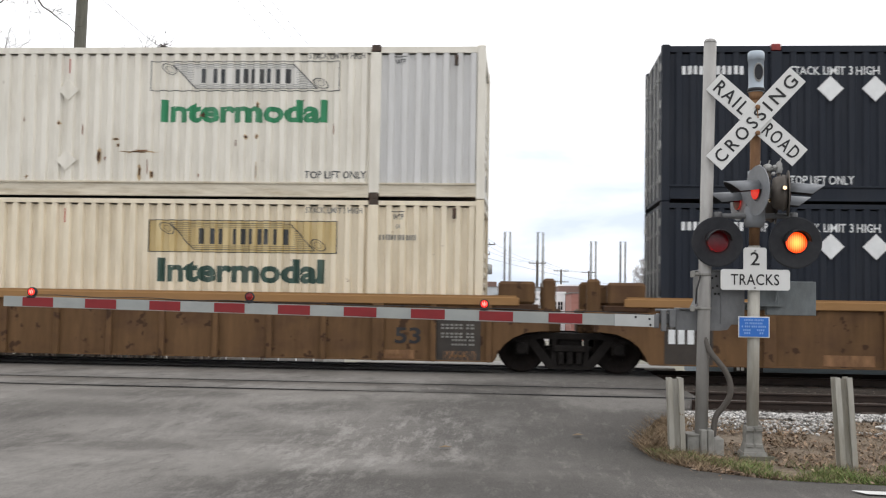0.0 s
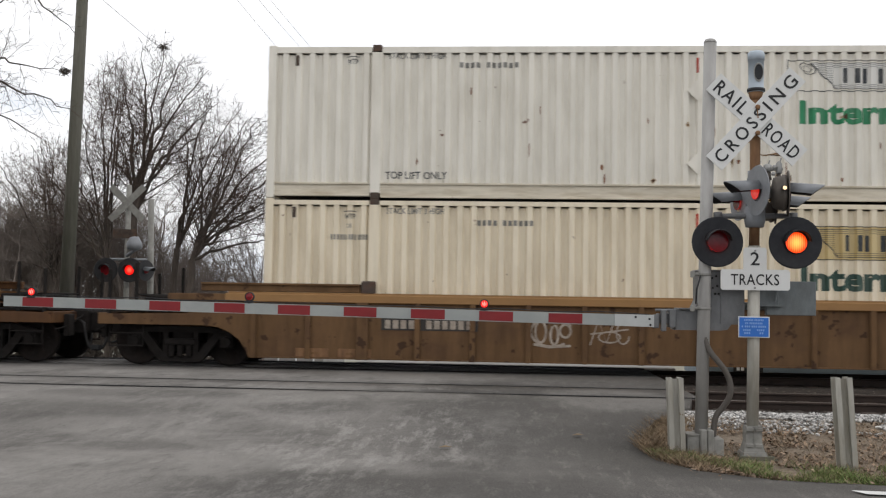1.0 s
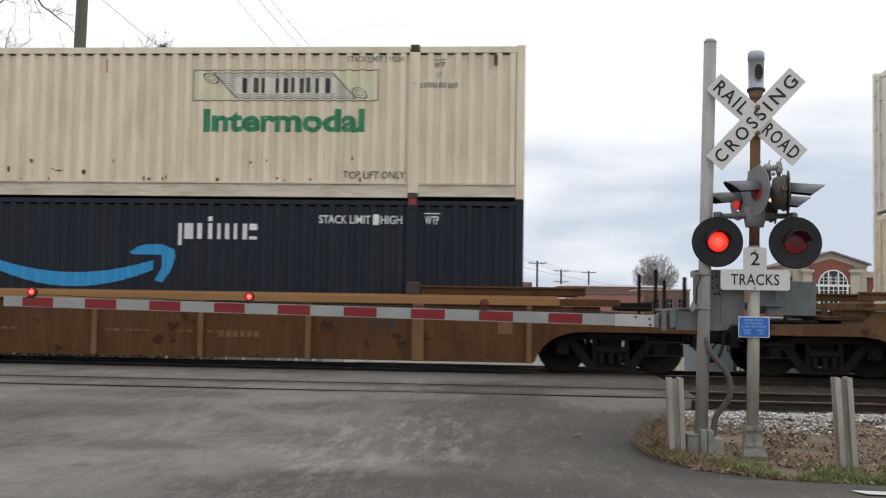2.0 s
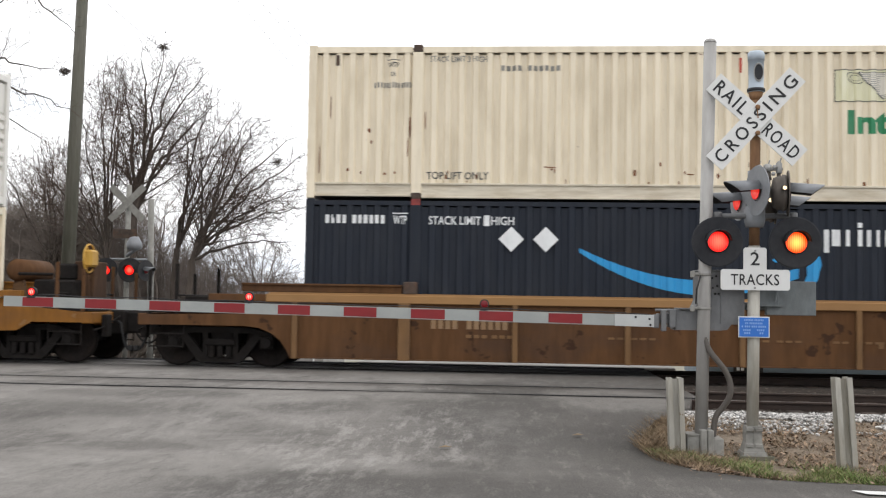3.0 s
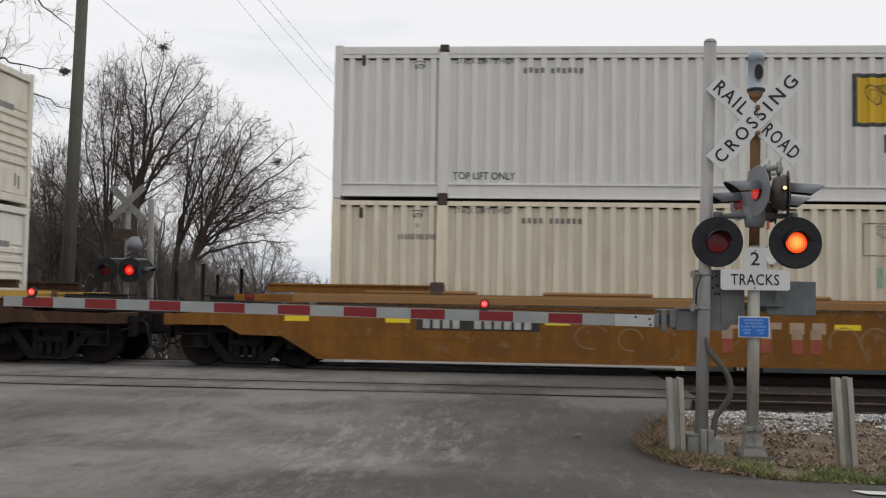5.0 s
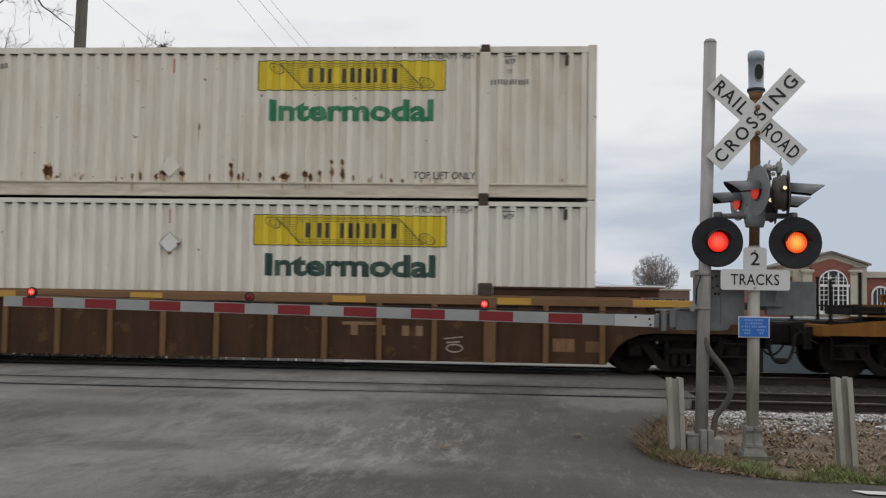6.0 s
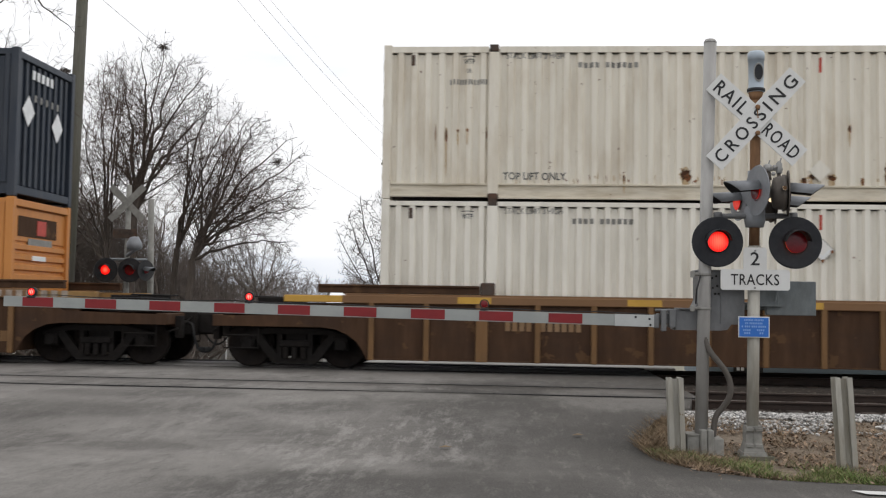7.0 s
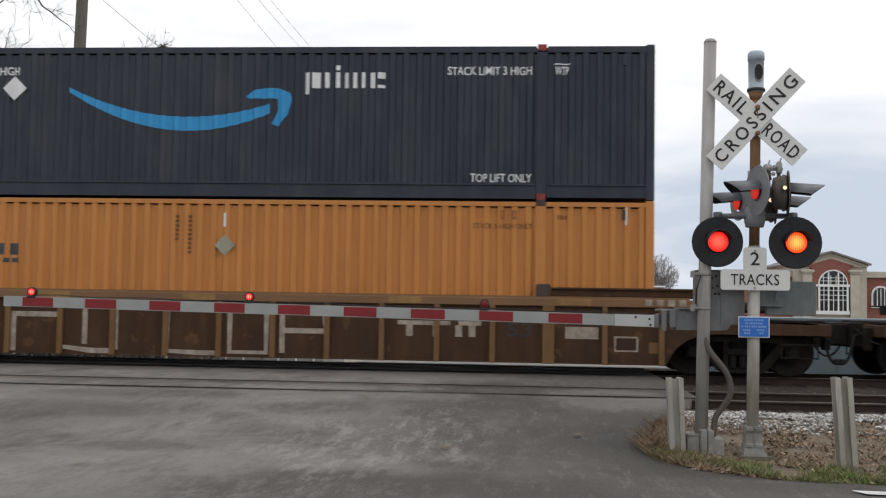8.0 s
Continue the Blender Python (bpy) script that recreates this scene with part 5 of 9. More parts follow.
# ---------------------------------------------------------------- well cars
def truck(car, x):
    """A four-wheeled truck at x on its car; the wheels turn."""
    for side in (-1, 1):
        bm = bmesh.new()
        y0, y1 = (-1.06, -0.94) if side < 0 else (0.94, 1.06)
        for o in ([(-1.10, 0.56), (-0.55, 0.64), (0.55, 0.64), (1.10, 0.56), (1.10, 0.62), (0.55, 0.75), (-0.55, 0.75), (-1.10, 0.62)],
                  [(-0.40, 0.08), (0.40, 0.08), (0.46, 0.19), (-0.46, 0.19)],
                  [(-0.80, 0.58), (-0.66, 0.64), (-0.30, 0.20), (-0.45, 0.12)], [(0.80, 0.58), (0.45, 0.12), (0.30, 0.20), (0.66, 0.64)],
                  [(-0.34, 0.15), (-0.25, 0.15), (-0.25, 0.66), (-0.34, 0.66)], [(0.25, 0.15), (0.34, 0.15), (0.34, 0.66), (0.25, 0.66)]):
            prism(bm, [(x + a, b) for a, b in o], y0, y1)
        for s in (-1, 1):
            box(bm, x + s * 0.9 - 0.13, x + s * 0.9 + 0.13, y0 - 0.04, y1 + 0.04, 0.34, 0.60, 0.02)
        frame_ = part("side_frame", bm, M_TRUCK, car, "grimy cast steel side frame")
        for k in range(3):
            xx = x - 0.17 + 0.17 * k
            prof = [(0.055 if i % 2 == 0 else 0.07, 0.17 + i * 0.0225) for i in range(11)]
            part("spring", turned(bmesh.new(), prof, False, 8, (xx, (y0 + y1) / 2 + side * 0.06, 0)), M_TRUCK, frame_)
        part("bolster_end", boxes((x - 0.3, x + 0.3, y0 - 0.05 if side < 0 else y0, y1 if side < 0 else y1 + 0.05, 0.40, 0.52), bevel=0.02), M_TRUCK, frame_)
        for s in (-1, 1):
            part("bearing_cap", turned(bmesh.new(), [(0.10, -0.05), (0.11, 0.0), (0.07, 0.05)], True, 10, (x + s * 0.9, side * 1.10, 0.46)), M_TRUCK, frame_)
    part("brake_beam", boxes((x - 0.52, x + 0.52, -0.62, 0.62, 0.2, 0.46), bevel=0.04), M_TRUCK, car)
    part("bolster", boxes((x - 0.22, x + 0.22, -0.95, 0.95, 0.42, 0.72), bevel=0.03), M_TRUCK, car)
    for s in (-1, 1):
        bm = bmesh.new()
        rod(bm, (0, -1.0, 0), (0, 1.0, 0), 0.08, seg=10)
        for side in (-1, 1):
            prof = [(0.10, 0.69), (0.12, 0.73), (0.36, 0.72), (0.40, 0.69), (0.44, 0.69), (0.455, 0.70), (0.46, 0.82), (0.42, 0.83), (0.36, 0.80), (0.13, 0.76), (0.10, 0.86)]
            turned(bm, [(r, side * h) for r, h in prof], True, 28)
            for k in range(6):
                t = k * math.pi / 3
                rod(bm, (0.24 * math.cos(t), side * 0.75, 0.24 * math.sin(t)), (0.24 * math.cos(t), side * 0.795, 0.24 * math.sin(t)), 0.035, seg=6)
        w = part("wheelset", bm, M_WHEEL, car, "brown steel wheel pair on an axle")
        WHEELS.append((w, x + s * 0.9))


def coupler_end(car, s, paint, kind):
    """The coupled end of a car, on the side s of its middle."""
    part("centre_sill", boxes((min(s * 8.3, s * 11.25), max(s * 8.3, s * 11.25), -0.32, 0.32, 0.72, 1.02), bevel=0.02), paint, car)
    part("end_sill", boxes((min(s * 11.02, s * 11.22), max(s * 11.02, s * 11.22), -1.42, 1.42, 0.78, 1.0), bevel=0.015), paint, car)
    part("end_deck", boxes((min(s * 8.4, s * 9.85), max(s * 8.4, s * 9.85), -1.40, 1.40, 1.08, 1.14)), M_DKBROWN, car)
    part("running_board", boxes((min(s * 9.9, s * 11.1), max(s * 9.9, s * 11.1), -1.35, 1.35, 1.02, 1.06)), M_TRUCK, car)
    bm = bmesh.new()
    rod(bm, (s * 11.2, 0, 0.82), (s * 11.52, 0, 0.82), 0.09, 0.08, 8)
    box(bm, min(s * 11.42, s * 11.72), max(s * 11.42, s * 11.72), -0.18, 0.16, 0.58, 1.02, 0.04)
    box(bm, min(s * 11.55, s * 11.66), max(s * 11.55, s * 11.66), 0.10, 0.2, 0.70, 0.95, 0.02)
    box(bm, min(s * 11.15, s * 11.45), max(s * 11.15, s * 11.45), -0.36, 0.36, 0.56, 1.04, 0.03)
    part("coupler", bm, M_TRUCK, car, "dark knuckle coupler")
    bm = bmesh.new()
    hose(bm, [(s * 11.25, -1.38, 0.66), (s * 11.28, -1.0, 0.70), (s * 11.36, -0.35, 0.92), (s * 11.55, -0.05, 1.02)], 0.018, 6)
    part("cut_lever", bm, M_TRUCK, car, "bent steel uncoupling lever")
    part("end_bracket", boxes((min(s * 11.22, s * 11.34), max(s * 11.22, s * 11.34), -0.95, -0.70, 0.52, 0.95), bevel=0.015), M_TRUCK, car)
    part("end_bracket", boxes((min(s * 11.22, s * 11.32), max(s * 11.22, s * 11.32), 0.55, 0.9, 0.62, 0.95), bevel=0.015), M_TRUCK, car)
    part("angle_cock", rod(bmesh.new(), (s * 11.14, -0.45, 0.80), (s * 11.02, -0.30, 0.88), 0.05, seg=8), M_TRUCK, car)
    bm = bmesh.new()
    hose(bm, [(s * (11.28 + 0.38 * k / 8), 0.42, 0.36 + 0.5 * (1 - k / 8) ** 2) for k in range(9)], 0.022, 6)
    part("signal_cable", bm, M_HOSE, car)
    bm = bmesh.new()
    pts = [(s * 11.22, -0.33, 0.86), (s * 11.34, -0.35, 0.80)] + [(s * (11.38 + 0.28 * k / 10), -0.36 - 0.03 * k / 10, 0.25 + 0.52 * (1 - k / 10) ** 3.2) for k in range(11)]
    hose(bm, pts, 0.03)
    box(bm, min(s * 11.56, s * 11.66), max(s * 11.56, s * 11.66), -0.44, -0.34, 0.24, 0.34, 0.015)
    part("air_hose", bm, M_HOSE, car, "black rubber brake hose")
    for side in (-1, 1):
        y = side * 1.36
        for x, h in ((10.50, 1.95), (11.02, 1.82)) if kind != "plain" else ():
            bm = bmesh.new()
            box(bm, s * x - 0.035, s * x + 0.035, y - 0.02, y + 0.02, 0.95, h, 0.01)
            box(bm, s * x - 0.02, s * x + 0.02, y - 0.06, y + 0.06, 0.98, 1.2)
            part("stanchion", bm, M_TRUCK if kind != "brake" else M_BROWN, car, "upright handhold post")
        bm = bmesh.new()
        rod(bm, (s * 10.35, y, 0.62), (s * 11.0, y, 0.62), 0.013, seg=6)
        rod(bm, (s * 10.35, y, 0.38), (s * 11.0, y, 0.38), 0.013, seg=6)
        for x in (10.35, 11.0):
            rod(bm, (s * x, y, 0.36), (s * x, y, 0.85), 0.013, seg=6)
        part("step_ladder", bm, M_TRUCK, car, "thin steel step irons")
    bm = bmesh.new()
    box(bm, min(s * 9.9, s * 10.5), max(s * 9.9, s * 10.5), -0.9, 0.9, 1.18, 1.34, 0.02)
    rod(bm, (s * 9.8, -1.1, 1.22), (s * 10.45, -1.1, 1.22), 0.03, seg=6)
    rod(bm, (s * 10.5, -1.34, 1.35), (s * 10.5, 1.34, 1.35), 0.018, seg=6)
    part("end_platform", bm, M_TRUCK, car)
    if kind == "brake":
        bm = turned(bmesh.new(), [(0.02, -0.75), (0.14, -0.74), (0.22, -0.68), (0.225, 0.5), (0.15, 0.58), (0.02, 0.6)], True, 20, (s * 9.36, 0.0, 1.80))
        tank = part("air_reservoir", bm, M_BROWN, car, "rusty brown air reservoir drum")
        for y in (-0.6, 0.4):
            bm = bmesh.new()
            prism(bm, [(s * 9.30, 1.78), (s * 9.42, 1.78), (s * 9.60, 1.14), (s * 9.22, 1.14)], y - 0.04, y + 0.04)
            part("reservoir_bracket", bm, M_TAN, tank)
        bm = bmesh.new()
        box(bm, s * 10.1 - 0.35, s * 10.1 + 0.5, -0.8, 0.6, 1.10, 1.62, 0.04)
        box(bm, s * 10.3 - 0.22, s * 10.3 + 0.2, -0.5, 0.4, 1.62, 1.95, 0.04)
        rod(bm, (s * 9.5, -0.9, 1.72), (s * 10.2, -0.9, 1.72), 0.03, seg=8)
        part("brake_valve", bm, M_TRUCK, car, "dark brake valves and pipes")
        bm = boxes((s * 10.72 - 0.05, s * 10.72 + 0.05, -0.5, -0.35, 1.0, 2.35), (s * 10.72 - 0.3, s * 10.72 + 0.12, -0.45, 0.2, 1.1, 2.0), bevel=0.02)
        stand = part("brake_stand", bm, M_DKBROWN, car)
        bm = bmesh.new()
        for k in range(16):
            a, b = k * math.pi / 8, (k + 1) * math.pi / 8
            rod(bm, (s * 10.80, -0.62 + 0.28 * math.cos(a), 2.05 + 0.28 * math.sin(a)), (s * 10.80, -0.62 + 0.28 * math.cos(b), 2.05 + 0.28 * math.sin(b)), 0.02, seg=6)
        for k in range(3):
            rod(bm, (s * 10.80, -0.62, 2.05), (s * 10.80, -0.62 + 0.28 * math.cos(k * 2.1), 2.05 + 0.28 * math.sin(k * 2.1)), 0.015, seg=6)
        box(bm, s * 10.80 - 0.05, s * 10.80 + 0.12, -0.80, -0.44, 1.88, 2.22, 0.04)
        part("brake_wheel", bm, M_CHORDYEL, stand, "dirty yellow hand-brake wheel and gear")


def joint_end(car, s, paint):
    """The end at a truck shared with the next car."""
    part("end_sill", boxes((min(s * 8.3, s * 9.55), max(s * 8.3, s * 9.55), -0.6, 0.6, 0.75, 1.2), bevel=0.03), paint, car)
    for side in (-1, 1):
        y0, y1 = (-1.46, -1.10) if side < 0 else (1.10, 1.46)
        part("end_box", boxes((min(s * 8.36, s * 9.05), max(s * 8.36, s * 9.05), y0, y1, 1.28, 1.70), bevel=0.05), paint, car)
        part("end_box_foot", boxes((min(s * 8.3, s * 9.12), max(s * 8.3, s * 9.12), y0 - 0.02, y1 + 0.02, 1.16, 1.28), bevel=0.02), M_DKBROWN, car)
        part("end_bracket", boxes((min(s * 9.18, s * 9.42), max(s * 9.18, s * 9.42), y0, y1, 0.98, 1.76), bevel=0.05), paint, car)
        part("end_ledge", boxes((min(s * 8.2, s * 9.45), max(s * 8.2, s * 9.45), y0 - 0.01, y1 + 0.01, 1.0, 1.16), bevel=0.015), paint, car)
        for x in (8.52, 9.13) if side == -s else ():
            y = side * 1.3
            bm = bmesh.new()
            hose(bm, [(s * (x - 0.05), y, 1.6), (s * (x - 0.05), y, 2.62), (s * (x + 0.05), y, 2.62), (s * (x + 0.05), y, 1.6)], 0.018, 6)
            rod(bm, (s * (x + 0.05), y, 1.6), (s * (x + 0.05), y, 2.35), 0.022, seg=6)
            part("guide_loop", bm, M_GALV, car, "thin upright metal guide loop")


def well_car(key, paint, label, rib_at=(), left="coupler", right="coupler", smooth=False, rib_paint=None, lip=None, trucks=(-9.72, 9.72), brake=0):
    car = thing("well_car", pose(LEAD[key], TRAIN_Y, 0), label, "rail car", "well cars of the train")
    KEYED.append((car, LEAD[key], 0.0))
    rib_paint = rib_paint or paint
    la = -11.2 if left == "coupler" else -9.3
    ra = 11.2 if right == "coupler" else 9.3
    for side in (-1, 1):
        # side wall with the rise over each truck
        if smooth:
            o = [(-8.30, 0.225), (8.30, 0.225), (8.95, 0.61), (9.75, 0.63), (10.05, 0.80), (ra, 0.80), (ra, 0.98), (8.6, 1.22), (-8.6, 1.22), (la, 0.98), (la, 0.80), (-10.05, 0.80), (-9.75, 0.63), (-8.95, 0.61)]
        else:
            o = [(-8.30, 0.225), (8.30, 0.225), (8.36, 0.36), (8.48, 0.53), (8.65, 0.66), (8.88, 0.755), (9.16, 0.79), (ra, 0.79), (ra, 0.98), (9.2, 1.02), (8.9, 1.25), (-8.9, 1.25), (-9.2, 1.02), (la, 0.98), (la, 0.79), (-9.16, 0.79), (-8.88, 0.755), (-8.65, 0.66), (-8.48, 0.53), (-8.36, 0.36)]
        y = 1.40
        bm = bmesh.new()
        prism(bm, o, side * y, side * (y + 0.03))
        wall_ = part("side_wall", bm, paint, car)
        if smooth:
            bm = bmesh.new()
            prism(bm, [(-8.25, 0.22), (8.25, 0.22), (8.25, 0.28), (-8.25, 0.28)], side * (y + 0.028), side * (y + 0.05))
            prism(bm, [(-8.4, 0.60), (8.6, 0.60), (8.6, 0.615), (-8.4, 0.615)], side * (y + 0.028), side * (y + 0.034))
            part("lower_lip", bm, paint, wall_)
        # top chord, its colour lightened for the light from above
        y0, y1 = (-1.50, -1.33) if side < 0 else (1.33, 1.50)
        bm = boxes((-8.75, 8.75, y0, y1, 1.25, 1.40), bevel=0.012)
        box(bm, -8.7, 8.7, y0 + 0.02, y1 - 0.02, 1.40, 1.435)
        part("top_chord", bm, lip or paint, car)
        for s, kind in ((-1, left), (1, right)):
            if kind == "coupler":
                a, b = sorted((s * 6.2, s * 9.22))
                part("guide_flange", boxes((a, b, y0 + 0.03, y1 - 0.03, 1.44, 1.60), (a, b, y0 - 0.01, y1 + 0.0, 1.56, 1.60), bevel=0.008), paint, car)
                a, b = sorted((s * 8.5, s * 9.85))
                part("chord_end", boxes((a, b, y0 + 0.01, y1 - 0.01, 1.26, 1.39), bevel=0.012), M_CHORDYEL if key == "E" else M_CHORDDIRTY if key == "F" else paint, car)
                part("guide_stop", boxes((s * 6.05 - 0.13, s * 6.05 + 0.13, y0 + 0.01, y1 - 0.01, 1.42, 1.66), bevel=0.02), M_CASTING, car)
                part("guide_block", boxes((min(s * 9.0, s * 9.5), max(s * 9.0, s * 9.5), side * 1.3 - 0.06, side * 1.3 + 0.06, 1.0, 1.25), bevel=0.01), paint, car)
        for i, x in enumerate(rib_at):
            big = abs(abs(x) - 6.15) < 0.06
            w = 0.11 if big else 0.05
            part("rib", boxes((x - w, x + w, side * 1.43 - (0.07 if side < 0 else 0.0), side * 1.43 + (0.0 if side < 0 else 0.07), 0.20, 1.27), bevel=0.01), rib_paint, car)
        part("sill_flange", boxes((-8.28, 8.28, -1.47 if side < 0 else 1.38, -1.38 if side < 0 else 1.47, 0.205, 0.23)), paint, car)
    part("well_floor", boxes((-8.2, -5.2, -1.38, 1.38, 0.24, 0.30), (5.2, 8.2, -1.38, 1.38, 0.24, 0.30), (-0.8, 0.8, -1.38, 1.38, 0.24, 0.30)), M_DKBROWN, car)
    for s in (-1, 1):
        part("bulkhead", boxes((min(s * 8.22, s * 8.32), max(s * 8.22, s * 8.32), -1.38, 1.38, 0.25, 1.25)), M_DKBROWN, car)
    for s, kind in ((-1, left), (1, right)):
        if kind == "coupler":
            coupler_end(car, s, paint, "brake" if brake == s else "plain" if key in "EF" else "")
        else:
            joint_end(car, s, paint)
    for x in trucks:
        truck(car, x)
    return car


def plate(car, name, body, x0, x1, z0, z1, material, out=0.034):
    """Writing, bars or a flat plate on the near side wall of a car."""
    y = -1.40 - out
    if body is None:
        bm = boxes((x0, x1, y - 0.002, y + 0.004, z0, z1))
    else:
        if not isinstance(body, str):
            for r in bar_rects(x0, x1, z0, z1, body, 0.3):
                a, b = r[0], r[2]
                part(name.replace("bars", "bar"), boxes((a[0], b[0], y - 0.006, y - 0.002, a[1], b[1])), material, car)
            return None
        bm = word(body, x0, x1, z0, z1)
        for v in bm.verts:
            v.co.y = y - 0.004
        for f in bm.faces:
            f.normal_update()
            if f.normal.y > 0:
                f.normal_flip()
    return part(name, bm, material, car)


def scrawl(car, loops, material, r=0.014, out=0.036):
    """A sprayed line: a flat ribbon along each row of points."""
    for pts in loops:
        bm = bmesh.new()
        prev = None
        for i, (x, z) in enumerate(pts):
            a = Vector(pts[max(0, i - 1)])
            b = Vector(pts[min(len(pts) - 1, i + 1)])
            d = (b - a).normalized()
            nx, nz = -d.y * r, d.x * r
            cur = (bm.verts.new((x + nx, -1.40 - out, z + nz)), bm.verts.new((x - nx, -1.40 - out, z - nz)))
            if prev:
                bm.faces.new((prev[0], cur[0], cur[1], prev[1]))
            prev = cur
        for f in bm.faces:
            f.normal_update()
            if f.normal.y > 0:
                f.normal_flip()
        part("spray_paint", bm, material, car, "pale sprayed scrawl")


def loop(cx, cz, rx, rz, a0=0.0, a1=6.28, k=12, slant=0.0):
    return [(cx + rx * math.cos(a0 + (a1 - a0) * i / k) + slant * math.sin(a0 + (a1 - a0) * i / k), cz + rz * math.sin(a0 + (a1 - a0) * i / k)) for i in range(k + 1)]


METRE = tuple(round(-8.2 + 1.025 * k, 3) for k in range(17))
car_a = well_car("A", M_TAN, "tan well car, articulated to the next, carrying two dark containers", tuple(-6.15 + 2.05 * k for k in range(7)), left="joint", right="coupler", trucks=(9.72,), lip=M_CHORDLIT)
plate(car_a, "dark_panel", None, -8.02, -7.15, 0.21, 0.98, M_DARKPLATE)
plate(car_a, "number_bars", (1, 1, 1, -0.1, 1), -7.95, -7.25, 0.60, 0.86, M_DECALWHITE, 0.04)
plate(car_a, "stencil", None, -5.2, -4.3, 0.25, 0.45, M_RUSTPOST)
plate(car_a, "stencil", (1, 1, 1, 1, -0.4, 1, 1, 1), -4.0, -2.9, 0.62, 0.72, M_RIBBROWN)

car_b = well_car("B", M_TAN, "dirty tan well car with dark stencil panels and pale scrawl", METRE, left="coupler", right="joint", trucks=(-9.72, 9.706), lip=M_CHORDLIT)
plate(car_b, "length_mark", "53", 6.46, 6.94, 0.52, 0.82, M_BLACK)
plate(car_b, "dark_panel", None, 7.15, 8.05, 0.21, 1.05, M_DARKPLATE)
for z in (0.86, 0.80, 0.70, 0.64, 0.58, 0.50):
    plate(car_b, "stencil_bars", (1, 1, 1, 1, 1, -0.5, 1, 1), 7.32 + 0.2 * (z < 0.6), 7.95, z, z + 0.035, M_DECALGREY, 0.04)
plate(car_b, "number_panel", None, -5.80, -4.00, 0.76, 0.99, M_DARKPLATE)
plate(car_b, "number_bars", (1, 1, 1, 1, -1.2, 1, 1, 1, 1, 1, 1), -5.73, -4.07, 0.79, 0.95, M_GRAFFITI, 0.04)
for x in (-7.4, -6.6, 6.2, 7.35):
    plate(car_b, "stencil", None, x, x + 0.62, 0.24, 0.40, M_RUSTPOST)
    plate(car_b, "stencil_bars", (1, 1, 1, 1), x + 0.15, x + 0.45, 0.29, 0.33, M_RIBBROWN, 0.04)
scrawl(car_b, [loop(-2.85, 0.78, 0.10, 0.2), loop(-2.6, 0.72, 0.07, 0.18, 2, 8), loop(-2.4, 0.8, 0.1, 0.12), [(-3.0, 0.95), (-2.9, 1.0), (-2.5, 0.98), (-2.3, 0.9)], [(-2.98, 0.55), (-2.7, 0.5), (-2.3, 0.53)], loop(-2.65, 0.78, 0.38, 0.27, 0.4, 5.4, 18)], M_GRAFFITI, 0.022)
scrawl(car_b, [[(-1.95, 0.55), (-1.8, 1.0), (-1.65, 0.6), (-1.5, 1.02)], loop(-1.35, 0.78, 0.12, 0.2, 1, 6), [(-1.95, 0.75), (-1.25, 0.85)], loop(-1.6, 0.7, 0.2, 0.1)], M_GRAFFITI, 0.014)

car_c = well_car("C", M_BROWN, "brown well car with wide-spaced ribs", tuple(-8.2 + 2.05 * k for k in range(9)), lip=M_CHORDLIT, rib_paint=M_RIBBROWN)
plate(car_c, "number_bars", (1, 1, 1, 1, -1, 1, 1, 1, 1, 1, 1), -5.65, -4.2, 0.80, 0.96, M_GRAFPALE)
plate(car_c, "stencil_bars", (1, 1, 1, -0.3, 1, 1, 1), -5.0, -4.1, 0.64, 0.70, M_RIBBROWN)
plate(car_c, "length_mark", "53", 5.25, 5.72, 0.80, 1.08, M_DARKPLATE)
plate(car_c, "stencil", None, 7.62, 7.9, 0.72, 1.0, M_RIBBROWN)
plate(car_c, "stencil_bars", (1, 1, 1, 1, 1, 1), 2.4, 3.2, 0.58, 0.70, M_RIBBROWN)
for x in (-2.4, 0.2, 1.6):
    plate(car_c, "stencil_bars", (1, 1, -0.5, 1, 1, 1), x, x + 0.9, 0.66, 0.70, M_RIBBROWN)

car_d = well_car("D", M_TANLIGHT, "smooth-sided bright tan well car with yellow reflectors and brake gear", (), smooth=True, brake=1, lip=M_CHORDLIT)
for x in (-7.35, -4.38, -2.2, 0.62, 2.8, 5.6, -1.62 + 0.02, 1.13, 3.27, 6.4, 8.81)[6:] + (-7.0, -4.05, -8.9):
    plate(car_d, "reflector", None, x, x + 0.46, 0.90, 1.0, M_REFLECT)
plate(car_d, "number_panel", None, -6.42, -4.15, 0.78, 1.0, M_DARKPLATE)
plate(car_d, "number_bars", (1, 1, 1, 1, -1.2, 1, 1, 1, 1, 1, 1), -6.3, -4.25, 0.81, 0.97, M_DECALDIM, 0.04)
plate(car_d, "length_mark", "53", 7.22, 7.58, 0.72, 0.98, M_BLACK)
for a, b in ((-7.4, -5.3), (-4.1, -2.1), (-0.95, 1.07), (2.16, 4.10), (5.19, 7.2)):
    part("guide_pad", boxes((a, b, -1.49, -1.35, 1.43, 1.50), bevel=0.025), M_CHORDLIT, car_d, "rounded tan guide pad")
plate(car_d, "owner_band", None, -1.0, 0.20, 0.90, 1.02, M_GRAFPINK)
plate(car_d, "owner_band", None, 0.34, 0.60, 0.82, 1.02, M_GRAFPINK)
plate(car_d, "owner_band", None, 0.74, 0.98, 0.82, 1.02, M_GRAFPINK)
plate(car_d, "owner_bars", (-0.25, 0.5, -0.75, 0.5, -0.5, 0.5, -0.1, 0.5), -1.0, 0.98, 0.46, 0.72, M_GRAFRED)
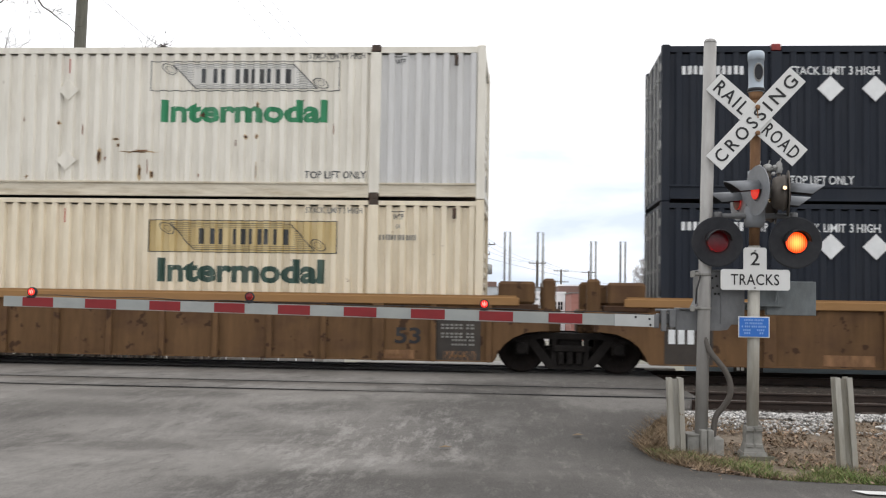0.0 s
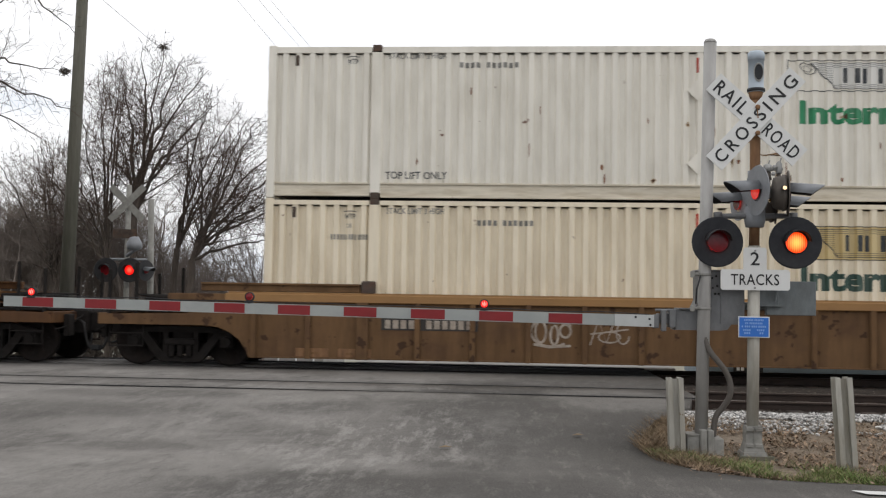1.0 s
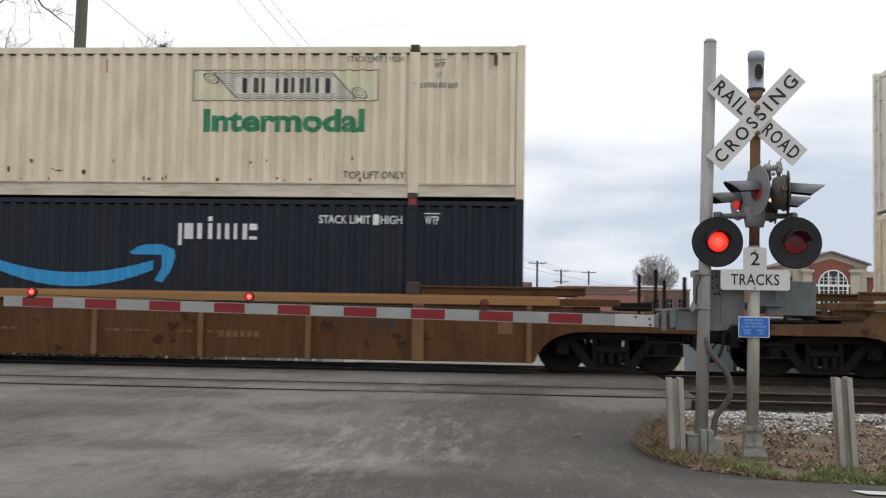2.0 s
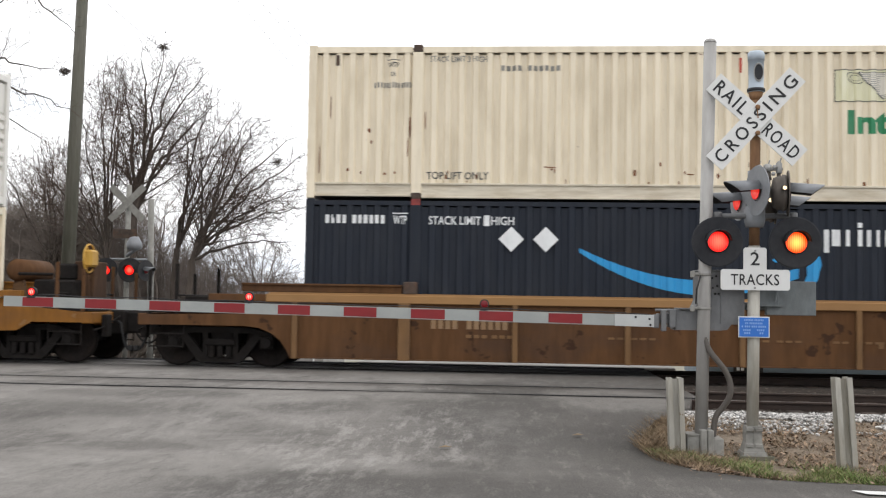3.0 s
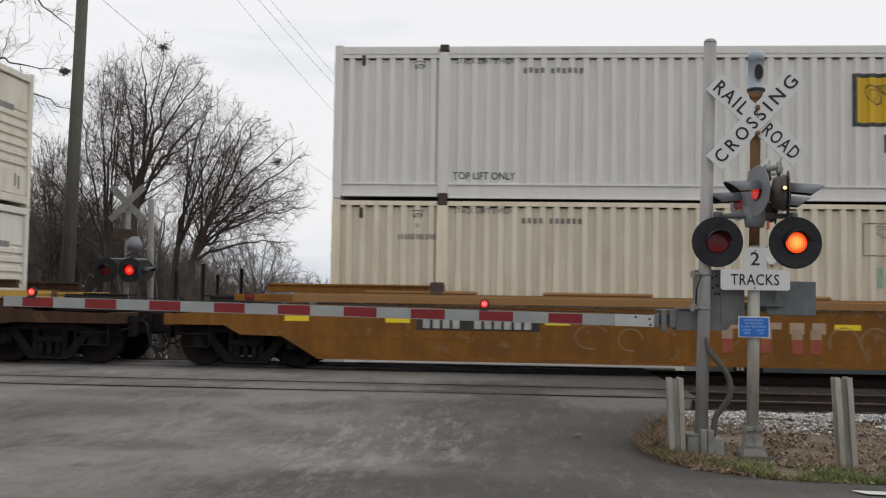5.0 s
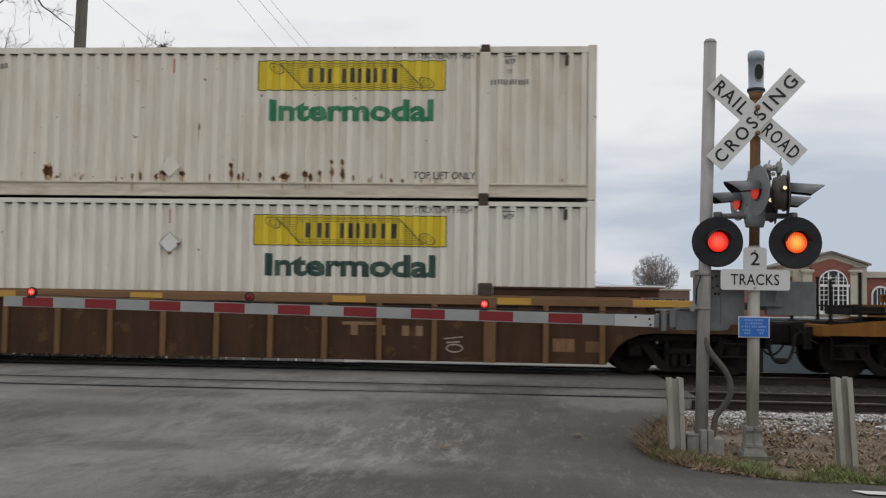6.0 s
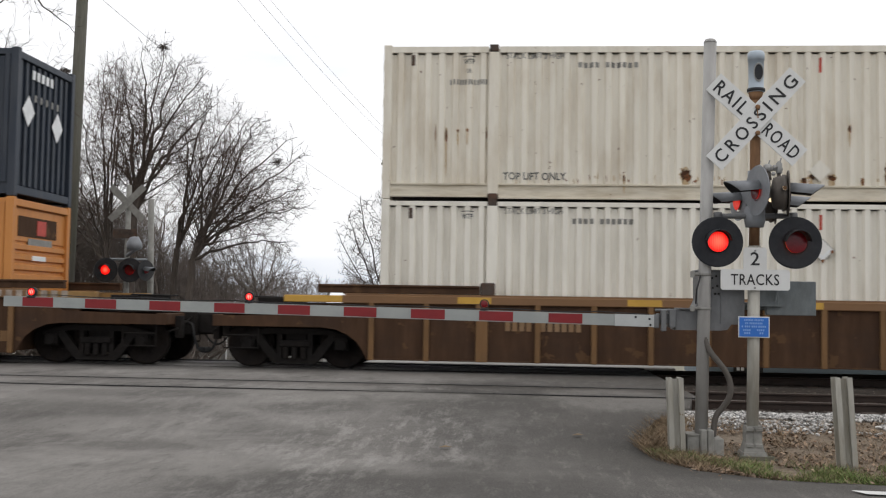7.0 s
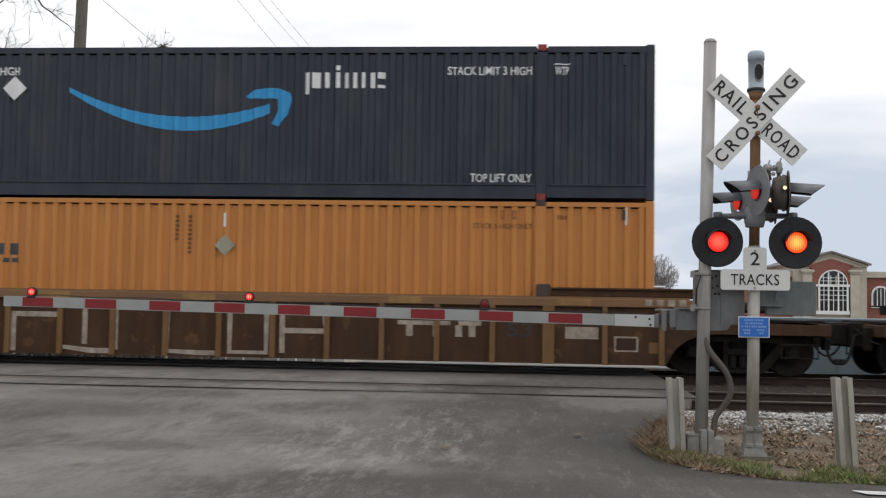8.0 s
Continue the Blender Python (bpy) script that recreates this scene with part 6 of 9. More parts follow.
plate(car_d, "owner_bars", (-0.25, 0.5, -0.75, 0.5, -0.5, 0.5, -0.1, 0.5), -1.0, 0.98, 0.72, 0.90, M_GRAFPINK)
scrawl(car_d, [loop(1.3 + 0.55 * k, 0.68, 0.26, 0.26, 0.3 * k, 3.6 + 0.3 * k) for k in range(4)] + [[(3.9, 0.95), (4.05, 0.6), (4.3, 0.42), (4.5, 0.7)], loop(5.3, 0.6, 0.16, 0.16), [(5.5, 0.9), (6.2, 0.98)], [(5.6, 0.78), (6.1, 0.86)]], M_GRAFPALE, 0.02)
scrawl(car_d, [loop(0.9 + 0.42 * k, 1.12, 0.21, 0.12, 0.2, 2.94) for k in range(16)] + [loop(2.2 + 0.5 * k, 0.62, 0.2, 0.2, 2.0, 5.6, 12, 0.1) for k in range(5)] + [loop(3.0, 0.85, 0.28, 0.12), loop(-3.2, 0.7, 0.3, 0.22, 0.5, 4.9), loop(-2.5, 0.66, 0.22, 0.2, 0, 5)], M_GRAFPALE, 0.013)

car_e = well_car("E", M_DKBROWN, "dirty dark brown well car with lighter ribs and yellow chord marks", METRE, rib_paint=M_RIBBROWN, lip=M_CHORDBROWNLIT)
plate(car_e, "number_bars", (1, 1, 1, 1, -1, 1, 1, 1, 1, 1, 1), -5.72, -4.3, 0.78, 0.96, M_GRAFPALE)
plate(car_e, "stencil", None, 7.30, 7.70, 0.42, 0.66, M_RUSTPOST)
plate(car_e, "stencil", None, 7.9, 8.15, 0.42, 0.62, M_RIBBROWN)
scrawl(car_e, [[(5.3, 0.62), (5.65, 0.66)], [(5.35, 0.55), (5.6, 0.57)], loop(5.5, 0.45, 0.15, 0.07)], M_GRAFFITI, 0.014)
plate(car_e, "owner_band", None, 3.4, 4.1, 0.85, 0.91, M_GRAFPALE)
plate(car_e, "owner_bars", (-0.45, 0.5, -0.9, 0.5, -0.7, 0.5, -0.2, 0.5, -0.1), 3.4, 5.0, 0.66, 0.85, M_GRAFPALE)

car_f = well_car("F", M_DKBROWN, "dirty dark brown well car with white sprayed bars between its ribs", METRE, rib_paint=M_RIBBROWN, lip=M_CHORDBROWNLIT)
plate(car_f, "owner_band", None, 3.37, 4.35, 0.87, 0.95, M_GRAFFITI)
plate(car_f, "owner_band", None, 4.50, 4.92, 0.87, 0.95, M_GRAFFITI)
plate(car_f, "owner_bars", (-0.45, 0.5, -0.9, 0.5, -0.7, 0.5, -0.2, 0.5, -0.1), 3.37, 4.9, 0.66, 0.87, M_GRAFFITI)
plate(car_f, "length_mark", "53", 5.38, 5.86, 0.68, 0.94, M_DARKPLATE)
plate(car_f, "stencil", None, 6.46, 7.06, 0.66, 0.88, M_GRAFFITI)
plate(car_f, "stencil", None, 7.35, 7.78, 0.44, 0.72, M_GRAFFITI)
plate(car_f, "stencil", None, 7.38, 7.75, 0.47, 0.69, M_DKBROWN, 0.038)
plate(car_f, "stencil", None, 7.98, 8.2, 0.42, 0.62, M_RIBBROWN)
scrawl(car_f, [[(-4.0, 1.0), (-4.0, 0.25)], [(-3.95, 0.95), (-3.15, 0.95)], [(-3.1, 1.1), (-3.1, 0.35), (-2.5, 0.28), (-2.1, 0.28)], [(-2.6, 1.1), (-2.6, 0.4)], [(-2.0, 1.1), (-2.0, 0.3)],
               [(-1.0, 1.1), (-1.0, 0.3), (-0.3, 0.27), (0.0, 0.27)], [(0.2, 1.1), (0.2, 0.3), (0.9, 0.3), (0.9, 1.05)], [(1.2, 1.05), (1.2, 0.3)], [(1.2, 0.72), (2.0, 0.72), (2.0, 1.0)]], M_GRAFFITI, 0.05, 0.034)
for car_, xs in ((car_e, (-0.64, 3.22, 6.28, -3.5, -6.6)), (car_f, (-0.7, 3.2, 6.3, -3.5, -6.6))):
    for x in xs:
        bm = boxes((x, x + 0.62, -1.506, -1.495, 1.27, 1.39))
        part("chord_mark", bm, M_CHORDYEL if car_ is car_e else M_CHORDDIRTY, car_, "worn yellow mark")
part("spray_paint", bars(7.9, 9.4, 1.28, 1.40, (1, 1, 1, 1, -0.4, 1, 1, 1), 0.4), M_GRAFFITI, car_f).location = (0, -1.512, 0)


# ---------------------------------------------------------------- crossing signals beside the road
FLASH = []


def smooth_line(points, k=6):
    """More points along a soft curve through the given ones."""
    p = [Vector(q) for q in points]
    out = []
    for i in range(len(p) - 1):
        a, b, c, d = p[max(0, i - 1)], p[i], p[i + 1], p[min(len(p) - 1, i + 2)]
        for j in range(k):
            t = j / k
            out.append(0.5 * (2 * b + (c - a) * t + (2 * a - 5 * b + 4 * c - d) * t * t + (3 * b - a - 3 * c + d) * t ** 3))
    return out + [p[-1]]



def shifted(bm, base):
    for v in bm.verts:
        v.co -= Vector(base)
    return bm


def loop_ring(bm, profile, centre, seg=36, axis="y", smooth=True):
    """A closed profile of (radius, along) turned about an axis; the middle stays open."""
    rings = []
    for r, h in profile:
        row = []
        for i in range(seg):
            t = 2 * math.pi * i / seg
            p = (r * math.cos(t), h, r * math.sin(t)) if axis == "y" else (h, r * math.cos(t), r * math.sin(t))
            row.append(bm.verts.new((p[0] + centre[0], p[1] + centre[1], p[2] + centre[2])))
        rings.append(row)
    for a, b in zip(rings, rings[1:] + rings[:1]):
        for i in range(seg):
            j = (i + 1) % seg
            bm.faces.new((a[i], a[j], b[j], b[i])).smooth = smooth
    bmesh.ops.recalc_face_normals(bm, faces=bm.faces[:])
    return bm


def visor(bm, centre, r, length, axis, sign, a0=0.15, a1=2.99, droop=0.25):
    """A half-round hood over a lens."""
    k = 14
    rows = []
    for rr in (r, r + 0.008):
        for s in (0.0, 1.0):
            row = []
            for i in range(k + 1):
                t = a0 + (a1 - a0) * i / k
                reach = length * (0.62 + 0.38 * math.sin(t)) * s
                drop = -droop * length * s * 0.3
                c, h = rr * math.cos(t), rr * math.sin(t) + drop
                p = (c, sign * reach, h) if axis == "y" else (sign * reach, c, h)
                row.append(bm.verts.new((p[0] + centre[0], p[1] + centre[1], p[2] + centre[2])))
            rows.append(row)
    for a, b in ((0, 1), (2, 3), (1, 3), (0, 2)):
        for i in range(k):
            f = bm.faces.new((rows[a][i], rows[a][i + 1], rows[b][i + 1], rows[b][i]))
            f.smooth = True
            f.material_index = 1 if (a, b) == (0, 1) else 0
    bmesh.ops.recalc_face_normals(bm, faces=bm.faces[:])
    return bm


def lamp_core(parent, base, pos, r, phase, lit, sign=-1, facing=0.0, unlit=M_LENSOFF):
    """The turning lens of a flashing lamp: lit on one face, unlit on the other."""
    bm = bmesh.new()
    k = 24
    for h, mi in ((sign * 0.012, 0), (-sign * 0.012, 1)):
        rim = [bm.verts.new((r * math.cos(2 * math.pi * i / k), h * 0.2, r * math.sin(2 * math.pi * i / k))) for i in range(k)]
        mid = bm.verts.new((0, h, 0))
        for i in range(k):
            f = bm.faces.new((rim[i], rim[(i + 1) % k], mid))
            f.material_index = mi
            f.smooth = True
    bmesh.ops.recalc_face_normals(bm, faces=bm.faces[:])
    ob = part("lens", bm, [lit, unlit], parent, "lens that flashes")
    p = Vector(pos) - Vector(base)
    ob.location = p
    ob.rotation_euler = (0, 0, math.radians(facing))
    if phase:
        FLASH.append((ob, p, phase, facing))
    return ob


def front_flasher(parent, base, x, y, z, phase, lit, r=0.25, disc_mat=M_DISC):
    """A lamp that faces the road: target disc, hood, housing and lens."""
    q = r / 0.25
    bm = loop_ring(bmesh.new(), [(0.112 * q, 0.0), (0.113 * q, -0.008), (0.238 * q, -0.008), (r, -0.002), (r, 0.012), (0.235 * q, 0.006), (0.14 * q, 0.012)], (x, y, z), smooth=False)
    d = part("target_disc", shifted(bm, base), disc_mat, parent, "dark round lamp target")
    bm = turned(bmesh.new(), [(0.125 * q, 0.008), (0.135 * q, 0.05), (0.12 * q, 0.16), (0.05 * q, 0.2)], True, 24, (x, y, z))
    part("housing", shifted(bm, base), M_BLACK, d)
    part("hood", shifted(visor(bmesh.new(), (x, y - 0.015, z), 0.118 * q, 0.20, "y", -1), base), [M_BLACK, M_BLACK], d)
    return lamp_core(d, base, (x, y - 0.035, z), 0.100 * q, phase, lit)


def side_flasher(parent, base, x, y, z, sign, r=0.25, tilt=0.0, back=None, phase="", drum=False):
    """A lamp that faces along the tracks, seen edge on."""
    bm = loop_ring(bmesh.new(), [(0.105, 0.004 * sign), (r, 0.004 * sign), (r, -0.006 * sign), (0.105, -0.006 * sign)], (0, 0, 0), 40, "x", False)
    bmesh.ops.rotate(bm, verts=bm.verts[:], cent=(0, 0, 0), matrix=Matrix.Rotation(tilt, 3, "Z"))
    for v in bm.verts:
        v.co += Vector((x, y, z))
    d = part("target_disc", shifted(bm, base), back or M_ALU, parent, "round lamp target seen edge on")
    bm = bmesh.new()
    bm2 = turned(bm, [(0.15, 0.0), (0.178, 0.012), (0.185, 0.03), (0.185, 0.045), (0.17, 0.052), (0.165, 0.10), (0.15, 0.135), (0.08, 0.15), (0.03, 0.155)] if drum else [(0.09, 0.0), (0.10, 0.03), (0.07, 0.08), (0.03, 0.10)], True, 28)
    bmesh.ops.rotate(bm2, verts=bm2.verts[:], cent=(0, 0, 0), matrix=Matrix.Rotation(sign * math.pi / 2 + tilt, 3, "Z"))
    for v in bm2.verts:
        v.co += Vector((x - sign * 0.01, y, z))
    part("housing", shifted(bm2, base), back or M_ALU, d)
    bm = visor(bmesh.new(), (0, 0, 0), 0.098, 0.35, "x", sign, 0.05, 3.09)
    bmesh.ops.rotate(bm, verts=bm.verts[:], cent=(0, 0, 0), matrix=Matrix.Rotation(tilt, 3, "Z"))
    for v in bm.verts:
        v.co += Vector((x, y, z))
    part("hood", shifted(bm, base), [M_ALU, M_BLACK], d)
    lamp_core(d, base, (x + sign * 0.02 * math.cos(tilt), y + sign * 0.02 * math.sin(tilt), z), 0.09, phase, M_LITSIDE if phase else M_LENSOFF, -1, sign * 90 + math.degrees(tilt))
    return d


def board(parent, base, a, b, width, y, words, material=M_SIGN, flat_back=False):
    """One sign board of a crossbuck from a to b (x, z), with its words along it."""
    ax, az = a
    bx, bz = b
    ln = math.hypot(bx - ax, bz - az)
    ang = math.atan2(bz - az, bx - ax)
    rot = Matrix.Rotation(-ang, 3, "Y")
    mid = Vector(((ax + bx) / 2, y, (az + bz) / 2))
    bm = boxes((-ln / 2, ln / 2, -0.006, 0.006, -width / 2, width / 2), bevel=0.002)
    for v in bm.verts:
        v.co = rot @ v.co + mid
    bd = part("sign_board", shifted(bm, base), material, parent)
    for body, x0, x1 in words:
        bm = word(body, x0, x1, -0.31 * width, 0.31 * width)
        for v in bm.verts:
            v.co.y = -0.009
            v.co = rot @ v.co + mid
        for f in bm.faces:
            f.normal_update()
            if f.normal.y > 0:
                f.normal_flip()
        part("lettering", shifted(bm, base), M_BLACK, bd, "black sign lettering")
    return bd


SY = -8.66
M_WEIGHT = surface("weathered_grey_counterweight", (0.145, 0.16, 0.165), 0.6, 0.15, 0.2, (9, 9, 4), (0.10, 0.105, 0.10), 0.6, (5, 5, 2.5))
M_MASTGREY = surface("pale_galvanised_mast", (0.36, 0.35, 0.335), 0.55, 0.15, 0.15, (9, 9, 2), (0.27, 0.26, 0.235), 0.6, (5, 5, 1.2))
M_BACKDARK = surface("rust_brown_lamp_back", (0.12, 0.104, 0.09), 0.6, 0.2, 0.2, (9, 9, 9), (0.14, 0.13, 0.12), 0.5, (6, 6, 6))
M_TINYOFF = surface("unlit_amber_lens", (0.12, 0.06, 0.02), 0.25, 0, 0.1, (30, 30, 30), dirt_amount=0.0, bump=0)
M_CASE = surface("dull_grey_cast_case", (0.15, 0.152, 0.155), 0.55, 0.2, 0.15, (9, 9, 6), (0.13, 0.13, 0.125), 0.6, (5, 5, 3))
# --- the signal mast
B1 = (2.34, SY, -0.2)
sig = thing("crossing_signal", pose(2.326, SY, -0.2), "railroad crossing signal with white crossbuck boards and flashing red lamps", "crossing signal")
bm = rod(bmesh.new(), (2.34, SY, -0.12), (2.358, SY, 1.9), 0.06, seg=20)
part("mast_foot", shifted(bm, B1), M_GALVDIRT, sig, "stained pale grey lower mast")
bm = rod(bmesh.new(), (2.358, SY, 1.9), (2.373, SY, 3.47), 0.052, seg=20)
part("mast_head", shifted(bm, B1), M_RUSTPOST, sig, "rusted upper mast")
bm = bmesh.new()
for s0, s1, z0, z1 in ((0.125, 0.115, -0.2, -0.165), (0.105, 0.08, -0.165, -0.07), (0.08, 0.078, -0.07, 0.09)):
    vs = [bm.verts.new((2.34 + sx * q, SY + sy * q, z)) for q, z in ((s0, z0), (s1, z1)) for sx, sy in ((-1, -1), (1, -1), (1, 1), (-1, 1))]
    for i in range(4):
        bm.faces.new((vs[i], vs[(i + 1) % 4], vs[4 + (i + 1) % 4], vs[4 + i]))
    bm.faces.new(vs[4:])
for sx in (-0.045, 0.045):
    for z in (-0.10, 0.06):
        box(bm, 2.34 + sx - 0.035, 2.34 + sx + 0.035, SY - 0.105, SY - 0.08, z - 0.018, z + 0.018, 0.004)
bmesh.ops.recalc_face_normals(bm, faces=bm.faces[:])
box(bm, 2.335, 2.345, SY - 0.092, SY - 0.08, -0.12, 0.09)
part("mast_base", shifted(bm, B1), M_BASEGREY, sig, "bolted cast base")
part("concrete_pad", shifted(boxes((2.16, 2.56, SY - 0.20, SY + 0.24, -0.36, -0.2), bevel=0.03), B1), M_PADBROWN, sig, "dark mossy concrete pad")
# bell
bm = turned(bmesh.new(), [(0.07, 3.47), (0.085, 3.475), (0.08, 3.52), (0.075, 3.53), (0.078, 3.80), (0.084, 3.80), (0.084, 3.875), (0.07, 3.892), (0.01, 3.897)], False, 24, (2.376, SY, 0))
bell = part("bell", shifted(bm, B1), surface("pale_blue_grey_plastic", (0.42, 0.48, 0.54), 0.5, 0, 0.06, (5, 5, 5), (0.3, 0.34, 0.38), 0.3, (4, 4, 2)), sig, "pale grey electronic bell")
bm = loop_ring(bmesh.new(), [(0.04, 0.0), (0.048, -0.008), (0.052, 0.0)], (0, 0, 0), 20)
for v in bm.verts:
    v.co.z *= 1.9
    v.co += Vector((2.385, SY - 0.079, 3.665))
part("bell_grille_rim", shifted(bm, B1), M_GALV, bell)
bm = bmesh.new()
bm.faces.new([bm.verts.new((2.385 + 0.042 * math.cos(t * 0.314), SY - 0.081, 3.665 + 0.08 * math.sin(t * 0.314))) for t in range(20)][::-1])
part("bell_grille", shifted(bm, B1), M_DISC, bell, "dark oval grille")
part("bell_collar", shifted(turned(bmesh.new(), [(0.086, 3.475), (0.09, 3.48), (0.09, 3.505), (0.086, 3.51)], False, 24, (2.376, SY, 0)), B1), M_BLACK, bell)
part("bell_cone", shifted(turned(bmesh.new(), [(0.05, 3.38), (0.075, 3.47), (0.02, 3.472)], False, 20, (2.373, SY, 0)), B1), M_RUSTPOST, bell)
# crossbuck
board(sig, B1, (1.930, 3.566), (2.792, 2.788), 0.226, SY - 0.085, (("RAIL", -0.53, -0.14), ("ROAD", 0.12, 0.54)))
b2 = board(sig, B1, (1.936, 2.728), (2.766, 3.634), 0.216, SY - 0.101, (("CROS", -0.565, -0.02), ("SING", 0.02, 0.565)))
bm = bmesh.new()
for z in (3.30, 3.035):
    turned(bm, [(0.022, 0.0), (0.026, -0.012), (0.012, -0.02)], True, 12, (2.368, SY - 0.107, z))
rod(bm, (2.362, SY - 0.105, 3.30), (2.372, SY - 0.108, 3.19), 0.006, seg=6)
part("sign_bolt", shifted(bm, B1), M_RUSTPOST, b2)
# count of tracks
ch = 0.018
o = [(2.008 + ch, 1.450), (2.692 - ch, 1.450), (2.692, 1.450 + ch), (2.692, 1.658 - ch), (2.692 - ch, 1.658), (2.463, 1.658), (2.463, 1.879 - ch), (2.463 - ch, 1.879), (2.233 + ch, 1.879), (2.233, 1.879 - ch), (2.233, 1.658), (2.008 + ch, 1.658), (2.008, 1.658 - ch), (2.008, 1.450 + ch)]
cs = part("count_sign", shifted(prism(bmesh.new(), o, SY - 0.085, SY - 0.077), B1), M_SIGN, sig, "white sign counting the tracks")
for body, x0, x1, z0, z1 in (("2", 2.302, 2.392, 1.700, 1.832), ("TRACKS", 2.108, 2.585, 1.500, 1.612)):
    bm = word(body, x0, x1, z0, z1)
    for v in bm.verts:
        v.co.y = SY - 0.088
    for f in bm.faces:
        f.normal_update()
        if f.normal.y > 0:
            f.normal_flip()
    part("lettering", shifted(bm, B1), M_BLACK, cs, "black sign lettering")
bm = bmesh.new()
for x, z in ((2.345, 1.473), (2.350, 1.845)):
    turned(bm, [(0.012, 0.0), (0.012, -0.006), (0.004, -0.01)], True, 10, (x, SY - 0.086, z))
part("sign_bolt", shifted(bm, B1), M_GALV, cs)
# blue notice
bs = part("notice_sign", shifted(boxes((2.183, 2.491, SY - 0.085, SY - 0.078, 0.974, 1.185), bevel=0.003), B1), M_SIGN, sig, "blue emergency notice with a white rim")
part("notice_field", shifted(boxes((2.193, 2.481, SY - 0.089, SY - 0.084, 0.984, 1.175)), B1), M_SIGNBLUE, bs)
rows = [(1.140, (1, 1, 1, 1, 1, 1, -0.5, 1, 1, 1, 1, 1, 1), 0.04), (1.108, (1, 1, -0.5, 1, 1, 1, 1, 1, 1, 1, 1), 0.05), (1.076, (1, -0.5, 1, 1, 1, -0.4, 1, 1, 1, -0.4, 1, 1, 1, 1), 0.015), (1.040, (1, 1, 1, 1, -3.0, 1, 1, 1, 1), 0.03), (1.010, (1, 1, 1, -4, 1, 1), 0.04)]
for z, wd, inset in rows:
    bm = bars(2.20 + inset, 2.474 - inset, z, z + 0.018, wd, 0.3)
    for v in bm.verts:
        v.co.y = SY - 0.092
    part("notice_bars", shifted(bm, B1), M_NOTICETEXT, bs)
# lamp arm and lamps
bm = bmesh.new()
rod(bm, (1.97, SY - 0.02, 2.198), (2.76, SY - 0.02, 2.206), 0.028, seg=12)
for x in (1.99, 2.74):
    rod(bm, (x, SY - 0.02, 2.2), (x, SY + 0.03, 2.0), 0.024, seg=10)
    turned(bm, [(0.035, 2.17), (0.045, 2.18), (0.045, 2.23), (0.035, 2.24)], False, 12, (x, SY - 0.02, 0))
part("lamp_arm", shifted(bm, B1), M_CASE, sig, "grey steel lamp arm")
bm = turned(bmesh.new(), [(0.02, 2.08), (0.09, 2.09), (0.105, 2.15), (0.105, 2.27), (0.07, 2.32), (0.07, 2.66), (0.03, 2.68)], False, 16, (2.362, SY, 0))
part("junction_box", shifted(bm, B1), M_ALU, sig)
bm = bmesh.new()
rod(bm, (2.36, SY, 2.675), (2.64, SY, 2.685), 0.016, seg=10)
for x, z, r, h in ((2.395, 2.69, 0.034, 0.035), (2.486, 2.695, 0.042, 0.036), (2.60, 2.695, 0.032, 0.06)):
    turned(bm, [(r * 0.7, z - h), (r, z - h * 0.8), (r, z + h * 0.7), (r * 0.6, z + h), (0.012, z + h * 1.1)], False, 12, (x, SY - 0.02, 0))
    rod(bm, (x + 0.01, SY - 0.02, z + h), (x + 0.022, SY - 0.02, z + h + 0.04), 0.007, seg=6)
for x, z in ((2.545, 2.70), (2.535, 2.63), (2.43, 2.665)):
    turned(bm, [(0.012, 0.0), (0.022, -0.004), (0.022, -0.02), (0.008, -0.026)], True, 6, (x, SY - 0.045, z))
part("lamp_bracket", shifted(bm, B1), M_GALV, sig, "pale fittings above the side lamps")
bm = bmesh.new()
rod(bm, (2.486, SY, 2.66), (2.50, SY, 2.57), 0.034, seg=12)
rod(bm, (2.50, SY, 2.58), (2.515, SY + 0.03, 2.44), 0.018, seg=10)
rod(bm, (2.60, SY, 2.65), (2.60, SY - 0.04, 2.55), 0.020, seg=10)
for z in (2.42, 2.455, 2.49, 2.525):
    turned(bm, [(0.05, z), (0.062, z + 0.004), (0.062, z + 0.016), (0.05, z + 0.02)], False, 16, (2.455, SY + 0.02, 0))
rod(bm, (2.455, SY + 0.02, 2.34), (2.455, SY + 0.02, 2.56), 0.048, seg=14)
rod(bm, (2.40, SY, 2.37), (2.62, SY + 0.2, 2.37), 0.018, seg=8)
hose(bm, [(2.655, SY - 0.10, 2.33), (2.665, SY - 0.10, 2.27), (2.68, SY - 0.05, 2.21)], 0.012, 6)
part("lamp_knuckle", shifted(bm, B1), M_BACKDARK, sig, "dark weathered swivel between the side lamps")
front_flasher(sig, B1, 1.973, SY - 0.10, 1.930, "L", M_LITRED, 0.255)
front_flasher(sig, B1, 2.742, SY - 0.10, 1.930, "R", M_LITORANGE, 0.262)
side_flasher(sig, B1, 2.338, SY - 0.22, 2.44, -1, 0.25, 0.26, None, "R")
side_flasher(sig, B1, 2.262, SY + 0.30, 2.38, -1, 0.20, 0.22, None, "L")
side_flasher(sig, B1, 2.655, SY - 0.16, 2.425, 1, 0.225, -0.16, M_BACKDARK, drum=True)
side_flasher(sig, B1, 2.63, SY + 0.26, 2.345, 1, 0.20, -0.16, M_BACKDARK, drum=True)
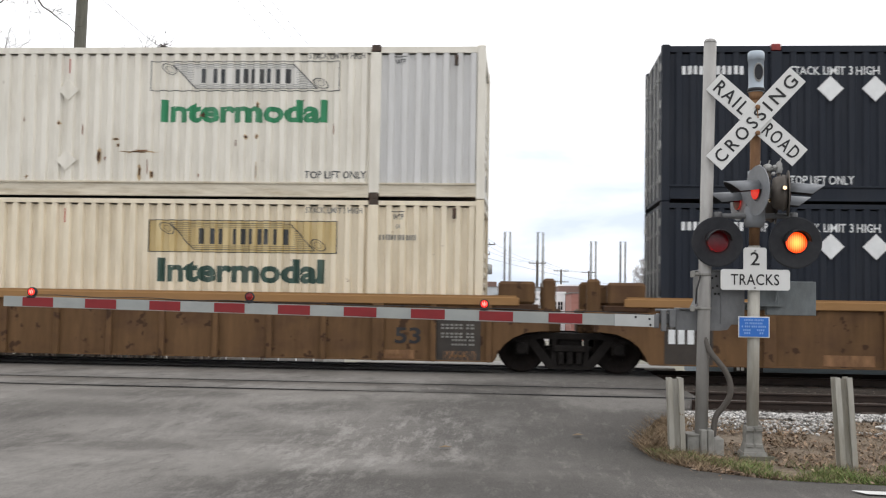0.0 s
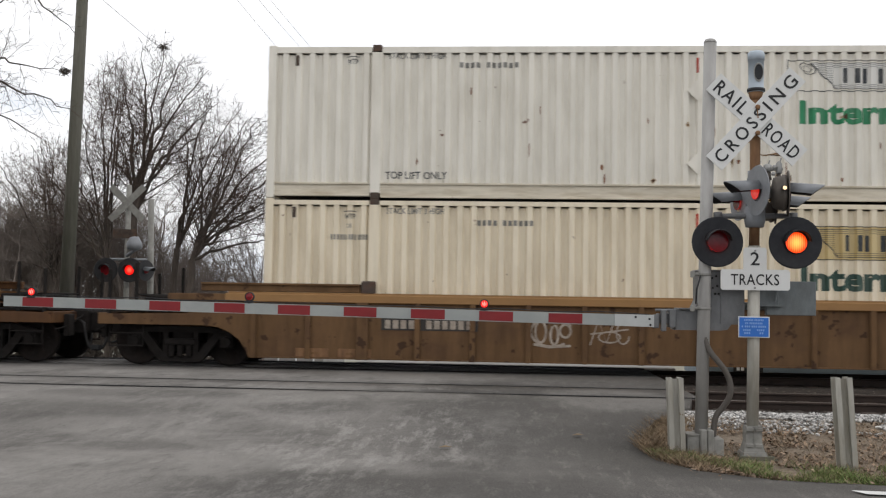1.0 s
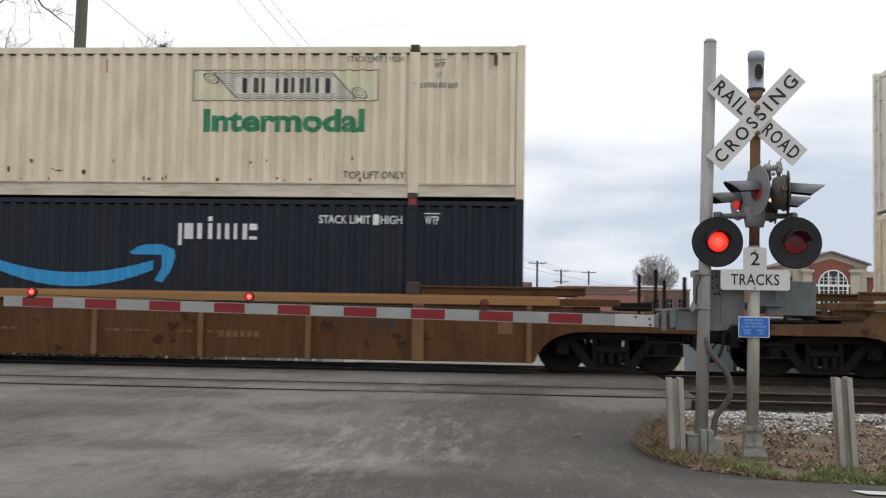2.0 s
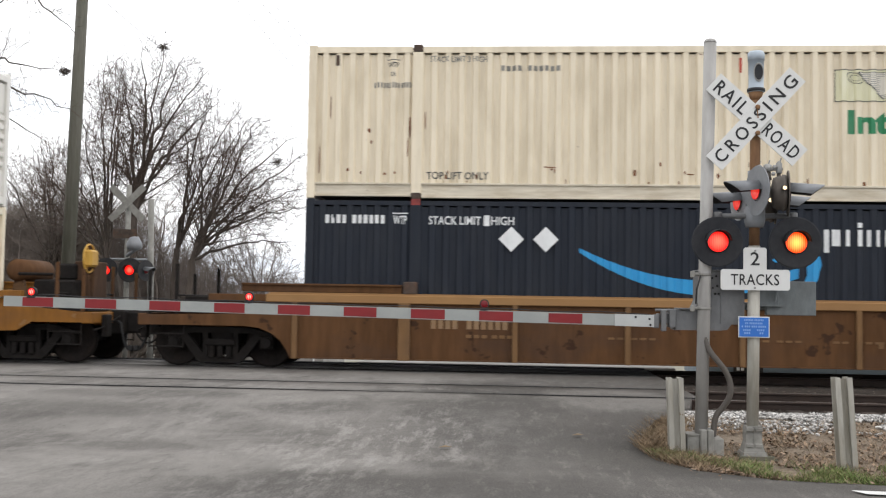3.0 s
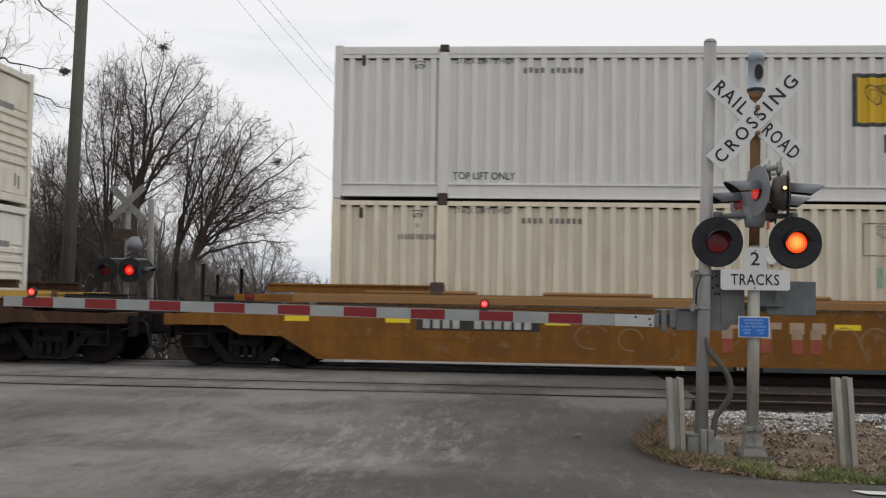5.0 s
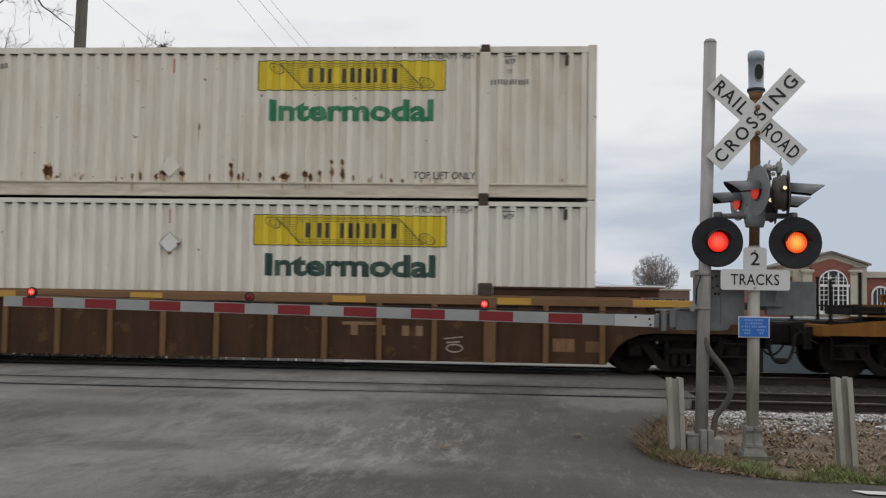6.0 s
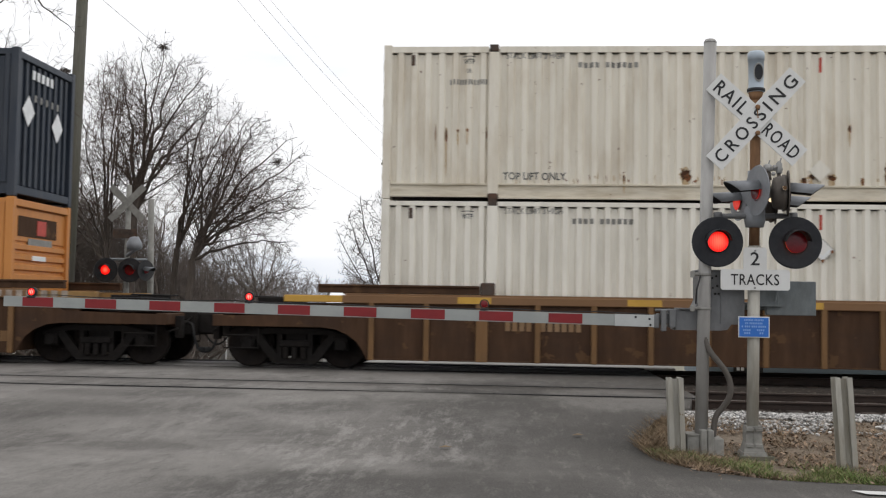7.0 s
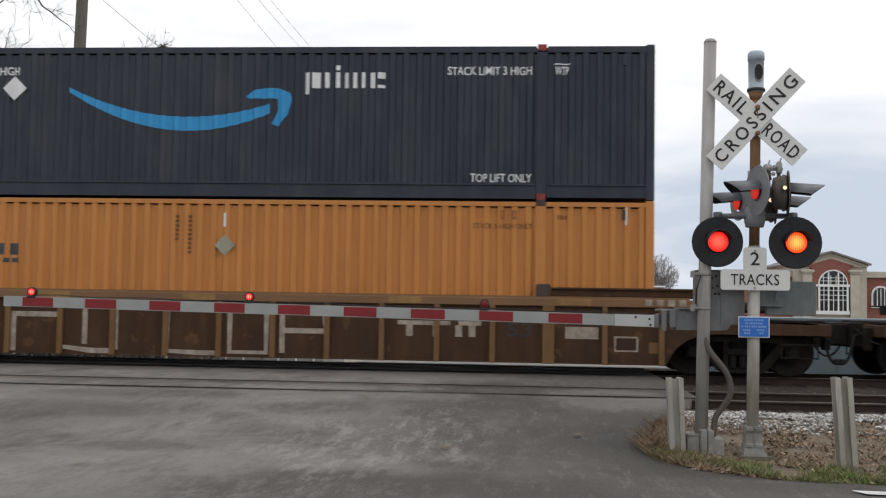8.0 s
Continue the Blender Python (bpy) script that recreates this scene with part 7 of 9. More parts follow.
for x, y, z, phase in ((2.575, SY - 0.36, 2.455, "R"), (2.515, SY - 0.02, 2.365, "L")):
    s = part("indicator_collar", shifted(loop_ring(bmesh.new(), [(0.020, 0.0), (0.021, -0.008), (0.028, -0.008), (0.030, 0.03), (0.020, 0.03)], (x, y, z), 16), B1), M_BACKDARK, sig)
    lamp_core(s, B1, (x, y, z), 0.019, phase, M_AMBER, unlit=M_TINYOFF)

# --- the gate
B2 = (1.815, SY, -0.2)
gate = thing("crossing_gate", pose(*B2), "lowered crossing gate with red and white striped arm", "crossing gate")
bm = rod(bmesh.new(), (1.815, SY, -0.2), (1.900, SY, 4.0), 0.064, seg=24)
rod(bm, (1.8995, SY, 3.985), (1.9005, SY, 4.02), 0.067, 0.05, 24)
part("mast", shifted(bm, B2), M_MASTGREY, gate, "tall grey steel mast")
o = [(1.80, 1.64), (2.01, 1.648), (2.04, 1.60), (2.26, 1.54), (2.26, 1.10), (2.13, 1.10), (2.09, 1.045), (2.02, 1.035), (1.568, 1.035), (1.568, 1.244), (1.76, 1.250), (1.80, 1.34)]
mech = part("mechanism_case", shifted(prism(bmesh.new(), o, SY + 0.06, SY + 0.42), B2), M_CASE, gate, "grey cast gate mechanism case")
bm = bmesh.new()
for x, z in ((1.935, 1.57), (1.975, 1.59), (1.94, 1.47), (1.985, 1.49), (1.965, 1.41), (2.0, 1.41), (2.2, 1.5), (2.2, 1.15)):
    turned(bm, [(0.010, 0.0), (0.012, -0.008), (0.004, -0.012)], True, 8, (x, SY + 0.058, z))
part("case_bolt", shifted(bm, B2), M_BLACK, mech)
bm = bmesh.new()
box(bm, 2.02, 2.035, SY + 0.05, SY + 0.062, 1.12, 1.60)
box(bm, 1.79, 2.06, SY + 0.04, SY + 0.44, 1.640, 1.655, 0.004)
box(bm, 1.60, 1.75, SY + 0.03, SY + 0.40, 1.245, 1.262, 0.003)
part("case_lid", shifted(bm, B2), M_CASE, mech)
for z in (1.255, 1.60):
    bm = bmesh.new()
    turned(bm, [(0.066, z - 0.014), (0.071, z - 0.014), (0.071, z + 0.014), (0.066, z + 0.014)], False, 16, (1.845, SY, 0))
    rod(bm, (1.72, SY - 0.05, z), (1.79, SY - 0.05, z + 0.01), 0.016, seg=6)
    box(bm, 1.70, 1.74, SY - 0.07, SY - 0.03, z - 0.03, z + 0.035, 0.006)
    part("mast_clamp", shifted(bm, B2), M_BASEGREY, gate)
hose(bm := bmesh.new(), [(1.80, SY - 0.07, 1.59), (1.76, SY - 0.06, 1.45), (1.755, SY - 0.05, 1.30)], 0.008, 6)
part("cable", shifted(bm, B2), M_HOSE, gate)
# counterweight
bm = boxes((2.50, 3.0, SY + 0.16, SY + 0.24, 1.20, 1.55), bevel=0.006)
part("counterweight", shifted(bm, B2), M_WEIGHT, gate, "grey counterweight plate")
bm = boxes((2.24, 2.72, SY + 0.24, SY + 0.27, 1.25, 1.33), (2.42, 2.62, SY + 0.12, SY + 0.20, 1.30, 1.50), bevel=0.006)
box(bm, 2.40, 2.66, SY + 0.10, SY + 0.22, 1.29, 1.31)
rod(bm, (2.57, SY + 0.09, 1.34), (2.60, SY + 0.09, 1.50), 0.012, seg=6)
part("counterweight_arm", shifted(bm, B2), M_WEIGHT, gate)
# arm
GY = SY + 0.02


def arm_z(x):
    return 1.1225 + (1.347 - x) * 0.01425


def arm_piece(bm, x0, x1, h0, h1, y0, y1):
    o = [(x0, arm_z(x0) - h0), (x1, arm_z(x1) - h1), (x1, arm_z(x1) + h1), (x0, arm_z(x0) + h0)]
    return prism(bm, o, y0, y1)


arm = part("gate_arm", shifted(arm_piece(bmesh.new(), -5.53, 0.97, 0.055, 0.058, GY, GY + 0.03), B2), M_ARMWHITE, gate, "long white gate arm with red stripes")
stripes = [(-5.319, -4.983), (-4.631, -4.292), (-3.93, -3.595), (-3.23, -2.904), (-2.549, -2.208), (-1.851, -1.507), (-1.147, -0.794), (-0.438, -0.089), (0.275, 0.621)]
for a, b in stripes:
    part("red_stripe", shifted(arm_piece(bmesh.new(), a, b, 0.047, 0.05, GY - 0.004, GY - 0.001), B2), M_ARMRED, arm, "red stripe")
bm = arm_piece(bmesh.new(), 0.95, 1.347, 0.06, 0.062, GY - 0.006, GY + 0.034)
part("arm_sleeve", shifted(bm, B2), surface("pale_aluminium_sleeve", (0.46, 0.47, 0.46), 0.45, 0.2, 0.06), arm)
bm = bmesh.new()
for x, z in ((1.16, 0.035), (1.30, 0.02), (1.31, -0.04)):
    turned(bm, [(0.012, 0.0), (0.012, -0.008), (0.004, -0.012)], True, 8, (x, GY - 0.006, arm_z(x) + z))
part("sleeve_bolt", shifted(bm, B2), M_BLACK, arm)
bm = boxes((1.34, 1.40, GY, GY + 0.06, 1.05, 1.19), (1.38, 1.56, GY + 0.05, GY + 0.14, 1.10, 1.20), (1.42, 1.47, GY - 0.02, GY + 0.08, 1.02, 1.24), (1.50, 1.57, GY, GY + 0.2, 1.06, 1.25), bevel=0.008)
rod(bm, (1.36, GY + 0.02, 1.235), (1.52, GY + 0.02, 1.235), 0.014, seg=6)
part("arm_bracket", shifted(bm, B2), M_CASE, gate, "galvanised arm bracket")
for x, z, ph in ((-5.227, 1.322, ""), (-2.86, 1.305, "l"), (-0.387, 1.268, "r")):
    bm = bmesh.new()
    rod(bm, (x, GY + 0.015, arm_z(x) + 0.05), (x, GY + 0.015, z - 0.04), 0.018, seg=8)
    box(bm, x - 0.045, x + 0.045, GY - 0.01, GY + 0.04, z - 0.065, z - 0.045, 0.004)
    loop_ring(bm, [(0.038, -0.008), (0.05, -0.008), (0.05, 0.03), (0.038, 0.03)], (x, GY + 0.015, z), 20)
    lampb = part("arm_lamp", shifted(bm, B2), M_BLACK, arm, "small red gate lamp")
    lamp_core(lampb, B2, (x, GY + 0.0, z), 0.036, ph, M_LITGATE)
bm = hose(bmesh.new(), [(-5.2 + 0.26 * k, GY + 0.015, arm_z(-5.2 + 0.26 * k) + 0.072 + 0.008 * math.sin(k * 1.7)) for k in range(26)], 0.005, 6)
part("arm_cable", shifted(bm, B2), M_HOSE, arm, "thin lamp cable along the arm")
# conduit and foot
bm = hose(bmesh.new(), smooth_line([(1.84, SY - 0.02, 1.06), (1.852, SY - 0.04, 0.93), (1.90, SY - 0.06, 0.82), (1.97, SY - 0.08, 0.73), (2.038, SY - 0.09, 0.64), (2.083, SY - 0.09, 0.54), (2.094, SY - 0.09, 0.44), (2.07, SY - 0.08, 0.35), (2.02, SY - 0.07, 0.27), (1.96, SY - 0.06, 0.19), (1.935, SY - 0.06, 0.08), (1.93, SY - 0.06, -0.02)]), 0.030, 10)
part("conduit", shifted(bm, B2), surface("grey_brown_conduit", (0.085, 0.075, 0.066), 0.6, 0, 0.1, (30, 30, 30), bump=0.3, bump_scale=90), gate, "flexible grey conduit")
bm = boxes((1.66, 1.79, SY - 0.12, SY + 0.12, -0.22, -0.01), (1.79, 1.855, SY - 0.16, SY + 0.14, -0.22, 0.05), (1.86, 1.92, SY - 0.16, SY + 0.14, -0.22, 0.05), (1.90, 2.02, SY - 0.14, SY + 0.14, -0.22, -0.035), bevel=0.008)
box(bm, 1.66, 1.80, SY - 0.13, SY + 0.13, -0.01, 0.002)
box(bm, 1.62, 2.06, SY - 0.22, SY + 0.22, -0.27, -0.215)
part("mast_base", shifted(bm, B2), M_BASEGREY, gate, "boxy steel mast base")


def guard_post(x, y, h, lean):
    """A short post of two steel channels back to back."""
    p = thing("guard_post", pose(x, y, -0.24, 0, lean, 0), "weathered grey steel channel post beside the signal", "post", "guard posts")
    for s in (-1, 1):
        o = [(0.030, -0.075), (0.078, -0.075), (0.078, -0.064), (0.040, -0.060), (0.040, 0.060), (0.078, 0.064), (0.078, 0.075), (0.030, 0.075)]
        bm = bmesh.new()
        rows_ = [[bm.verts.new((s * a, b, z)) for a, b in o] for z in (-0.1, h)]
        for i in range(8):
            bm.faces.new((rows_[0][i], rows_[0][(i + 1) % 8], rows_[1][(i + 1) % 8], rows_[1][i]))
        bm.faces.new(rows_[0])
        bm.faces.new(rows_[1])
        bmesh.ops.recalc_face_normals(bm, faces=bm.faces[:])
        part("channel", bm, M_GALVDIRT, p)
    part("web", boxes((-0.030, 0.030, -0.03, -0.018, -0.1, h - 0.01)), M_GALVDIRT, p)
    return p


guard_post(1.57, -8.74, 0.80, -2.2)
guard_post(3.03, -9.42, 0.88, -3.6)

# --- the signal on the far side of the tracks
B3 = (-11.02, 9.0, far_z(9.0))
fs = thing("crossing_signal", pose(*B3), "far crossing signal seen from behind, its red lamps flashing", "crossing signal")
part("mast", shifted(rod(bmesh.new(), (-11.0, 9, B3[2]), (-11.02, 9, 4.45), 0.075, seg=12), B3), M_BASEGREY, fs)
board(fs, B3, (-11.50, 4.40), (-10.54, 3.46), 0.19, 8.90, (), M_BASEGREY)
board(fs, B3, (-11.50, 3.46), (-10.54, 4.40), 0.19, 8.88, (), M_BASEGREY)
part("count_sign", shifted(boxes((-11.40, -10.72, 8.9, 8.91, 2.95, 3.2), bevel=0.004), B3), M_CASTING, fs)
bm = rod(bmesh.new(), (-11.58, 9, 2.36), (-10.45, 9, 2.36), 0.035, seg=8)
rod(bm, (-11.02, 8.95, 2.45), (-10.62, 8.95, 2.75), 0.05, seg=8)
turned(bm, [(0.03, 2.6), (0.2, 2.65), (0.22, 2.8), (0.12, 2.98), (0.03, 3.0)], False, 14, (-10.78, 8.9, 0))
part("lamp_arm", shifted(bm, B3), M_ALU, fs)
front_flasher(fs, B3, -11.555, 8.85, 2.06, "L", M_LITRED, 0.34, M_BLACK)
front_flasher(fs, B3, -10.85, 8.80, 2.06, "R", M_LITRED, 0.34, M_BLACK)
side_flasher(fs, B3, -10.45, 8.95, 2.06, 1, 0.29, -0.5, M_BLACK)
bm = rod(bmesh.new(), (-10.42, 9.4, B3[2]), (-10.52, 9.4, 4.1), 0.085, seg=12)
fg = thing("gate_mast", pose(-10.42, 9.4, far_z(9.4)), "pale steel mast of the far crossing gate", "mast")
part("mast", shifted(bm, (-10.42, 9.4, far_z(9.4))), M_BASEGREY, fg)
part("mechanism_case", shifted(boxes((-10.75, -10.2, 9.3, 9.75, 0.5, 1.1), bevel=0.03), (-10.42, 9.4, far_z(9.4))), M_ALU, fg)


# ---------------------------------------------------------------- trees
class Tubes:
    """Vertices and faces of many thin tubes, for one mesh."""

    def __init__(self):
        self.v, self.f = [], []

    def add(self, a, b, r0, r1, seg):
        d = (b - a).normalized()
        u = d.orthogonal().normalized()
        w = d.cross(u)
        o = len(self.v)
        for p, r in ((a, r0), (b, r1)):
            for i in range(seg):
                t = 2 * math.pi * i / seg
                q = p + (u * math.cos(t) + w * math.sin(t)) * r
                self.v.append((q.x, q.y, q.z))
        for i in range(seg):
            j = (i + 1) % seg
            self.f.append((o + i, o + j, o + seg + j, o + seg + i))

    def part(self, name, material, parent, label=""):
        me = bpy.data.meshes.new(name)
        me.from_pydata(self.v, [], self.f)
        me.materials.append(material)
        ob = new(name, me)
        ob.parent = parent
        if label:
            ob["label"] = label
        return ob


def colonise(base, crown, count, step, seed, trunks=1, spread_y=0.45, reach=4.0, kill=1.6, rise=0.0):
    """Grow branches from a base into an airy crown made of ellipsoids (x, y, z, rx, ry, rz), all about the base. Gives nodes and parents."""
    rng = np.random.default_rng(seed)
    vol = np.array([e[3] * e[4] * e[5] for e in crown])
    pick = rng.choice(len(crown), count, p=vol / vol.sum())
    d = rng.normal(size=(count, 3))
    d /= np.linalg.norm(d, axis=1)[:, None]
    d *= rng.random(count)[:, None] ** 0.42
    cr = np.array(crown)
    goal = cr[pick, :3] + d * cr[pick, 3:]
    nodes, parents, heads = [], [], []
    low = min(e[2] - 1.05 * e[5] for e in crown)
    for k in range(trunks):
        e = crown[k % len(crown)]
        p = np.array([0.10 * (k - (trunks - 1) / 2), 0.08 * math.sin(k * 2.1), -0.3])
        aim = np.array([e[0] * 0.5 + 0.8 * (k - (trunks - 1) / 2), e[1] + 0.4 * math.sin(k * 1.9), max(low, 0.8)])
        n = max(2, int(np.linalg.norm(aim - p) / step))
        last = -1
        for i in range(n + 1):
            f = i / n
            q = p + (aim - p) * np.array([f ** 1.4, f ** 1.4, f]) + (rng.normal(size=3) * 0.12 * step if 0 < i < n else 0)
            nodes.append(q)
            parents.append(last)
            last = len(nodes) - 1
    pos = np.array(nodes)
    forks = np.zeros(12000, int)
    head = np.tile(np.array([0.0, 0.0, 0.6]), (len(pos), 1))
    dist = np.full(count, 1e9)
    near = np.zeros(count, int)
    live = np.ones(count, bool)
    done = 0
    for _ in range(160):
        fresh = pos[done:]
        if len(fresh):
            dd = np.linalg.norm(goal[:, None, :] - fresh[None, :, :], axis=2)
            m = dd.argmin(1)
            v = dd[np.arange(count), m]
            better = v < dist
            dist[better] = v[better]
            near[better] = m[better] + done
            done = len(pos)
        live &= dist > kill * step
        live &= forks[near] < 3
        use = live & (dist < reach * step * (3 if _ < 25 else 1))
        if not use.any():
            break
        src = near[use]
        vec = goal[use] - pos[src]
        vec /= np.linalg.norm(vec, axis=1)[:, None]
        ids = np.unique(src)
        sums = np.zeros((len(pos), 3))
        np.add.at(sums, src, vec)
        g_ = sums[ids]
        g_ /= np.linalg.norm(g_, axis=1)[:, None] + 1e-6
        g_ = g_ + 0.38 * head[ids] + rng.normal(size=g_.shape) * 0.10 + np.array([0, 0, rise])
        g_ /= np.linalg.norm(g_, axis=1)[:, None]
        head = np.vstack([head, g_])
        add = pos[ids] + g_ * step
        forks[ids] += 1
        parents.extend(int(i) for i in ids)
        pos = np.vstack([pos, add])
        if len(pos) > 9000:
            break
    return pos, parents


def crown_tree(x, y, crown, label, seed, count=900, step=0.30, trunks=1, tip=0.008, twigs=3, twig_len=0.6, bark=None, twig=None, name="bare_tree", group="", clumps=(), leaves=0, pipe=2.2, limb=None):
    z = far_z(y)
    t = thing(name, pose(x, y, z), label, "tree", group)
    crown = [(a - x, b, c_ - z, rx, ry, rz) for a, b, c_, rx, ry, rz in crown]
    pos, par = colonise((0, 0, 0), crown, count, step, seed, trunks)
    n = len(pos)
    flow = np.zeros(n)
    kids = np.zeros(n, int)
    for i in range(n - 1, -1, -1):
        if kids[i] == 0:
            flow[i] = (limb or tip * 2.6) ** pipe
        if par[i] >= 0:
            flow[par[i]] += flow[i]
            kids[par[i]] += 1
    rad = flow ** (1 / pipe)
    rad = np.maximum(tip, rad - (limb or tip * 2.6) + tip)
    thick, fine = Tubes(), Tubes()
    rng = random.Random(seed)
    vec = [Vector(p) for p in pos]
    ends = []
    for i in range(n):
        p = par[i]
        if p < 0:
            continue
        r0 = min(rad[p], rad[i] * 1.35)
        (thick if rad[i] > tip * 5 else fine).add(vec[p], vec[i], r0, rad[i], 7 if rad[i] > tip * 8 else 4 if rad[i] > tip * 3 else 3)
        if rad[i] < tip * 2.6:
            d = (vec[i] - vec[p]).normalized()
            for _ in range(twigs if kids[i] else twigs + 1):
                a = vec[p].lerp(vec[i], rng.random())
                w = (d + Vector((rng.uniform(-0.9, 0.9), rng.uniform(-0.9, 0.9), rng.uniform(-0.35, 0.9)))).normalized()
                ln = twig_len * rng.uniform(0.5, 1.2)
                m_ = a + w * ln * 0.5
                w2 = (w + Vector((rng.uniform(-0.4, 0.4), rng.uniform(-0.4, 0.4), rng.uniform(-0.1, 0.5)))).normalized()
                e = m_ + w2 * ln * 0.5
                fine.add(a, m_, tip * 0.8, tip * 0.65, 3)
                fine.add(m_, e, tip * 0.65, tip * 0.4, 3)
                ends.append(e)
    thick.part("trunk", bark or M_BARK, t)
    cr = fine.part("crown", twig or M_TWIG, t, "bare twiggy crown")
    for cx, cz, r in clumps:
        q = min(ends, key=lambda e: (e.x - cx + x) ** 2 + (e.z - cz + z) ** 2)
        tb = Tubes()
        for _ in range(60):
            a = q + Vector((rng.gauss(0, r * 0.5), rng.gauss(0, r * 0.5), rng.gauss(0, r * 0.4)))
            tb.add(a, a + Vector((rng.uniform(-r, r), rng.uniform(-r, r), rng.uniform(-r, r) * 0.5)), 0.012, 0.008, 3)
        tb.part("twig_nest", M_BARK, t, "dark nest of twigs")
    if leaves:
        bm = bmesh.new()
        for _ in range(leaves):
            p = rng.choice(ends)
            if p.x < 0.3 + 1.2 * rng.random() or p.z < 4.5 + 2 * rng.random():
                continue
            a = rng.uniform(0, 6.28)
            u = Vector((math.cos(a), math.sin(a), rng.uniform(-0.8, 0.8))) * 0.085
            w = Vector((-math.sin(a), math.cos(a), rng.uniform(-0.6, 0.6))) * 0.05
            bm.faces.new([bm.verts.new(v) for v in (p - u, p + w, p + u, p - w)])
        part("leaves", bm, M_DRYLEAF, cr, "a few dry brown leaves")
    return t


def grown_tree(x, y, label, seed, stems, crown, tip=0.0075, gaps=(0.34, 0.20, 0.13), girth=0.13, bark=None, twig=None, name="bare_tree", nests=(), leaves=0, sprout=0.10, lift=0.10, wander=0.085, reach=(0.62, 0.62, 0.55)):
    """A bare tree that forks again and again. stems: (fork x, fork z, aim x, aim z, aim dy, bow) for each main limb; crown: ovals (x, dy, z, rx, ry, rz) that bound the twigs."""
    zb = far_z(y)
    t = thing(name, pose(x, y, zb), label, "tree")
    rng = random.Random(seed)
    ovals = [(Vector((a - x, b, c_ - zb)), Vector((rx, ry, rz))) for a, b, c_, rx, ry, rz in crown]
    thick, fine = Tubes(), Tubes()
    ends = []

    def inside(p, slack):
        return any(((p.x - c_.x) / r.x) ** 2 + ((p.y - c_.y) / r.y) ** 2 + ((p.z - c_.z) / r.z) ** 2 < slack for c_, r in ovals)

    def limb(pts, r0, r1, level, bare):
        n = len(pts) - 1
        total = sum((pts[i + 1] - pts[i]).length for i in range(n))
        run, due = 0.0, total * bare
        for i in range(n):
            a, b = pts[i], pts[i + 1]
            ra, rb = r0 + (r1 - r0) * (i / n) ** 0.8, r0 + (r1 - r0) * ((i + 1) / n) ** 0.8
            (thick if ra > tip * 2.5 else fine).add(a, b, ra, rb, 8 if ra > 0.05 else 5 if ra > tip * 2.5 else 3)
            seg = (b - a).length
            d = (b - a).normalized()
            while level < 3 and due < run + seg:
                f = due / total
                p = a + d * (due - run)
                due += gaps[level] * rng.uniform(0.5, 1.5)
                side = d.cross(Vector((rng.gauss(0, 1), rng.gauss(0, 1), rng.gauss(0, 1)))).normalized()
                ang = rng.uniform(0.5, 1.15)
                w = (d * math.cos(ang) + side * math.sin(ang) + Vector((0, 0, 0.06))).normalized()
                ln = total * reach[level] * (1.12 - 0.65 * f) * rng.uniform(0.55, 1.15)
                branch(p, w, max(ln, 0.3), (ra + (rb - ra) * 0.5) * (0.42, 0.5, 0.6)[level], level + 1)
            run += seg
        ends.append(pts[-1])

    def branch(p, d, ln, r, level):
        step = (0.0, 0.26, 0.17, 0.14)[level]
        n = max(2, int(ln / step))
        pts = [p]
        droop = rng.uniform(-0.35, 0.55) * lift
        for i in range(n):
            d = (d + Vector((rng.gauss(0, wander), rng.gauss(0, wander), rng.gauss(0, wander))) + Vector((0, 0, droop))).normalized()
            q = pts[-1] + d * (ln / n)
            if not inside(q, 1.0 + rng.uniform(-0.22, 0.2)):
                break
            pts.append(q)
        if len(pts) > 1:
            limb(pts, max(r, tip), tip * 0.6, level, 0.12)

    foot = {}
    for fx, fz, ax, az, ady, bow in stems:
        foot.setdefault((fx, fz), []).append((ax, az, ady, bow))
    for (fx, fz), aims in foot.items():
        fork = Vector((fx - x, 0, fz - zb))
        root = Vector((0.35 * (fx - x), 0, -0.3))
        k = 7
        pts = [root.lerp(fork, i / k) + Vector((rng.gauss(0, 0.04), rng.gauss(0, 0.04), 0)) * (0 < i < k) for i in range(k + 1)]
        limb(pts, girth * 1.25, girth, 3, 1.0)
        for ax, az, ady, bow in aims:
            aim = Vector((ax - x, ady, az - zb))
            mid = fork.lerp(aim, 0.5) + Vector((bow * (aim.z - fork.z), 0, -bow * (aim.x - fork.x)))
            m_ = 14
            run = []
            for i in range(m_ + 1):
                u = i / m_
                q = fork * (1 - u) ** 2 + mid * 2 * u * (1 - u) + aim * u * u
                run.append(q + Vector((rng.gauss(0, 0.05), rng.gauss(0, 0.05), rng.gauss(0, 0.05))) * (0 < i))
            limb(run, girth * rng.uniform(0.5, 0.68), tip * 1.6, 0, sprout)
    thick.part("trunk", bark or M_BARK, t)
    cr = fine.part("crown", twig or M_TWIG, t, "bare twiggy crown")
    for cx, cz, r in nests:
        q = min(ends, key=lambda e: (e.x - cx + x) ** 2 + (e.z - cz + zb) ** 2)
        tb = Tubes()
        for _ in range(90):
            a = q + Vector((rng.gauss(0, r * 0.4), rng.gauss(0, r * 0.4), rng.gauss(0, r * 0.35)))
            tb.add(a, a + Vector((rng.uniform(-r, r), rng.uniform(-r, r), rng.uniform(-r, r) * 0.5)), 0.012, 0.008, 3)
        tb.part("twig_nest", M_BARK, t, "dark nest of twigs")
    if leaves:
        bm = bmesh.new()
        for _ in range(leaves):
            p = rng.choice(ends)
            if p.x < 0.2 + 1.3 * rng.random() or p.z < 4.8 + 2 * rng.random():
                continue
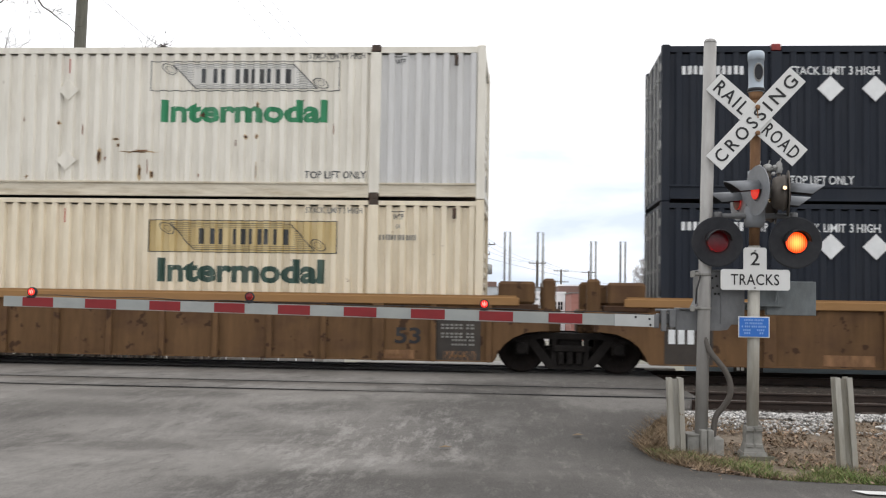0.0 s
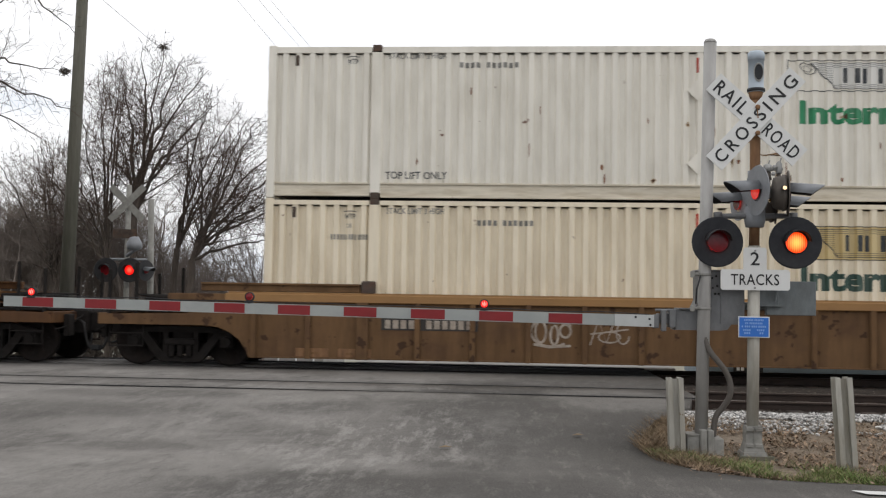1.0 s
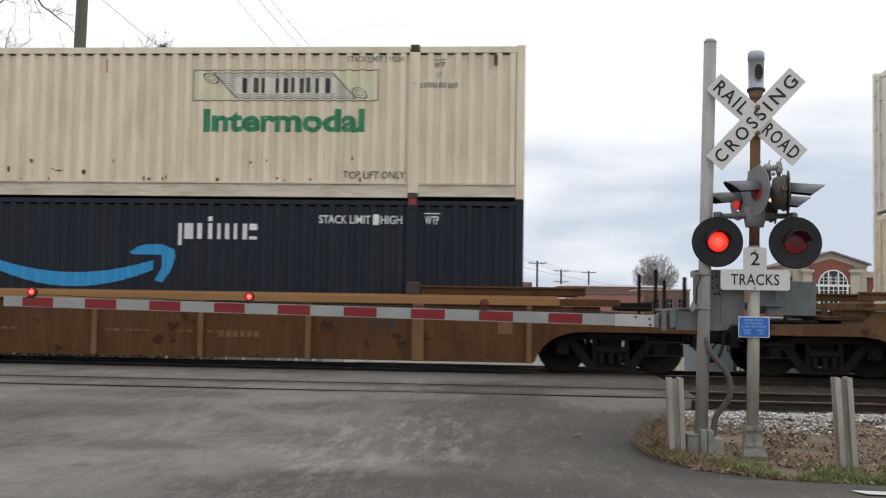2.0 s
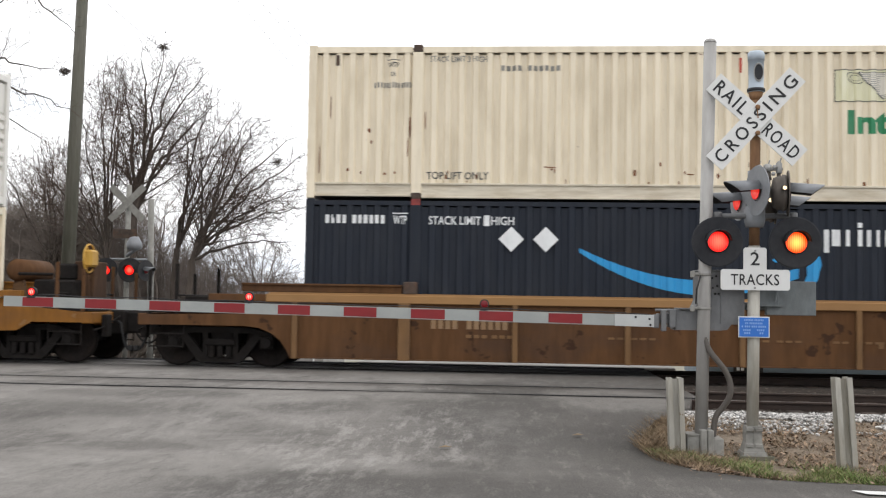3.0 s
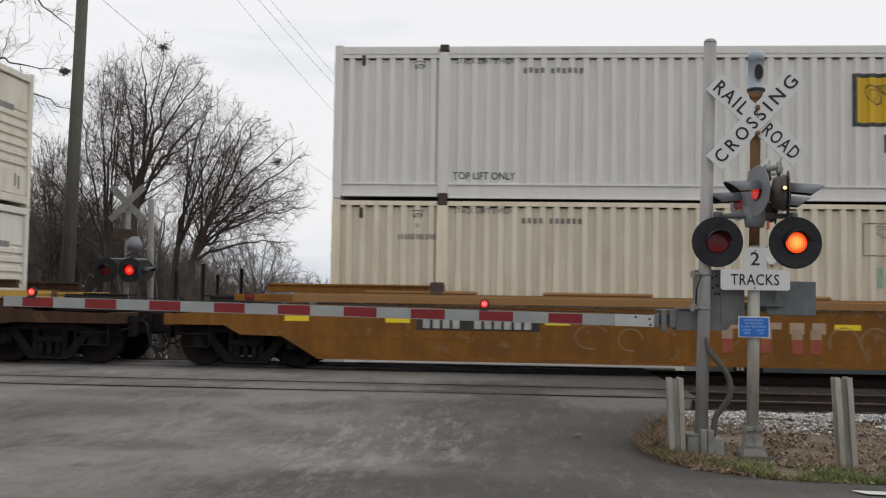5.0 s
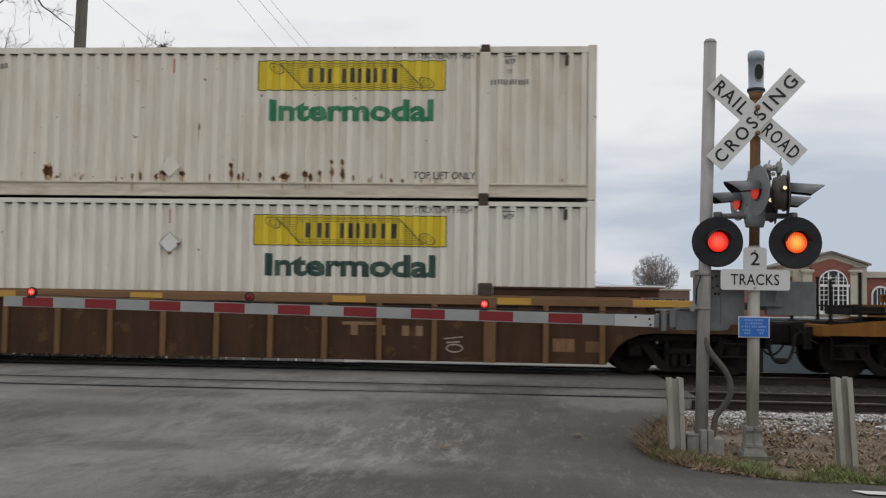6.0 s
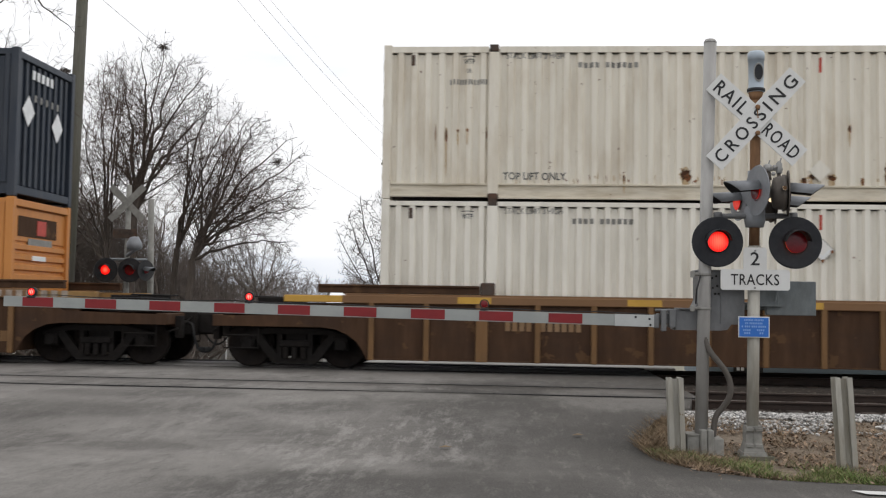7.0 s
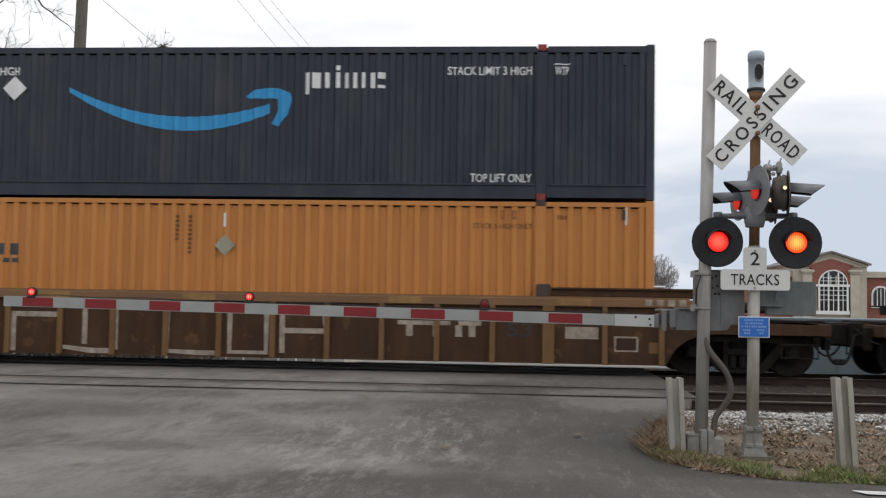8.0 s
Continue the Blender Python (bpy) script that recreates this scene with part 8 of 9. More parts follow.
            a = rng.uniform(0, 6.28)
            u = Vector((math.cos(a), math.sin(a), rng.uniform(-0.8, 0.8))) * 0.085
            w = Vector((-math.sin(a), math.cos(a), rng.uniform(-0.6, 0.6))) * 0.05
            bm.faces.new([bm.verts.new(v) for v in (p - u, p + w, p + u, p - w)])
        part("leaves", bm, M_DRYLEAF, cr, "a few dry brown leaves")
    return t


def fan(fx, fz, cx, cz, rx, rz, a0, a1, count, bow, seed):
    """Main limbs from one fork towards the rim of an oval, from angle a0 to a1 off the upright."""
    rng = random.Random(seed)
    out = []
    for k in range(count):
        a = a0 + (a1 - a0) * k / (count - 1) + rng.uniform(-0.08, 0.08)
        q = rng.uniform(0.86, 1.0)
        out.append((fx, fz, cx + q * rx * math.sin(a), cz + q * rz * math.cos(a), rng.uniform(-1.2, 1.2), bow * math.sin(a) + rng.uniform(-0.05, 0.05)))
    return tuple(out)


grown_tree(-16.1, 22, "tall bare winter tree with a nest near its top", 3,
           fan(-15.85, 4.6, -15.0, 8.2, 2.6, 4.1, -0.75, 1.7, 7, -0.15, 1),
           ((-15.0, 0, 8.2, 2.85, 2.4, 4.25), (-13.7, 0, 7.0, 2.5, 2.0, 2.9)), nests=((-14.78, 11.55, 0.2),), girth=0.17, gaps=(0.44, 0.33, 0.25))
grown_tree(-16.9, 22.5, "slender bare winter tree with a dense upright crown", 8,
           fan(-17.1, 2.6, -17.2, 7.3, 1.5, 4.2, -0.9, 0.7, 6, -0.08, 2) + fan(-17.1, 2.6, -18.4, 5.4, 2.2, 2.6, -1.4, -0.5, 3, -0.10, 3),
           ((-17.1, 0, 7.8, 1.8, 1.7, 4.2), (-18.9, 0, 6.0, 2.1, 1.6, 2.6)), girth=0.12, gaps=(0.46, 0.34, 0.26))
grown_tree(-13.6, 22.3, "spreading bare winter tree leaning outwards", 12,
           fan(-13.45, 2.9, -11.2, 5.9, 2.75, 3.2, -0.9, 2.3, 9, -0.18, 4),
           ((-11.2, 0, 6.0, 2.85, 2.2, 3.25), (-10.1, 0, 4.9, 1.85, 1.7, 2.1), (-13.0, 0, 5.6, 1.6, 1.5, 2.8)), nests=((-10.14, 6.98, 0.18),), girth=0.15, gaps=(0.40, 0.32, 0.25))
grown_tree(-14.6, 23.4, "upright bare winter tree between two others", 33,
           fan(-14.45, 3.4, -13.3, 7.2, 2.0, 3.3, -0.5, 1.5, 6, -0.14, 9),
           ((-13.3, 0, 7.4, 2.1, 1.8, 3.4), (-12.3, 0, 6.0, 1.8, 1.5, 2.2)), girth=0.13, gaps=(0.46, 0.35, 0.27))
grown_tree(-19.6, 23.5, "dense bare tree behind the utility pole", 21,
           fan(-19.6, 1.6, -20.2, 5.0, 2.7, 3.4, -1.2, 1.2, 8, -0.1, 5),
           ((-20.2, 0, 5.2, 3.0, 2.0, 3.3), (-18.3, 0, 4.6, 1.7, 1.5, 2.4)), gaps=(0.40, 0.30, 0.24), twig=M_BRUSH)
grown_tree(-11.4, 26.5, "low hazy bare tree among the brushwood", 25,
           fan(-11.6, 0.4, -12.0, 2.6, 1.9, 2.1, -1.2, 1.2, 6, -0.1, 6),
           ((-12.2, 0, 2.7, 2.1, 1.6, 2.0), (-10.8, 0, 2.2, 1.5, 1.2, 1.5)), twig=M_BRUSH, bark=M_BRUSH, girth=0.08, gaps=(0.32, 0.26, 0.22))
grown_tree(-16.8, 6.0, "large bare tree reaching over the utility pole", 14,
           ((-14.9, 9.9, -11.35, 8.0, 0.1, -0.10), (-15.6, 7.4, -11.5, 7.0, -0.3, -0.03), (-15.6, 7.4, -11.3, 5.9, 0.3, -0.05), (-15.6, 7.4, -12.2, 5.3, 0.2, 0.05), (-15.6, 7.4, -12.6, 9.3, 0.2, -0.05), (-15.6, 7.4, -12.9, 6.4, -0.5, -0.05)),
           ((-13.3, 0, 7.4, 2.2, 1.3, 2.4), (-11.9, 0, 6.4, 1.0, 0.8, 1.2)), tip=0.0048, gaps=(0.34, 0.28, 0.22), girth=0.10, sprout=0.3, nests=((-11.58, 6.95, 0.13),), reach=(0.36, 0.55, 0.5))
grown_tree(-7.4, 40, "many-stemmed bare shrub tree with a few dry leaves", 5,
           tuple((-7.5 + 0.05 * k, 0.6, -7.5 + 3.4 * math.sin(-1.25 + 0.357 * k), 4.35 + 3.5 * math.cos(-1.25 + 0.357 * k), 0.9 * math.sin(k * 2.3), 0.10 * math.sin(-1.25 + 0.357 * k)) for k in range(8)),
           ((-7.35, 0, 4.35, 3.75, 2.4, 3.6),), tip=0.0125, gaps=(0.36, 0.30, 0.28), girth=0.11, bark=M_BARK, twig=M_BARK, name="shrub_tree", leaves=2600, reach=(0.45, 0.5, 0.5), sprout=0.2)

# undergrowth and the far wood
brush = crown_tree(-17, 28, [(-17, 0, 1.6, 1.7, 1.2, 2.0), (-16.4, 0.2, 0.2, 1.5, 1.1, 1.5)], "dense brown brushwood behind the tracks", 31, 1500, 0.20, 7, 0.0055, 5, 0.7, M_BRUSH, M_BRUSH, "brushwood", "brushwood")
rng = random.Random(14)
for k in range(34):
    x = -28.5 + k * 0.47 + rng.uniform(-0.4, 0.4)
    y = 26 + rng.uniform(-2.5, 8)
    copy_thing(brush, pose(x, y, far_z(y), 0, 0, rng.uniform(0, 360)) @ Matrix.Scale(rng.uniform(0.85, 1.2) + 0.42 * (x < -17.0) - 0.22 * (x > -14.6), 4))
# far trees wear twigs paled in colour to stand for haze
far_tree = crown_tree(-30, 125, [(-30, 0, 2.4, 3.4, 2.6, 3.0), (-30.5, 0, 0.0, 2.6, 2.2, 2.2)], "bare tree in the far wood, its twigs paled by painted haze", 41, 1100, 0.45, 4, 0.02, 7, 1.1, M_FARTWIG, M_FARTWIG, "far_tree", "far wood")
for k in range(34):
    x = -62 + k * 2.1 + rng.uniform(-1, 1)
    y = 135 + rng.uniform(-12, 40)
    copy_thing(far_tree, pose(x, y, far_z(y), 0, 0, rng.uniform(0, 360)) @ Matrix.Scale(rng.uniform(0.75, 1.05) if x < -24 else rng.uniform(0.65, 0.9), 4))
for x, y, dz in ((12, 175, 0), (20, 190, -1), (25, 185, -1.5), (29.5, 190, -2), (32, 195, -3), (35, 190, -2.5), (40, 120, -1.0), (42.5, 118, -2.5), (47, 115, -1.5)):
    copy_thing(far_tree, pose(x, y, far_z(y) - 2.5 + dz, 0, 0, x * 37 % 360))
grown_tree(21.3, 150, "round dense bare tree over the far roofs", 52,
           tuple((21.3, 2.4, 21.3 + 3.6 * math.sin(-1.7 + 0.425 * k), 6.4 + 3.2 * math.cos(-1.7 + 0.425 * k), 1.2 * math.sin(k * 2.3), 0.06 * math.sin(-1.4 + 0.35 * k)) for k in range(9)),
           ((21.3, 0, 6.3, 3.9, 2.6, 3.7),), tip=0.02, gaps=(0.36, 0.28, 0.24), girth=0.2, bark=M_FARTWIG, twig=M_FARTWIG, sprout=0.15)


# ---------------------------------------------------------------- utility poles and wires
def utility_pole(x, y, top, r, arms, timber, lean=0.0, label="weathered timber utility pole with a crossarm"):
    z = far_z(y)
    p = thing("utility_pole", pose(x, y, z), label, "utility pole", "utility poles")
    h = top - z
    part("pole", rod(bmesh.new(), (0, 0, -0.3), (lean * h, 0, h), r * 1.15, r * 0.85, 14), timber, p)
    for az, half in arms:
        lx = lean * (az - z)
        bm = boxes((lx - half, lx + half, -r - 0.10, -r, az - z - 0.06, az - z + 0.06), bevel=0.01)
        arm_ = part("crossarm", bm, timber, p)
        bm = bmesh.new()
        for s in (-1, 1):
            rod(bm, (lx + s * half * 0.6, -r - 0.06, az - z - 0.05), (lx, -r, az - z - 0.65), 0.02, seg=4)
        part("brace", bm, M_GALV, arm_)
        for f in (-0.92, -0.5, 0.5, 0.92):
            bm = turned(bmesh.new(), [(0.02, 0.05), (0.05, 0.09), (0.035, 0.14), (0.055, 0.18), (0.02, 0.23)], False, 8, (lx + f * half, -r - 0.05, az - z))
            part("insulator", bm, M_GALV, arm_)
    return p


utility_pole(-12.32, 8, 11.6, 0.17, (), M_POLE, 0.02, "weathered grey-green timber utility pole behind the tracks")
main_pole = utility_pole(-7.62, 45, 10.75, 0.15, ((9.91, 1.22),), M_POLEBROWN, 0.0)
bm = bmesh.new()
rod(bm, (-0.15, -0.2, 8.55 + 2.6), (-0.75, -0.3, 8.75 + 2.6), 0.03, seg=5)
rod(bm, (0.1, -0.2, 8.55 + 2.6), (0.9, -0.3, 8.25 + 2.6), 0.02, seg=5)
turned(bm, [(0.03, 11.25), (0.08, 11.3), (0.08, 11.5), (0.03, 11.55)], False, 8, (-0.75, -0.3, 0))
box(bm, -0.28, -0.08, -0.35, -0.15, 7.4, 8.2, 0.02)
part("cutout_switch", bm, M_GALV, main_pole, "switch gear on the pole")
second = utility_pole(-4.07, 90, 8.15, 0.17, ((7.54, 1.22), (6.5, 0.7)), M_POLEGREY)
bm = bmesh.new()
for x in (-0.65, 0.65):
    turned(bm, [(0.1, 7.9), (0.3, 7.95), (0.3, 8.9), (0.1, 9.0)], False, 10, (x, -0.3, 0))
box(bm, -0.7, 0.7, -0.3, -0.15, 8.9, 9.0)
part("transformer", bm, M_GALV, second, "pale pole transformers")
utility_pole(2.13, 130, 7.6, 0.17, ((7.25, 1.22),), M_POLEGREY)
utility_pole(6.25, 150, 7.1, 0.17, ((6.85, 1.22), (5.1, 1.2)), M_POLEGREY)
utility_pole(11.93, 170, 7.6, 0.17, ((7.3, 1.3),), M_POLEGREY)


def wire(a, b, sag, r):
    bm = bmesh.new()
    a, b = Vector(a), Vector(b)
    hose(bm, [a.lerp(b, i / 14) - Vector((0, 0, sag * 4 * (i / 14) * (1 - i / 14))) for i in range(15)], r, 4)
    w = part("overhead_wire", bm, M_WIRE, None)
    tagged(w, "thin dark overhead wire strung between utility poles", "wire", "overhead wires")


for off in (-1.1, 0.0, 1.1):
    top = 10.05 if off else 10.75
    wire((-11.6 + off * 0.4, 8, 14.6), (-7.62 + off, 44.8, top), 0.5, 0.0065)
    wire((-7.62 + off, 44.8, top), (-4.07 + off, 89.8, 7.7 if off else 8.15), 0.5, 0.011)
    wire((-4.07 + off, 89.8, 7.7), (2.13 + off, 129.8, 7.4), 0.5, 0.014)
    wire((2.13 + off, 129.8, 7.4), (11.93 + off, 169.8, 7.4), 0.5, 0.018)
wire((-12.0, 8, 9.8), (-7.7, 44.8, 6.4), 0.5, 0.0065)
wire((-4.0, 89.8, 6.2), (30, 175, 4.6), 1.0, 0.02)


# ---------------------------------------------------------------- buildings beyond the tracks
def pane(parent, x, y, z, w, h, cols=2, rows_=2, framew=0.08, sash=M_WINDOWFRAME):
    """A window: glass behind a white frame with bars, on a wall that faces -y."""
    wdw = part("window", boxes((x, x + w, y - 0.02, y - 0.005, z, z + h)), M_GLASS, parent)
    bm = boxes((x - framew, x, y - 0.06, y, z - framew, z + h + framew), (x + w, x + w + framew, y - 0.06, y, z - framew, z + h + framew), (x, x + w, y - 0.06, y, z + h, z + h + framew), (x, x + w, y - 0.08, y, z - framew, z))
    for k in range(1, cols):
        box(bm, x + w * k / cols - 0.025, x + w * k / cols + 0.025, y - 0.04, y - 0.02, z, z + h)
    for k in range(1, rows_):
        box(bm, x, x + w, y - 0.045, y - 0.02, z + h * k / rows_ - 0.025, z + h * k / rows_ + 0.025)
    part("window_frame", bm, sash, wdw)


def block(name, label, x0, x1, y, depth, z0, z1, wall_mat, roof_mat, parapet=0.15, windows=(), gable=0.0, sash=None):
    b = thing(name, pose((x0 + x1) / 2, y, z0), label, "building")
    w = (x1 - x0) / 2
    h = z1 - z0
    if gable:
        bm = prism(bmesh.new(), [(-w, -0.4), (w, -0.4), (w, h), (0, h + gable), (-w, h)], 0, depth)
        part("wall", bm, wall_mat, b)
        for s in (-1, 1):
            bm = prism(bmesh.new(), [(0, h + gable + 0.02), (s * (w + 0.3), h - 0.3 * gable / w + 0.02), (s * (w + 0.3), h - 0.3 * gable / w + 0.14), (0, h + gable + 0.14)], -0.25, depth + 0.25)
            part("roof", bm, roof_mat, b)
    else:
        part("wall", boxes((-w, w, 0, depth, -0.4, h)), wall_mat, b)
        part("roof", boxes((-w - 0.1, w + 0.1, -0.1, depth + 0.1, h, h + parapet)), roof_mat, b)
    for x, z, ww, hh in windows:
        pane(b, x - (x0 + x1) / 2, 0, z - z0, ww, hh, sash=sash or M_WINDOWFRAME)
    return b


lb = block("long_building", "long low white building with a broad sloping white roof", -21.4, -4.5, 92, 14, far_z(92), -0.6, M_WALLWHITE, M_WALLWHITE, 0.1, tuple((-20 + 3 * k, -2.6, 1.2, 1.0) for k in range(5)))
bm = bmesh.new()
hb = -0.6 - far_z(92)
vs = [bm.verts.new(p) for p in ((-8.7, -0.4, hb + 0.1), (8.7, -0.4, hb + 0.1), (8.7, 8.0, hb + 3.75), (-8.7, 8.0, hb + 3.75), (-8.7, 14.4, hb + 0.1), (8.7, 14.4, hb + 0.1))]
for f in ((0, 1, 2, 3), (3, 2, 5, 4), (0, 3, 4), (1, 5, 2)):
    bm.faces.new([vs[i] for i in f])
part("pitched_roof", bm, M_WALLWHITE, lb)
sh = block("metal_shed", "pale grey gabled metal shed with a door", -2.75, 0.95, 60, 9, far_z(60), 1.75, M_WALLGREY, M_WALLGREY, gable=0.55)
part("shed_door", boxes((1.05, 1.45, -0.03, 0.0, 2.6, 4.2)), M_BLACK, sh)
bm = bmesh.new()
for k in range(13):
    box(bm, -1.80 + k * 0.3 - 0.012, -1.80 + k * 0.3 + 0.012, -0.02, 0.0, 0, 4.6)
part("siding_seam", bm, M_WALLGREY, sh)
block("shed_annex", "low pale grey annex with one small window", -7.0, -2.8, 60, 7, far_z(60), -0.9, M_WALLGREY, M_ROOFGREY, 0.12, ((-4.4, -2.5, 0.5, 0.8),))
block("roadside_store", "small white store with wide windows", 1.0, 4.9, 100, 9, far_z(100), 2.6, M_WALLWHITE, M_WALLWHITE, 0.25, ((3.2, 0.8, 0.7, 0.9), (4.1, 0.8, 0.5, 0.9)))
block("brick_store", "long pinkish brick building with a pale flat roof edge", 4.9, 12.0, 85, 14, far_z(85), 2.5, M_PINKBRICK, M_ROOFGREY, 0.12, ((6.0, 0.4, 0.5, 0.8),), 0.0, M_ROOFGREY)
block("brick_warehouse", "pale-roofed brick warehouse behind the stores", 4.3, 16.6, 105, 14, far_z(105), 3.6, M_DKBRICK, M_WALLWHITE, 0.18)
block("dark_brick_shop", "dark brown brick shop with a parapet", 12.02, 16.6, 86, 12, far_z(86), 2.95, M_DKBRICK, M_STONE, 0.15, ((13.0, 1.2, 0.6, 0.9), (14.3, 1.2, 0.6, 0.9), (15.5, 1.2, 0.6, 0.9)), 0.0, M_ROOFGREY)
for x, w in ((-3.9, 1.4), (-1.7, 1.7), (0.6, 1.3)):
    u = thing("roof_unit", pose(x, 112, 3.4), "boxy grey air-conditioning unit on a flat roof", "air conditioner", "roof units")
    part("case", boxes((-w / 2, w / 2, 0, 1.2, 0, 0.75), bevel=0.05), M_DKBRICK, u)
block("back_building", "low grey building carrying roof units", -6.5, 3.2, 110, 8, far_z(110), 3.4, M_WALLGREY, M_ROOFGREY, 0.12)
wl_ = block("low_wall_building", "low pale grey building with white posts", -17.0, -9.4, 30, 6, far_z(30), -0.30, M_CONCRETE, M_ROOFGREY, 0.08)
for k in range(9):
    part("white_post", boxes((-3.5 + k * 0.85, -3.42 + k * 0.85, -0.06, 0.0, 0.0, 1.4)), M_WALLWHITE, wl_)

# the brick station hall
sz = far_z(70)
st = thing("brick_hall", pose(25.7, 70, sz), "red brick hall with stone pediment and a tall arched window", "building")


def arch(cx, w, z0, spring, k=14):
    r = w / 2
    return [(cx - r, z0), (cx + r, z0)] + [(cx + r * math.cos(math.pi * i / k), spring + r * math.sin(math.pi * i / k)) for i in range(k + 1)]


G = lambda z: z - sz
part("wall", boxes((-2.9, 3.0, 0.3, 12, 0, G(4.9))), M_STONE, st, "pale stone front wall")
part("wall", boxes((-6.5, -2.9, 1.2, 12, 0, G(4.2))), M_BRICK, st)
part("wall", boxes((3.0, 12, 1.2, 12, 0, G(4.2))), M_BRICK, st)
bm = prism(bmesh.new(), [(-2.95, G(4.9)), (3.05, G(4.9)), (3.05, G(5.08)), (0.0, G(6.08)), (-2.95, G(5.08))], 0.1, 12)
part("pediment", bm, M_STONE, st, "pale stone pediment")
for s in (-1, 1):
    o = [(0.0, G(6.05)), (s * 3.2, G(5.0)), (s * 3.2, G(5.16)), (0.0, G(6.2))]
    part("roof", prism(bmesh.new(), o, -0.3, 12.2), M_ROOFGREY, st)
    o = [(0.0, G(5.86)), (s * 2.9, G(4.9)), (s * 2.9, G(5.02)), (0.0, G(6.0))]
    part("raking_moulding", prism(bmesh.new(), o, -0.05, 0.1), M_STONE, st)
o = [(-1.62, G(3.4)), (1.62, G(3.4)), (1.62, G(4.85)), (1.85, G(4.85)), (1.85, G(5.0)), (0.0, G(5.55)), (-1.85, G(5.0)), (-1.85, G(4.85)), (-1.62, G(4.85))]
part("brick_panel", prism(bmesh.new(), o, 0.04, 0.3), M_BRICK, st, "red brick gable panel")
for s in (-1, 1):
    part("pilaster", boxes((min(s * 1.55, s * 2.3), max(s * 1.55, s * 2.3), -0.12, 0.3, 0, G(4.25)), bevel=0.03), M_STONE, st)
    part("capital", boxes((min(s * 1.4, s * 2.5), max(s * 1.4, s * 2.5), -0.25, 0.3, G(4.38), G(4.62)), bevel=0.05), M_STONE, st)
    part("capital", boxes((min(s * 1.5, s * 2.38), max(s * 1.5, s * 2.38), -0.18, 0.3, G(4.25), G(4.38)), bevel=0.03), M_STONE, st)
    part("cornice", boxes((min(s * 2.5, s * 6.7) if s < 0 else 2.5, max(s * 2.5, s * 6.7) if s < 0 else 12, 0.9, 1.25, G(4.02), G(4.55)), bevel=0.04), M_STONE, st, "stone cornice")
part("window_rim", prism(bmesh.new(), arch(0.16, 2.42, G(2.75), G(3.42)), -0.08, 0.2), M_WINDOWFRAME, st)
wn_ = part("arched_window", prism(bmesh.new(), arch(0.16, 2.2, G(2.8), G(3.42)), -0.11, 0.1), M_GLASS, st, "arched window with white bars")
for x, t in ((-0.24, 0.12), (0.56, 0.12)):
    part("window_bar", boxes((x - t / 2, x + t / 2, -0.16, -0.11, G(2.8), G(4.4))), M_WINDOWFRAME, wn_)
for x in (-0.65, -0.05, 0.37, 0.97):
    part("window_bar", boxes((x - 0.025, x + 0.025, -0.14, -0.11, G(3.4), G(4.15))), M_WINDOWFRAME, wn_)
for z, t in ((3.68, 0.05), (3.95, 0.04)):
    part("window_bar", boxes((-0.85, 1.17, -0.14, -0.11, G(z) - t / 2, G(z) + t / 2)), M_WINDOWFRAME, wn_)
part("window_band", boxes((-1.5, 1.5, -0.18, 0.3, G(3.20), G(3.40))), M_WINDOWFRAME, st, "white band across the window")
lw = part("lower_window", boxes((-1.0, 1.3, -0.10, 0.3, G(1.2), G(3.2))), M_GLASS, st)
for x, t in ((-1.0, 0.14), (-0.24, 0.12), (0.56, 0.12), (1.3, 0.14), (-0.62, 0.05), (0.16, 0.05), (0.93, 0.05)):
    part("window_bar", boxes((x - t / 2, x + t / 2, -0.15, -0.10, G(1.2), G(3.2))), M_WINDOWFRAME, lw)
for z in (2.9, 2.5, 2.1):
    part("window_bar", boxes((-1.0, 1.3, -0.14, -0.10, G(z) - 0.025, G(z) + 0.025)), M_WINDOWFRAME, lw)
part("window_sill", boxes((-1.5, 1.5, -0.1, 0.3, G(0.9), G(1.2))), M_WINDOWFRAME, st)
part("side_window_rim", prism(bmesh.new(), arch(4.35, 1.5, G(1.5), G(2.6)), 1.0, 1.18), M_WINDOWFRAME, st)
part("side_window", prism(bmesh.new(), arch(4.35, 1.2, G(1.6), G(2.6)), 0.96, 1.1), M_GLASS, st)
for x in (4.05, 4.35, 4.65):
    part("window_bar", boxes((x - 0.03, x + 0.03, 0.92, 0.97, G(1.6), G(3.1))), M_WINDOWFRAME, st)


